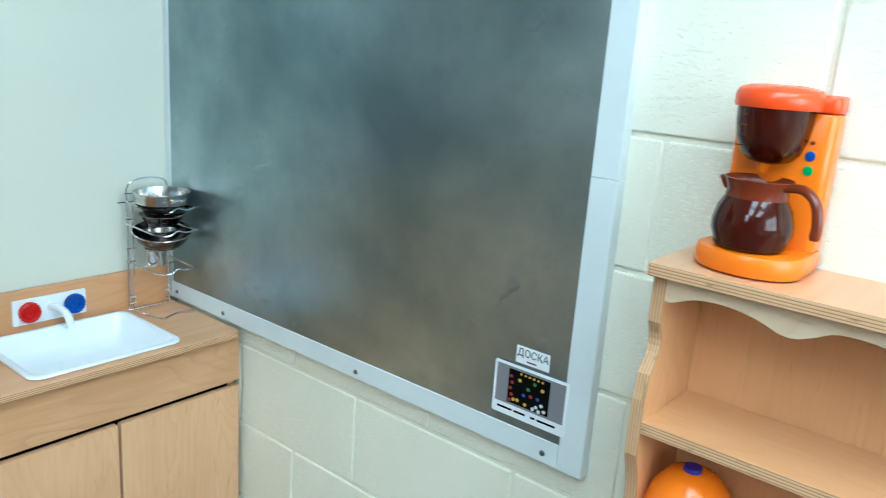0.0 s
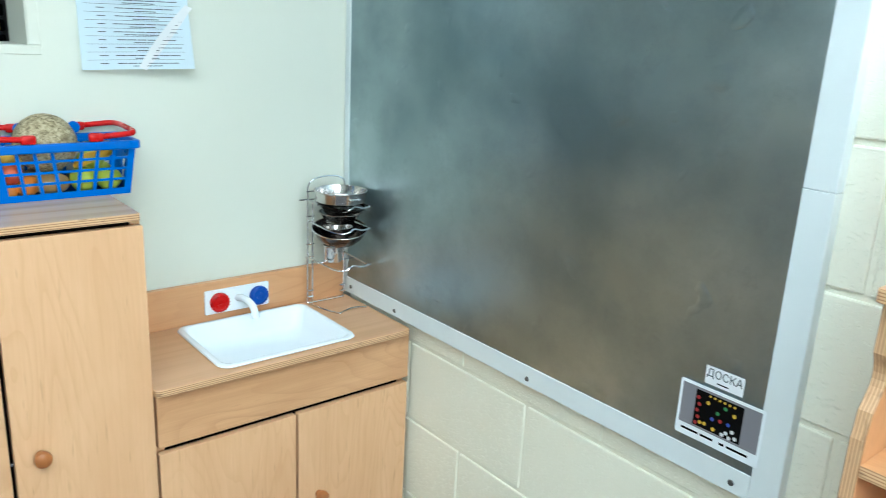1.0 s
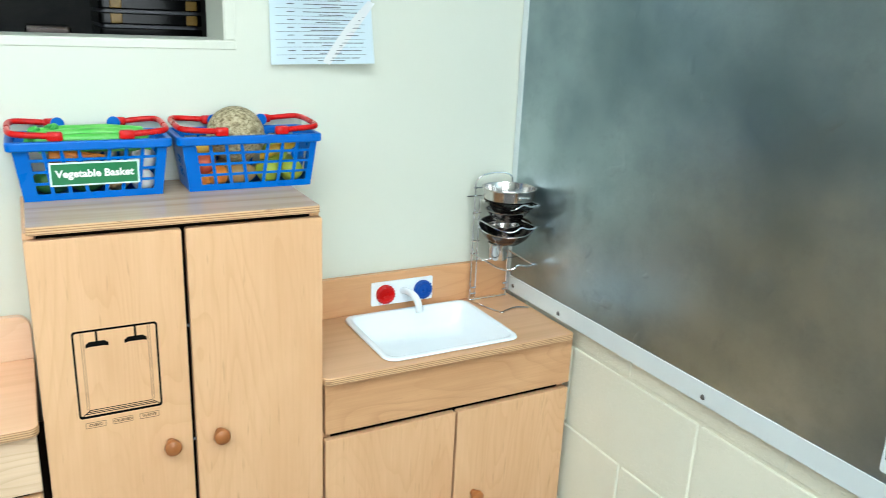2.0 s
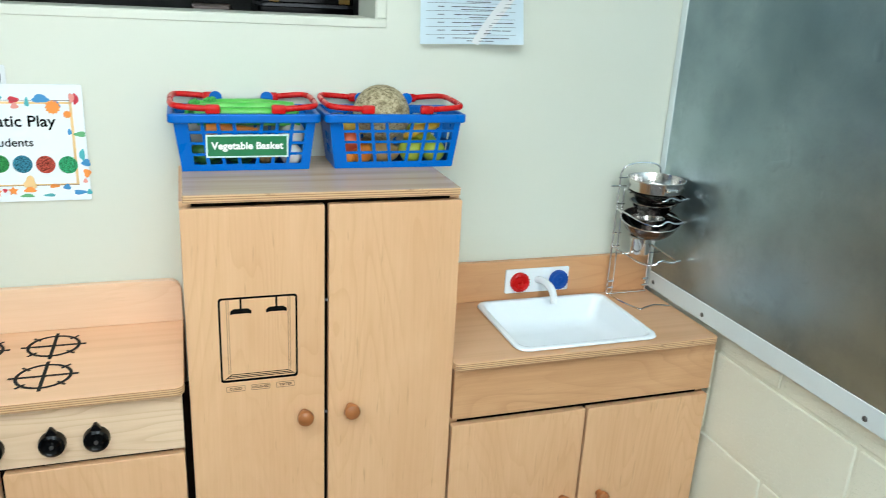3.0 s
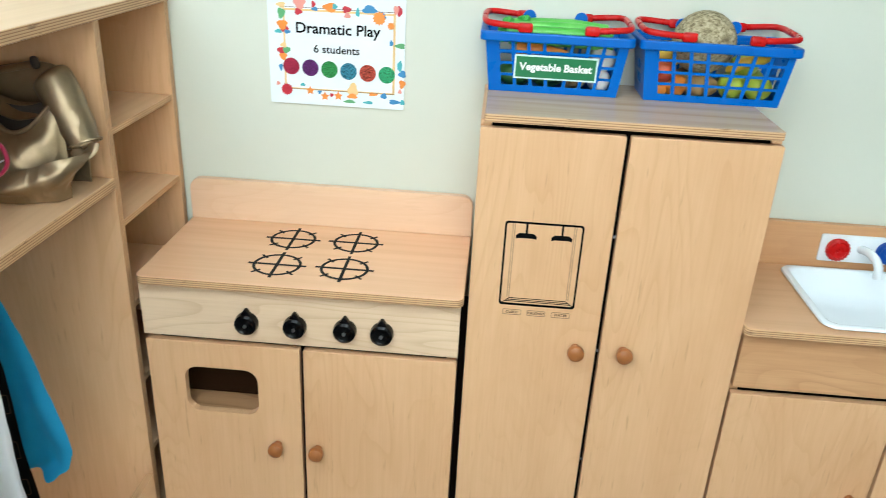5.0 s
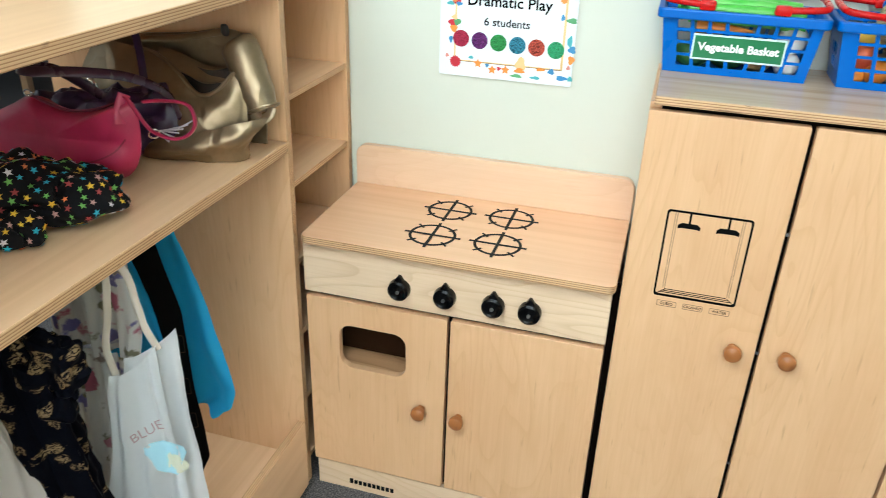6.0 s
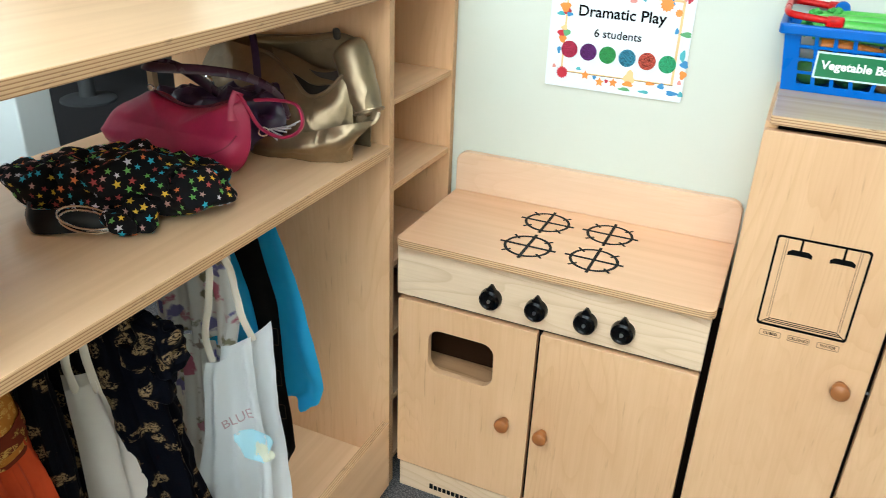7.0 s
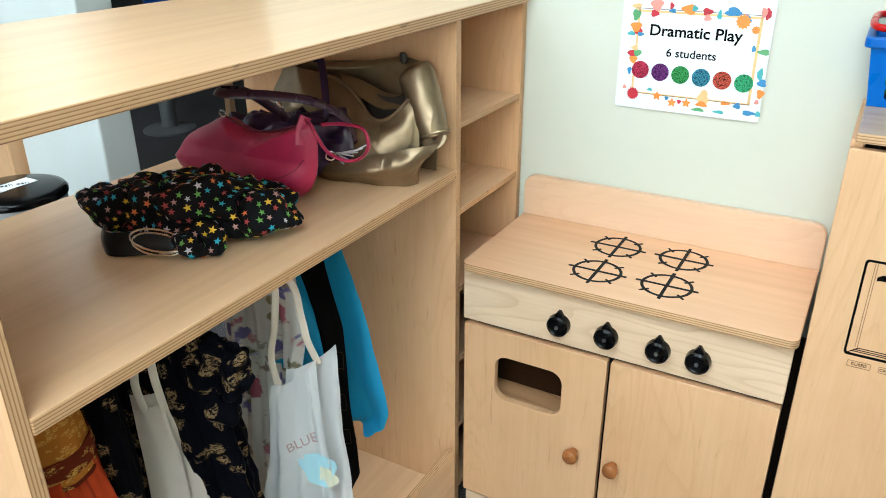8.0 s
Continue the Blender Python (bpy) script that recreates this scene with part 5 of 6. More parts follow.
def panel(net, th=0.003, nu=10, nv=10, size=0.002, freq=16.0, seed=0.0, floor=None):
    """A soft leather or cloth panel spanned smoothly over a small net of corner points."""
    cols = [arc(line, nu) for line in net]
    lines = [arc([c[i] for c in cols], nv) for i in range(len(cols[0]))]
    b = bmesh.new()
    grid = []
    for i, line in enumerate(lines):
        row = []
        for j, p in enumerate(line):
            a = lines[min(i + 1, len(lines) - 1)][j] - lines[max(i - 1, 0)][j]
            c = line[min(j + 1, len(line) - 1)] - line[max(j - 1, 0)]
            n = a.cross(c)
            p = p + (n.normalized() if n.length > 1e-9 else Vector((0, -1, 0))) * crumple(p, size, freq, seed)
            if floor is not None:
                p.z = max(p.z, floor)
            row.append(b.verts.new(p))
        grid.append(row)
    for p, q in zip(grid, grid[1:]):
        for j in range(len(p) - 1):
            b.faces.new((p[j], p[j + 1], q[j + 1], q[j]))
    bmesh.ops.recalc_face_normals(b, faces=b.faces[:])
    bmesh.ops.solidify(b, geom=b.faces[:], thickness=th)
    return b


def cushion(outline, thick, m, size=0.002, freq=16.0, seed=0.0, rings=14, floor=None):
    """A flat bag filled out from its upright outline (across, height), fullest in the middle."""
    loop = [(p.x, p.y) for p in arc([(a, c, 0) for a, c in outline + outline[:1]], 7)[:-1]]
    mx, mz = sum(p[0] for p in loop) / len(loop), sum(p[1] for p in loop) / len(loop)
    b = bmesh.new()
    rows = []
    for k in range(1, 2 * rings):
        side = -1 if k <= rings else 1
        r = (k if k <= rings else 2 * rings - k) / rings
        deep = thick / 2 * max(0.0, 1 - r ** 3) ** 0.6
        row = []
        for x, z in loop:
            zz = mz + (z - mz) * r
            low = 1.0 + 0.9 * max(0.0, (mz - zz) / 0.06)
            p = Vector((mx + (x - mx) * r, side * deep * min(1.5, low), zz))
            p.y += crumple(p, size, freq, seed) * (1 if r < 1 else 0)
            p = m @ p
            if floor is not None:
                p.z = max(p.z, floor)
            row.append(b.verts.new(p))
        rows.append(row)
    for q, t in zip(rows, rows[1:]):
        for i in range(len(q)):
            b.faces.new((q[i], q[(i + 1) % len(q)], t[(i + 1) % len(q)], t[i]))
    b.faces.new(rows[0])
    b.faces.new(rows[-1])
    bmesh.ops.recalc_face_normals(b, faces=b.faces[:])
    return b


def gathered(rows, folds, amp, phase=0.0, nu=120, nz=46, size=0.004, seed=0.0):
    """Cloth hanging in pleats round an upright line; rows: (height, x, y, radius x, radius y) from top to bottom."""
    b = bmesh.new()
    line = arc([(r[1], r[2], r[0]) for r in rows], nz // (len(rows) - 1))
    rad = arc([(r[3], r[4], 0) for r in rows], nz // (len(rows) - 1))
    grid = []
    for j, (c, r) in enumerate(zip(line, rad)):
        k = j / (len(line) - 1)
        row = []
        for i in range(nu):
            a = 2 * math.pi * i / nu
            w = folds * a + phase + 0.9 * math.sin(2 * a + 2.2 * k + phase)
            d = 1 + amp * (0.35 + 0.65 * k) * (math.sin(w) + 0.4 * math.sin(2.3 * w + 1.0))
            p = Vector((c.x + r.x * d * math.cos(a), c.y + r.y * d * math.sin(a), c.z))
            d2 = crumple(p, size, 22.0, seed)
            row.append(b.verts.new(p + Vector((d2 * math.cos(a), d2 * math.sin(a), 0))))
        grid.append(row)
    for q, t in zip(grid, grid[1:]):
        for i in range(nu):
            b.faces.new((q[i], q[(i + 1) % nu], t[(i + 1) % nu], t[i]))
    bmesh.ops.recalc_face_normals(b, faces=b.faces[:])
    bmesh.ops.solidify(b, geom=b.faces[:], thickness=0.0015)
    return b


def drape(ob, tree, normal, lift):
    """Lays a printed or stitched piece on the folds of the cloth behind it."""
    org = ORIGIN[ob.name]
    for v in ob.data.vertices:
        p = v.co + org
        hit = tree.ray_cast(p + normal * 0.06, -normal)[0]
        if hit:
            v.co = hit + normal * lift - org


def spot(x, y, turn, z=SH, lean=0.0):
    return Matrix.Translation((x, y, z)) @ Matrix.Rotation(radians(turn), 4, "Z") @ Matrix.Rotation(radians(lean), 4, "X")


def leather(name, colour, rough=0.4, metal=0.0, crease=0.0):
    m = material(name, colour, rough, metal)
    v = coords(m, (1, 1, 1))
    t = noisy(m, v, 380.0, 3)
    w = noisy(m, v, 22.0, 4, 0.6, 0.6)
    c = mix(m, ramp(m, w, [(0.4, (0, 0, 0)), (0.75, (0.6, 0.6, 0.6))]), colour, tuple(0.62 * q for q in colour))
    link(m, c, base(m))
    shine(m, w, rough - 0.08, rough + 0.12)
    if crease:
        folds = noisy(m, v, 8.0, 2, 0.45, 1.4)
        ridge = ramp(m, folds, [(0.30, (0, 0, 0)), (0.47, (0.75, 0.75, 0.75)), (0.52, (1, 1, 1)), (0.57, (0.7, 0.7, 0.7)), (0.75, (0.2, 0.2, 0.2))])
        bump(m, ridge, 0.22, crease)
    else:
        bump(m, t, 0.25, 0.0006)
    return m


# star-print bag
STARS = cloth("black_star_cloth", (0.003, 0.003, 0.004), (0.006, 0.0055, 0.008))
starbag = thing("star_print_bag", (-1.10, -0.745, SH), "black fabric bag printed with coloured stars, lying slumped", "bag")


def slump(u, v, w, q):
    k = 1.0 - 0.30 * max(0.0, u + 0.1) - 0.35 * max(0.0, -u - 0.25)
    fold = 0.035 * math.sin(21 * u + 5 * v) * w + 0.04 * math.sin(34 * u - 9 * v + 1) * w
    return q.x + 0.010 * math.sin(8 * w + 4 * v), q.y * (1 - 0.25 * abs(u) + 0.08 * math.sin(17 * u + 2)), q.z * k * (1 + 0.10 * math.sin(9 * u + 1.0) + fold) * (0.92 - 0.25 * v)


sb = pouch(spot(-1.085, -0.735, 24), 0.325, 0.172, 0.090, 0.66, 0.80, 128, 64, 0.008, 24.0, slump, 2.0, 1.5)
sb.normal_update()
faces = [(f.calc_center_median().copy(), f.normal.copy()) for f in sb.faces if f.calc_center_median().z > SH + 0.006]
knot = pouch(spot(-1.002, -0.806, 40), 0.066, 0.048, 0.042, 0.75, 0.8, 56, 28, 0.010, 40.0, None, 5.0, 1.2)
knot.normal_update()
faces += [(f.calc_center_median().copy(), f.normal.copy()) for f in knot.faces if f.calc_center_median().z > SH + 0.006]
part("bag_body", sb, STARS, starbag, smooth=True)
part("gathered_end", knot, STARS, starbag, smooth=True)


def starprint():
    m = material("star_print", (0.6, 0.5, 0.2), 0.7)
    g = node(m, "ShaderNodeNewGeometry")
    cols = [(0.72, 0.46, 0.03), (0.02, 0.36, 0.52), (0.66, 0.16, 0.04), (0.13, 0.36, 0.07), (0.58, 0.54, 0.60), (0.34, 0.04, 0.04), (0.45, 0.25, 0.22)]
    r = ramp(m, g.outputs["Random Per Island"], [(i / 7, c) for i, c in enumerate(cols)])
    r.node.color_ramp.interpolation = "CONSTANT"
    link(m, r, base(m))
    return m


rn = random.Random(8)
rn.shuffle(faces)
kept, b = [], bmesh.new()
for c, n in faces:
    if len(kept) > 640 or any((c - k).length < 0.0118 for k in kept):
        continue
    kept.append(c)
    a = n.orthogonal().normalized()
    e = n.cross(a)
    t0, r = rn.uniform(0, 6.28), rn.uniform(0.0046, 0.0066)
    ctr = b.verts.new(c + n * 0.0016)
    loop = [b.verts.new(c + n * 0.0008 + (r if i % 2 == 0 else 0.42 * r) * (math.cos(t0 + i * math.pi / 5) * a + math.sin(t0 + i * math.pi / 5) * e)) for i in range(10)]
    for i in range(10):
        b.faces.new((ctr, loop[i], loop[(i + 1) % 10]))
tagged(part("star_pattern", b, starprint(), starbag, "scattered coloured printed stars"), kind="stuff")
part("strap", panel([[(-1.150, -0.842, SH + 0.030), (-1.148, -0.852, SH + 0.016), (-1.140, -0.858, SH + 0.003)], [(-1.118, -0.862, SH + 0.032), (-1.112, -0.870, SH + 0.018), (-1.106, -0.872, SH + 0.002)], [(-1.078, -0.838, SH + 0.032), (-1.074, -0.846, SH + 0.018), (-1.070, -0.850, SH + 0.002)], [(-1.040, -0.812, SH + 0.030), (-1.038, -0.818, SH + 0.018), (-1.036, -0.822, SH + 0.004)]], 0.004, 6, 6, 0.0005), material("black_strap", (0.004, 0.004, 0.005), 0.35, Specular_IOR_Level=0.25), starbag, "black strap", smooth=True)
for lift, reach in ((0.0, 0.037), (-0.006, 0.035)):
    part("strap_ring", tube([Vector((-1.050, -0.836, SH + 0.024 + lift)) + reach * math.cos(a) * Vector((0.87, 0.47, -0.16)) + 0.016 * math.sin(a) * Vector((-0.38, 0.58, 0.72)) for a in [2 * math.pi * i / 40 for i in range(40)]], 0.0018, closed=True), CHROME, starbag, "shiny metal ring", smooth=True)

# pink purse
PINK = leather("raspberry_leather", (0.42, 0.018, 0.075), 0.42)
pink = thing("pink_purse", (-1.14, -0.56, SH), "raspberry pink leather shoulder purse", "purse")


PURSE = [(-1.287, 0.868), (-1.250, 0.906), (-1.195, 0.934), (-1.160, 0.950), (-1.132, 0.941), (-1.092, 0.933), (-1.045, 0.939), (-1.000, 0.955), (-0.974, 0.960), (-0.968, 0.930), (-0.972, 0.888), (-0.990, 0.850), (-1.030, 0.830), (-1.120, 0.829), (-1.220, 0.832), (-1.268, 0.848)]
upright = Matrix.Translation((0, -0.575, 0))
purse_bm = cushion(PURSE, 0.060, upright, 0.0022, 15.0, 1.0, floor=SH)
purse_tree = BVHTree.FromBMesh(purse_bm)
part("purse_body", purse_bm, PINK, pink, smooth=True)
seam = part("seam", tube(arc([(-1.262, -0.62, 0.858), (-1.18, -0.62, 0.862), (-1.10, -0.62, 0.862), (-1.045, -0.62, 0.868), (-1.005, -0.62, 0.884), (-0.985, -0.62, 0.906)], 10), 0.0013, n=6), leather("dark_pink_seam", (0.24, 0.010, 0.040), 0.5), pink, "darker stitched seam", smooth=True)
drape(seam, purse_tree, Vector((0, -1, 0)), 0.0006)
part("zip", tube(arc([(-1.158, -0.576, 0.951), (-1.130, -0.577, 0.943), (-1.092, -0.578, 0.9355), (-1.045, -0.578, 0.9415), (-1.000, -0.577, 0.957)], 6), 0.0024, n=6), leather("dark_zip", (0.13, 0.012, 0.035), 0.5), pink, smooth=True)
part("strap", tube(arc([(-0.992, -0.575, 0.948), (-0.984, -0.576, 0.966), (-0.957, -0.572, 0.924), (-0.938, -0.566, 0.910), (-0.917, -0.560, 0.906), (-0.899, -0.552, 0.914), (-0.891, -0.546, 0.932), (-0.906, -0.540, 0.955), (-0.945, -0.545, 0.958), (-0.972, -0.555, 0.956)], 7), 0.0072, n=10, flat=0.36), PINK, pink, "pink strap", smooth=True)
part("strap_tab", tube(arc([(-0.985, -0.577, 0.972), (-0.989, -0.586, 0.952), (-0.988, -0.592, 0.930)], 6), 0.0088, n=10, flat=0.3), PINK, pink, smooth=True)
for x, z in ((-1.160, 0.955), (-0.990, 0.958)):
    part("strap_ring", tube([(x + 0.007 * math.cos(a), -0.578, z + 0.005 * math.sin(a)) for a in [2 * math.pi * i / 14 for i in range(14)]], 0.0013, closed=True, n=6), CHROME, pink, "small metal ring", smooth=True)

# purple bag behind it
PURPLE = leather("dark_purple_leather", (0.032, 0.010, 0.048), 0.34)
purple = thing("purple_bag", (-1.12, -0.46, SH), "shiny dark purple bag with a long strap", "bag")
part("bag_body", pouch(spot(-1.10, -0.455, 26), 0.27, 0.085, 0.112, 0.7, 0.8, 80, 40, 0.016, 30.0, None, 9.0), PURPLE, purple, smooth=True)
part("strap", tube(arc([(-1.10, -0.470, 0.920), (-1.135, -0.54, 0.985), (-1.130, -0.610, 1.004), (-1.095, -0.628, 1.006), (-1.05, -0.578, 0.998), (-1.01, -0.522, 0.980), (-0.985, -0.475, 0.945), (-0.985, -0.450, 0.900)], 7), 0.0085, n=8, flat=0.30), leather("plum_strap", (0.05, 0.02, 0.04), 0.25), purple, "dark glossy strap", smooth=True)
for k in range(6):
    part("fringe", tube([(-1.005 + 0.002 * k, -0.485 + 0.002 * k, 0.885), (-0.990 + 0.004 * k, -0.498 + 0.006 * k, 0.882 + 0.002 * k), (-0.972 + 0.002 * k, -0.505 + 0.011 * k, 0.877 + 0.004 * k)], 0.0014, n=5), material("pale_fringe", (0.5, 0.47, 0.5), 0.5), purple, "pale tassel")
part("buckle", tube([Vector((-1.002, -0.500, 0.885)) + 0.009 * math.cos(a) * Vector((0.7, 0.6, 0.2)) + 0.008 * math.sin(a) * Vector((0, -0.3, 0.95)) for a in [2 * math.pi * i / 16 for i in range(16)]], 0.0016, closed=True), CHROME, purple, smooth=True)

# gold handbag
GOLD = leather("gold_leatherette", (0.30, 0.222, 0.135), 0.35, 0.80, 0.008)
gold = thing("gold_handbag", (-1.04, -0.38, SH), "crumpled metallic gold handbag leaning in the corner", "handbag")
DARKIN = leather("dark_lining", (0.022, 0.015, 0.010), 0.6)
part("back_panel", panel([[(-1.215, -0.352, 0.998), (-1.130, -0.334, 1.004), (-1.040, -0.330, 1.012), (-0.955, -0.328, 1.024), (-0.905, -0.326, 1.010)],
                          [(-1.225, -0.350, 0.930), (-1.130, -0.334, 0.930), (-1.040, -0.330, 0.930), (-0.955, -0.328, 0.930), (-0.895, -0.326, 0.930)],
                          [(-1.200, -0.360, 0.830), (-1.130, -0.350, 0.830), (-1.040, -0.345, 0.830), (-0.955, -0.342, 0.830), (-0.890, -0.340, 0.830)]], 0.003, 8, 8, 0.004, 13.0, 2.0, SH), GOLD, gold, smooth=True)
part("front_panel", panel([[(-1.212, -0.360, 0.992), (-1.150, -0.372, 0.994), (-1.070, -0.382, 0.984), (-1.018, -0.396, 0.962), (-0.975, -0.408, 0.930), (-0.940, -0.404, 0.936), (-0.908, -0.385, 0.972)],
                           [(-1.235, -0.375, 0.930), (-1.160, -0.412, 0.935), (-1.080, -0.425, 0.925), (-1.020, -0.432, 0.912), (-0.975, -0.436, 0.898), (-0.935, -0.425, 0.905), (-0.895, -0.392, 0.930)],
                           [(-1.225, -0.385, 0.870), (-1.160, -0.428, 0.868), (-1.080, -0.445, 0.865), (-1.020, -0.450, 0.862), (-0.975, -0.446, 0.860), (-0.930, -0.430, 0.862), (-0.890, -0.398, 0.880)],
                           [(-1.190, -0.390, 0.828), (-1.140, -0.425, 0.828), (-1.075, -0.445, 0.827), (-1.020, -0.452, 0.827), (-0.970, -0.444, 0.827), (-0.925, -0.425, 0.827), (-0.890, -0.400, 0.827)]], 0.003, 8, 9, 0.0045, 15.0, 4.0, SH), GOLD, gold, smooth=True)
part("opening", panel([[(-1.100, -0.362, 0.985), (-1.030, -0.366, 0.972), (-0.970, -0.372, 0.962), (-0.918, -0.366, 0.975)], [(-1.080, -0.388, 0.930), (-1.020, -0.392, 0.915), (-0.970, -0.396, 0.900), (-0.925, -0.388, 0.915)]], 0.002, 8, 8, 0.003, 30.0, 3.0), DARKIN, gold, "dark open pocket", smooth=True)
part("opening_rim", tube(arc([(-1.110, -0.379, 0.991), (-1.065, -0.384, 0.984), (-1.018, -0.398, 0.963), (-0.975, -0.410, 0.931), (-0.942, -0.406, 0.937), (-0.914, -0.388, 0.968)], 7), 0.0034, n=8), GOLD, gold, "rolled gold rim", smooth=True)
part("inner_fold", panel([[(-1.085, -0.352, 0.990), (-1.030, -0.358, 0.982), (-0.975, -0.360, 0.966), (-0.925, -0.352, 0.972)], [(-1.060, -0.376, 0.972), (-1.010, -0.384, 0.955), (-0.970, -0.388, 0.944), (-0.925, -0.376, 0.954)]], 0.003, 7, 7, 0.003, 22.0, 8.0), GOLD, gold, smooth=True)
part("top_zip", tube(arc([(-1.120, -0.352, 0.998), (-1.060, -0.352, 1.004), (-1.000, -0.354, 1.014), (-0.945, -0.354, 1.027)], 6), 0.0075, n=10, flat=0.45), GOLD, gold, "gold zip edge", smooth=True)
part("zip_end", pouch(Matrix.Translation((-0.944, -0.356, 1.018)), 0.014, 0.012, 0.020, 0.8, 0.8, 14, 8, 0.002, 60.0), DARKIN, gold, smooth=True)
roll = arc([(-0.929, -0.352, 1.012), (-0.918, -0.356, 1.000), (-0.899, -0.364, 0.965), (-0.882, -0.372, 0.932), (-0.868, -0.378, 0.905)], 7)
part("side_gusset", tube(roll, [0.012, 0.020, 0.025, 0.028, 0.030, 0.031] + [0.0315] * 8 + [0.031, 0.030] + [0.029] * 6 + [0.028, 0.027, 0.026, 0.025, 0.024, 0.023, 0.021], n=20, flat=0.72), GOLD, gold, "folded gold side", smooth=True)
part("gusset_hem", tube([Vector((-0.8700, -0.3775, 0.9090)) + 0.0265 * math.cos(a) * Vector((0.86, 0.42, 0.28)) + 0.016 * math.sin(a) * Vector((0.3, -0.85, 0.4)) for a in [2 * math.pi * i / 24 for i in range(24)]], 0.0022, closed=True, n=6), GOLD, gold, smooth=True)
part("side_loop", tube(arc([(-0.880, -0.392, 0.902), (-0.866, -0.398, 0.894), (-0.853, -0.392, 0.902), (-0.852, -0.384, 0.912)]), 0.010, n=10, flat=0.4), GOLD, gold, smooth=True)
part("base_fold", panel([[(-0.850, -0.398, 0.902), (-0.884, -0.428, 0.896), (-0.930, -0.446, 0.884), (-0.990, -0.462, 0.868), (-1.060, -0.464, 0.856)],
                         [(-0.862, -0.410, 0.882), (-0.888, -0.440, 0.872), (-0.930, -0.462, 0.860), (-0.990, -0.474, 0.850), (-1.060, -0.472, 0.844)],
                         [(-0.884, -0.410, 0.856), (-0.900, -0.434, 0.846), (-0.940, -0.452, 0.840), (-0.995, -0.466, 0.838), (-1.060, -0.468, 0.834)],
                         [(-0.888, -0.408, 0.827), (-0.902, -0.428, 0.827), (-0.940, -0.446, 0.827), (-0.995, -0.460, 0.827), (-1.060, -0.462, 0.827)]], 0.004, 8, 8, 0.0045, 18.0, 6.0, SH), GOLD, gold, "folded gold base", smooth=True)
part("handle", tube(arc([(-1.118, -0.375, 1.010), (-1.108, -0.384, 1.030), (-1.090, -0.396, 1.010), (-1.068, -0.420, 0.965), (-1.050, -0.446, 0.915), (-1.040, -0.462, 0.885)]), 0.0068, n=8, flat=0.4), PURPLE, gold, "dark handle", smooth=True)
part("strap_ring", tube([(-1.170 + 0.011 * math.cos(a), -0.430, 0.922 + 0.018 * math.sin(a)) for a in [2 * math.pi * i / 18 for i in range(18)]], 0.0030, closed=True), CHROME, gold, smooth=True)
whole("paper_scrap", pouch(Matrix.Translation((-0.955, -0.262, 0.9085)) @ Matrix.Rotation(radians(30), 4, "Z"), 0.07, 0.05, 0.045, 0.7, 0.7, 24, 12, 0.010, 30.0), TOPGREY, "crumpled tan scrap lying in the cubby", "scrap", smooth=True)


whole("black_cable", tube(arc([(-1.20, -0.10, 1.1125), (-1.12, -0.085, 1.1125), (-1.06, -0.11, 1.1125), (-1.03, -0.16, 1.1125), (-1.06, -0.20, 1.1125), (-1.13, -0.19, 1.1125)]), 0.0032, n=8), BLACK, "short black cable lying on the cabinet top", "cable", smooth=True)

# ---------------------------------------------------------------- clothes on the rail
ROD = (-1.045, 0.770)
part("hanging_rail", tube([(ROD[0], WY + D, ROD[1]), (ROD[0], -0.3025, ROD[1])], 0.009, n=12), BROWNWOOD, ward, "wooden hanging rail", smooth=True)


def garment(y0, rows, amp, folds, phase, skew=0.0, th=0.0018, nx=56, nz=56, slant=0.0, sag=0.0, crease=0.0):
    """A cloth sheet hanging across the rail; rows: (height, back edge, front edge) from top to bottom."""
    b = bmesh.new()
    grid = []
    zs = [r[0] for r in rows]
    for j in range(nz + 1):
        z = zs[0] + (zs[-1] - zs[0]) * j / nz
        for (za, la, ra), (zb3, lb, rb) in zip(rows, rows[1:]):
            if za >= z >= zb3 - 1e-9:
                t = (za - z) / (za - zb3)
                break
        lo, hi = la + (lb - la) * t, ra + (rb - ra) * t
        k = j / nz
        line = []
        for i in range(nx + 1):
            s = i / nx
            x = lo + (hi - lo) * s
            a = amp * (0.25 + 0.75 * k)
            y = y0 + skew * (x - ROD[0]) + a * math.sin(folds * 6.283 * s + phase + 0.8 * math.sin(3 * k + phase)) + 0.5 * a * math.sin(2.3 * folds * 6.283 * s + 2 * phase) + 0.006 * noise.noise(Vector((x * 14, z * 9, y0 * 31)))
            dz = 0.006 * math.sin(folds * 6.283 * s + phase) * (k > 0.97) + slant * (s - 0.5) * (1 - k) ** 2 - sag * 4 * s * (1 - s) * (1 - k) ** 3
            y += crease * k ** 0.6 * (math.sin(8 * (1.1 * s - 0.75 * k) + phase) + 0.6 * math.sin(13 * (s + 0.55 * k) + 2 * phase)) + 0.4 * crease * (1 - 2 * abs(noise.noise(Vector((x * 22 + 5 * k, z * 13, y0 * 17)))))
            line.append(b.verts.new((x, y, z + dz)))
        grid.append(line)
    for p, q in zip(grid, grid[1:]):
        for i in range(nx):
            b.faces.new((p[i], p[i + 1], q[i + 1], q[i]))
    bmesh.ops.solidify(b, geom=b.faces[:], thickness=th)
    return b


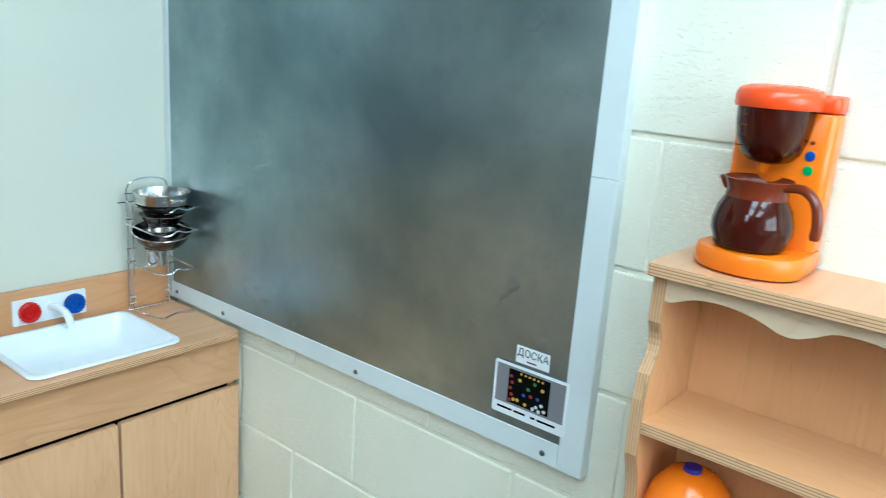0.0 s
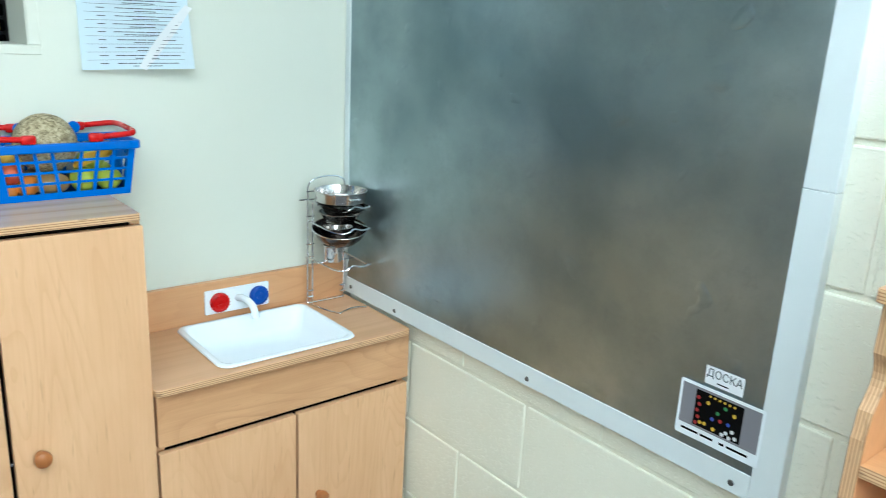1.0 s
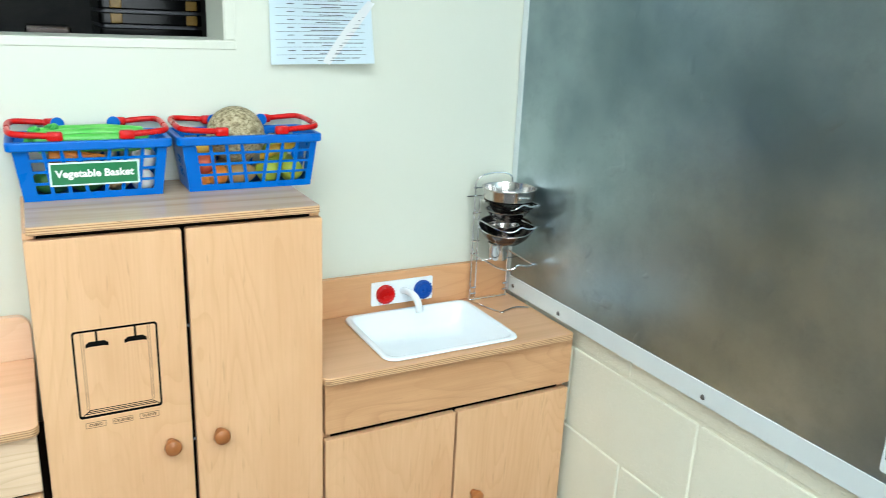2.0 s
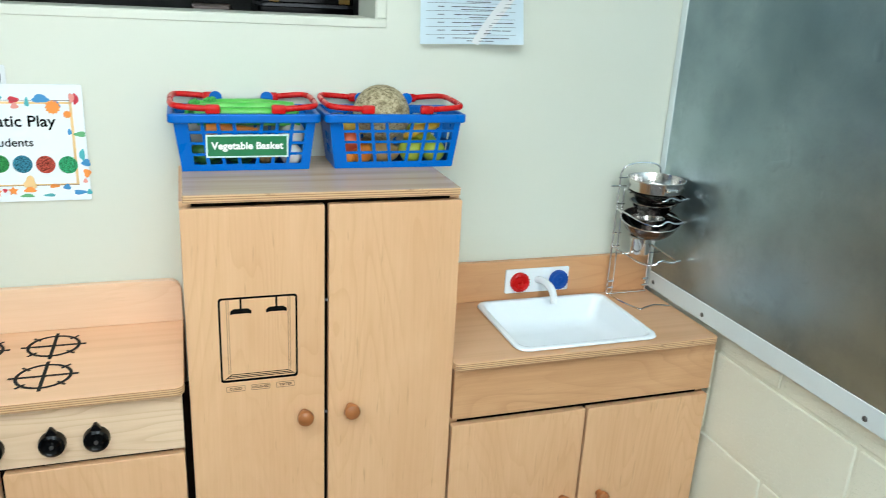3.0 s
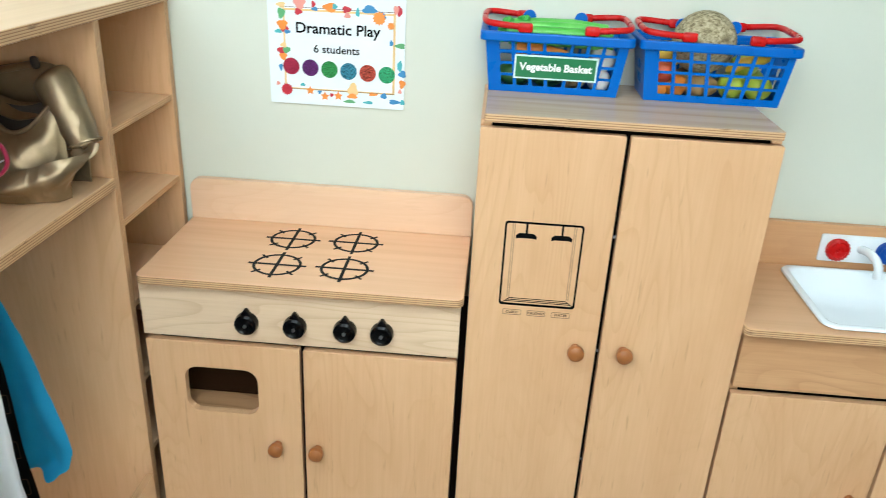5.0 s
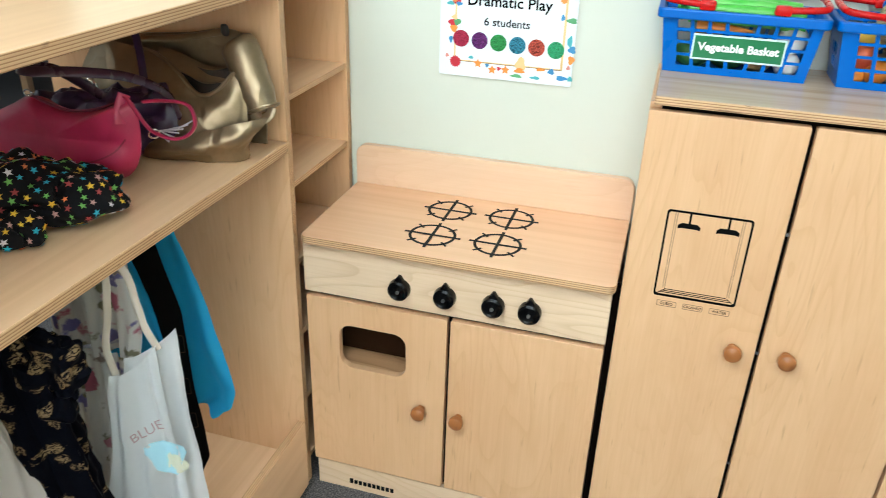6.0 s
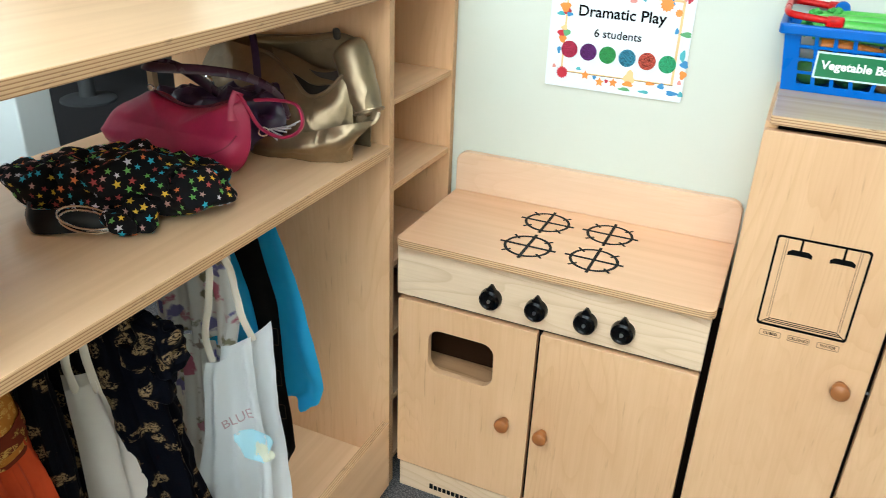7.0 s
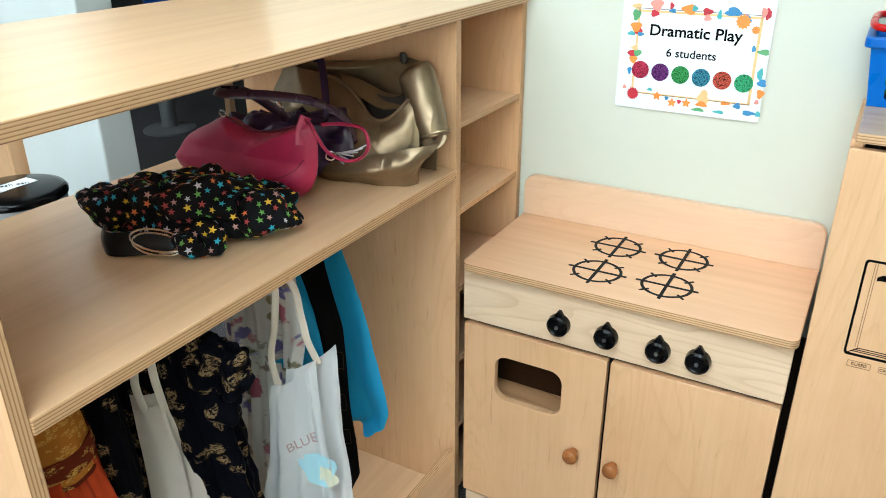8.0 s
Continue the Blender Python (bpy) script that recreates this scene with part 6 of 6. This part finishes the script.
def brocade(name, ground, thread, scale):
    """Dark cloth with woven gold leaf shapes."""
    m = material(name, ground, 0.8, Specular_IOR_Level=0.07)
    v = coords(m, (1, 0.4, 1))
    leafs = node(m, "ShaderNodeTexVoronoi", Scale=scale)
    warp = node(m, "ShaderNodeTexNoise", Scale=scale * 2.2, Detail=3.0)
    link(m, v, warp.inputs["Vector"])
    bend = node(m, "ShaderNodeVectorMath")
    bend.operation = "MULTIPLY_ADD"
    bend.inputs[1].default_value = (0.8 / scale,) * 3
    link(m, warp.outputs["Color"], bend.inputs[0])
    link(m, v, bend.inputs[2])
    link(m, bend.outputs[0], leafs.inputs["Vector"])
    lace = noisy(m, v, scale * 5.0, 3, 0.6, 1.6)
    a = ramp(m, leafs.outputs["Distance"], [(0.34, (1, 1, 1)), (0.44, (0, 0, 0))])
    c2 = ramp(m, lace, [(0.46, (0, 0, 0)), (0.54, (0.9, 0.9, 0.9))])
    f = mix(m, 1.0, a, c2, "MULTIPLY")
    link(m, mix(m, f, ground, thread), base(m))
    bump(m, lace, 0.3, 0.001)
    return m


def floral():
    """Thin off-white cloth with scattered pink, violet and olive flowers."""
    m = material("floral_cloth", (0.78, 0.76, 0.72), 0.8)
    v = coords(m, (1, 0.4, 1))
    vo = node(m, "ShaderNodeTexVoronoi", Scale=32.0)
    warp = node(m, "ShaderNodeTexNoise", Scale=60.0, Detail=3.0)
    link(m, v, warp.inputs["Vector"])
    add = node(m, "ShaderNodeVectorMath")
    add.operation = "MULTIPLY_ADD"
    add.inputs[1].default_value = (0.03, 0.03, 0.03)
    link(m, warp.outputs["Color"], add.inputs[0])
    link(m, v, add.inputs[2])
    link(m, add.outputs[0], vo.inputs["Vector"])
    sep = node(m, "ShaderNodeSeparateColor")
    link(m, vo.outputs["Color"], sep.inputs[0])
    cols = ramp(m, sep.outputs[0], [(0.0, (0.50, 0.10, 0.18)), (0.25, (0.17, 0.15, 0.42)), (0.45, (0.22, 0.20, 0.10)), (0.65, (0.55, 0.22, 0.28)), (0.85, (0.30, 0.22, 0.18))])
    cols.node.color_ramp.interpolation = "CONSTANT"
    mask = ramp(m, vo.outputs["Distance"], [(0.32, (0.9, 0.9, 0.9)), (0.45, (0, 0, 0))])
    link(m, mix(m, mask, (0.78, 0.765, 0.73), cols), base(m))
    bump(m, noisy(m, v, 700.0, 2), 0.2, 0.0006)
    return m


RUST = cloth("rust_red_cloth", (0.46, 0.052, 0.012), (0.24, 0.022, 0.006))
GOLDBAND = brocade("gold_band", (0.40, 0.15, 0.025), (0.62, 0.37, 0.10), 110.0)
skirt = thing("rust_red_skirt", (-1.045, -1.045, 0.78), "rust red pleated skirt with a gold woven waistband", "skirt", "dress-up clothes")
part("skirt_cloth", gathered([(0.672, -1.005, -1.088, 0.058, 0.054), (0.60, -1.005, -1.084, 0.072, 0.060), (0.45, -1.005, -1.080, 0.090, 0.064), (0.14, -1.010, -1.078, 0.108, 0.066)], 11, 0.13, 0.3), RUST, skirt, smooth=True)
part("waistband", gathered([(0.783, -1.030, -1.088, 0.030, 0.040), (0.745, -1.012, -1.088, 0.050, 0.050), (0.700, -1.006, -1.088, 0.058, 0.055), (0.664, -1.004, -1.088, 0.061, 0.057)], 6, 0.03, 0.3, size=0.0015), GOLDBAND, skirt, "gold woven waistband", smooth=True)
TRIM = brocade("red_gold_trim", (0.13, 0.022, 0.010), (0.58, 0.36, 0.09), 70.0)
for za, zb4 in ((0.699, 0.676), (0.668, 0.660)):
    part("trim_band", gathered([(za, -1.006, -1.088, 0.0605, 0.0575), (zb4, -1.004, -1.088, 0.0635, 0.0595)], 6, 0.03, 0.3, nz=4, size=0.0010), TRIM, skirt, "red and gold woven trim", smooth=True)
BLACKGOLD = brocade("black_gold_brocade", (0.0016, 0.0016, 0.003), (0.22, 0.145, 0.070), 34.0)
NAVYGOLD = brocade("navy_gold_brocade", (0.0012, 0.0015, 0.0038), (0.23, 0.155, 0.078), 38.0)
black = thing("black_brocade_dress", (-1.045, -0.995, 0.78), "black dress with fine gold brocade, hanging", "dress", "dress-up clothes")
part("skirt_cloth", garment(-0.995, [(0.783, -1.16, -0.960), (0.45, -1.17, -0.955), (0.13, -1.18, -0.945)], 0.012, 3, 1.4), BLACKGOLD, black, smooth=True)
part("sleeve", gathered([(0.770, -0.990, -1.005, 0.016, 0.014), (0.70, -0.980, -1.012, 0.024, 0.018), (0.60, -0.972, -1.014, 0.027, 0.020), (0.52, -0.968, -1.014, 0.022, 0.017)], 7, 0.12, 0.7, nu=64, size=0.003, seed=5.0), BLACKGOLD, black, "hanging brocade sleeve", smooth=True)
CANVAS = cloth("white_canvas", (0.87, 0.80, 0.72), (0.82, 0.71, 0.65))


STRAPCLOTH = cloth("cream_strap_webbing", (0.70, 0.62, 0.52), (0.60, 0.52, 0.43))


def hanging_tote(name, y0, rows, straps, mat, label, amp, phase, skew=0.0, slant=0.0, deep=0.014):
    """A soft bag of two sheets on narrow straps; returns it with the shape of its front sheet."""
    t = thing(name, (-1.0, y0, 0.6), label, "tote bag", "dress-up clothes")
    sheet_bm = garment(y0 - 0.012, rows, amp, 1.4, phase, skew, 0.002, slant=slant, sag=0.014, crease=0.006)
    tree = BVHTree.FromBMesh(sheet_bm)
    part("front", sheet_bm, mat, t, smooth=True)
    back = [(z + 0.012, a + 0.004, c + 0.012) for z, a, c in rows]
    part("back", garment(y0 + deep, back, amp, 1.1, phase + 1.0, skew, 0.002, slant=slant, sag=0.010, crease=0.004), mat, t, smooth=True)
    for pts in straps:
        part("strap", tube(arc(pts, 6), 0.0054, n=10, flat=0.2), STRAPCLOTH, t, smooth=True)
    return t, tree


hanging_tote("small_tote_bag", -0.992, [(0.676, -1.038, -0.969), (0.60, -1.055, -0.964), (0.46, -1.085, -0.955), (0.16, -1.115, -0.940)],
             [[(-0.990, -0.948, 0.650), (-0.988, -0.957, 0.70), (-0.987, -0.955, 0.745), (-1.010, -0.953, 0.780), (-1.045, -0.950, 0.7815)], [(-0.971, -0.931, 0.645), (-0.973, -0.937, 0.70), (-0.976, -0.940, 0.748), (-1.005, -0.945, 0.780), (-1.045, -0.950, 0.7815)]],
             CANVAS, "plain cream canvas tote bag hanging by its straps", 0.012, 0.4, 0.9, -0.012, 0.002)
navy = thing("navy_brocade_dress", (-1.045, -0.87, 0.78), "dark navy dress with gold leaf brocade, hanging", "dress", "dress-up clothes")
part("skirt_cloth", gathered([(0.783, -1.040, -0.880, 0.050, 0.022), (0.72, -1.020, -0.880, 0.075, 0.045), (0.60, -1.000, -0.872, 0.075, 0.050), (0.48, -0.995, -0.860, 0.075, 0.048), (0.30, -0.985, -0.850, 0.090, 0.058), (0.12, -0.985, -0.845, 0.100, 0.066)], 8, 0.16, 2.1, size=0.007, seed=3.0), NAVYGOLD, navy, smooth=True)
part("sleeve", pouch(Matrix.Translation((-0.945, -0.868, 0.610)) @ Matrix.Rotation(radians(12), 4, "Y"), 0.082, 0.052, 0.150, 0.8, 0.8, 64, 40, 0.020, 30.0, None, 3.0), NAVYGOLD, navy, "gathered puff sleeve", smooth=True)
FLORAL = floral()
flower = thing("floral_dress", (-1.045, -0.70, 0.78), "thin off-white dress with small coloured flowers", "dress", "dress-up clothes")
part("bodice", garment(-0.697, [(0.783, -1.10, -0.935), (0.66, -1.10, -0.925), (0.585, -1.10, -0.940)], 0.009, 3, 0.9), FLORAL, flower, smooth=True)
part("skirt_cloth", garment(-0.700, [(0.590, -1.10, -0.938), (0.35, -1.11, -0.945), (0.12, -1.13, -0.93)], 0.013, 4, 1.4), FLORAL, flower, smooth=True)
WHITECLOTH = cloth("white_shiny_cloth", (0.90, 0.91, 0.91), (0.85, 0.87, 0.88), 700.0, 0.5)
tote, tote_front = hanging_tote("printed_tote_bag", -0.815, [(0.604, -0.957, -0.905), (0.45, -0.972, -0.900), (0.30, -0.992, -0.892), (0.22, -0.995, -0.890)],
                    [[(-0.956, -0.731, 0.580), (-0.953, -0.742, 0.640), (-0.945, -0.734, 0.70), (-0.950, -0.730, 0.77), (-1.043, -0.735, 0.7815)], [(-0.908, -0.686, 0.608), (-0.911, -0.704, 0.66), (-0.915, -0.708, 0.70), (-0.930, -0.718, 0.77), (-1.043, -0.732, 0.7815)]],
                    WHITECLOTH, "white tote bag with a faded pink word and blue print", 0.012, 2.6, 0.94, 0.036)
FADED = material("faded_pink_print", (0.66, 0.47, 0.48), 0.7)
facing = Euler((radians(90), 0, radians(43))).to_matrix().to_4x4()
OUTWARD = Vector((0.68, -0.73, 0.0))
word = lettering("printed_word", "BLUE", 0.027, FADED, tote, Matrix.Translation((-0.9310, -0.7165, 0.466)) @ facing @ Matrix.Rotation(radians(14), 4, "Z"), squeeze=0.85)
drape(word, tote_front, OUTWARD, 0.0010)


def patch(x, y, z, r, squash, seed, mat, lift):
    """A faded printed shape, many-sided so that it follows the folds."""
    b = bmesh.new()
    rings2 = []
    for k in range(1, 7):
        rings2.append([b.verts.new((px, 0.0, pz)) for px, pz in blob(0, 0, r * k / 6, squash, seed)])
    mid2 = b.verts.new((0, 0, 0))
    n = len(rings2[0])
    for i in range(n):
        b.faces.new((mid2, rings2[0][i], rings2[0][(i + 1) % n]))
        for p, q in zip(rings2, rings2[1:]):
            b.faces.new((p[i], q[i], q[(i + 1) % n], p[(i + 1) % n]))
    bmesh.ops.transform(b, matrix=Matrix.Translation((x, y, z)) @ Matrix.Rotation(radians(43), 4, "Z") @ Matrix.Rotation(radians(-24), 4, "Y"), verts=b.verts[:])
    ob = part("printed_patch", b, mat, tote, smooth=True)
    drape(ob, tote_front, OUTWARD, lift)


patch(-0.914, -0.701, 0.405, 0.026, 1.55, 3, material("blue_print_cloth", (0.42, 0.70, 0.80), 0.7), 0.0008)
patch(-0.903, -0.691, 0.385, 0.013, 1.8, 5, material("pale_yellow_print", (0.74, 0.74, 0.58), 0.7), 0.0014)
VEST = cloth("black_brown_cloth", (0.006, 0.005, 0.0045), (0.012, 0.008, 0.006))
vest = thing("black_vest", (-1.0, -0.585, 0.7), "black costume vest with stitched brown pockets", "vest", "dress-up clothes")
vest_bm = garment(-0.600, [(0.783, -1.10, -0.985), (0.6, -1.10, -0.950), (0.28, -1.07, -0.935), (0.235, -1.03, -0.955)], 0.007, 1.5, 0.4, 0.4)
vest_tree = BVHTree.FromBMesh(vest_bm)
part("vest_cloth", vest_bm, VEST, vest, smooth=True)
PATCH = cloth("brown_patch", (0.10, 0.06, 0.036))
for z in (0.53, 0.44, 0.36):
    pocket = part("pocket", prism([rrect(-0.982, -0.952, z - 0.018, z + 0.018, 0.004), rrect(-0.9805, -0.9535, z - 0.0165, z + 0.0165, 0.003)], -0.607, -0.603, "y"), PATCH, vest)
    drape(pocket, vest_tree, Vector((0, -1, 0)), 0.0012)
AZURE = cloth("bright_blue_cloth", (0.055, 0.48, 0.80), (0.04, 0.40, 0.72), 500.0, 0.7)
cape = thing("blue_cape", (-1.045, -0.505, 0.78), "bright blue fabric cape with a pale collar, hanging", "cape", "dress-up clothes")
part("cape_cloth", garment(-0.505, [(0.760, -1.11, -1.000), (0.60, -1.12, -0.948), (0.46, -1.13, -0.908), (0.40, -1.13, -0.897), (0.362, -1.12, -0.908), (0.335, -1.09, -0.950)], 0.008, 1.6, 1.0, crease=0.006), AZURE, cape, smooth=True)
part("cape_front", garment(-0.648, [(0.775, -1.07, -0.990), (0.66, -1.06, -0.965), (0.56, -1.05, -0.950), (0.49, -1.03, -0.955)], 0.006, 1.3, 2.0, 0.3, crease=0.005), AZURE, cape, "turned-back blue front edge", smooth=True)
part("collar", garment(-0.503, [(0.784, -1.09, -1.000), (0.755, -1.10, -0.985), (0.735, -1.10, -0.990)], 0.006, 2.0, 0.5, th=0.004), CANVAS, cape, "pale cream collar", smooth=True)

# ---------------------------------------------------------------- beyond the cabinet
whole("pillar", box((-2.60, -0.061, 0), (-2.2, 0.06, CEIL), 0.006), paint("pale_pillar_paint", (0.68, 0.72, 0.70), 0.5), "pale painted wall end standing in the room", "wall", kind="structure")
CX, CY = -2.018, -0.459
can = thing("trash_can", (CX, CY, 0), "round steel trash can with a black lid", "trash can")
part("can_body", lathe([(0.0, 0.0), (0.106, 0.0), (0.110, 0.02), (0.116, 0.6115), (0.0, 0.6115)], (CX, CY, 0), n=40), steel("brushed_can_steel", (0.66, 0.67, 0.69), 0.5), can, smooth=True)
lid = part("lid", lathe([(0.0, 0.612), (0.118, 0.612), (0.121, 0.615), (0.121, 0.624), (0.115, 0.632), (0.100, 0.636), (0.0, 0.640)], (CX, CY, 0), n=40), BLACK, can, "black plastic lid", smooth=True)
part("lid_label", box((CX - 0.030, CY - 0.055, 0.6385), (CX + 0.015, CY + 0.055, 0.6403)), PAPER, lid)
lettering("lid_word", "trash can", 0.022, INK, lid, Matrix.Translation((CX - 0.008, CY, 0.6408)) @ Matrix.Rotation(radians(62), 4, "Z"))
cab = thing("wooden_cupboard", (-3.0, 0.1, 0), "plain tan wooden cupboard against the pillar", "cupboard")
part("cupboard_body", box((-3.4, -0.10, 0), (-2.62, 0.35, 1.15), 0.004), MAPLE, cab)
part("cupboard_top", box((-3.42, -0.12, 1.151), (-2.61, 0.37, 1.175), 0.003), MAPLE_X, cab)
stool = thing("pedestal_stool", (-3.9, 1.65, 0), "pedestal stool with a round base, its grey darkened as shade", "stool")
# pale stool, its grey lowered to paint in the dimness around it
DIMGREY = plastic("shaded_grey_plastic", (0.20, 0.205, 0.21), 0.4)
part("base", lathe([(0.0, 0.0), (0.155, 0.0), (0.155, 0.012), (0.14, 0.02), (0.05, 0.028), (0.0, 0.028)], (-3.9, 1.65, 0), n=36), DIMGREY, stool, smooth=True)
part("post", lathe([(0.0, 0.0), (0.05, 0.0), (0.045, 0.02), (0.045, 0.40), (0.0, 0.40)], (-3.9, 1.65, 0.0285), n=24), DIMGREY, stool, smooth=True)
part("seat", lathe([(0.0, 0.0), (0.16, 0.0), (0.175, 0.02), (0.17, 0.045), (0.0, 0.05)], (-3.9, 1.65, 0.429), n=36), DIMGREY, stool, smooth=True)
table = thing("wooden_table", (-4.2, 2.25, 0), "small light wooden table in the dim room", "table")
part("tabletop", box((-4.75, 1.95, 0.52), (-3.7, 2.55, 0.545), 0.004), MAPLE_X, table)
for x in (-4.7, -3.78):
    for y in (2.0, 2.48):
        part("leg", box((x, y, 0), (x + 0.045, y + 0.045, 0.5195), 0.003), MAPLE, table)
bag = whole("blue_bin", pouch(Matrix.Translation((-4.35, 2.25, 0.5455)), 0.4, 0.3, 0.25, 0.3, 0.4, 24, 12, 0.0), DEEPBLUE, "blue plastic bin on the small table", "bin", smooth=True)

# trays seen through the opening
shelf2 = thing("storage_cupboard", (0.1, 0.55, 0), "grey storage cupboard in the dim room", "cupboard")
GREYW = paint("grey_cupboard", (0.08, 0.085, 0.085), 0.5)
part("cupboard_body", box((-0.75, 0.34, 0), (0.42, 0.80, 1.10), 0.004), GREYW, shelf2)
# tray yellow and lip grey darkened in colour, as shade of the unlit room
DIMYELLOW = plastic("shaded_yellow_plastic", (0.16, 0.085, 0.006), 0.4)
DIMTRAY = plastic("shaded_tray_plastic", (0.035, 0.036, 0.042), 0.4)
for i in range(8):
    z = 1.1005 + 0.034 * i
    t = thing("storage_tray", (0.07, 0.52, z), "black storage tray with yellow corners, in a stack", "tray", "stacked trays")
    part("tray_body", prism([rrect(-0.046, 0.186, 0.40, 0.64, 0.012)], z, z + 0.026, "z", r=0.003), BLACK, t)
    part("tray_lip", prism([rrect(-0.040, 0.180, 0.406, 0.634, 0.010)], z + 0.0262, z + 0.0335, "z"), DIMTRAY, t)
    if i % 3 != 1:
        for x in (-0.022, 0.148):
            part("corner", box((x, 0.397, z + 0.002), (x + 0.026, 0.402, z + 0.024), 0.002), DIMYELLOW, t)
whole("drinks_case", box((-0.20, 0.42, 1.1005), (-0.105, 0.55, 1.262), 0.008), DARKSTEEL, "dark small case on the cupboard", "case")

# ---------------------------------------------------------------- block wall
wall = whole("wall_east", box((EAST + 0.0045, SOUTH, 0), (EAST + 0.2, 0.0, CEIL)), BLOCK, "cream painted concrete block wall", "wall", kind="structure")


def blockmesh(length, height):
    b = box((0.0, -length, 0.0), (0.012, 0.0, height), 0.0030, 2)
    me = bpy.data.meshes.new("block")
    b.to_mesh(me)
    b.free()
    me.materials.append(BLOCK)
    return me


J, BL, BH = 0.009, 0.4005, 0.207
MESHES = {}
for k in range(14):
    z0 = max(0.0, -0.036 + BH * k + J / 2)
    z1 = min(CEIL, -0.036 + BH * (k + 1) - J / 2)
    if z1 - z0 < 0.03:
        continue
    y = (-0.080 if k % 2 else -0.281) + BL
    while y > SOUTH:
        ya, yb2 = min(0.0, y) - J / 2, max(SOUTH, y - BL) + J / 2
        y -= BL
        if ya - yb2 < 0.03:
            continue
        key = (round(ya - yb2, 4), round(z1 - z0, 4))
        if key not in MESHES:
            MESHES[key] = blockmesh(*key)
        ob = new("block", MESHES[key])
        ob.parent = wall
        ob.location = (EAST, ya, z0)
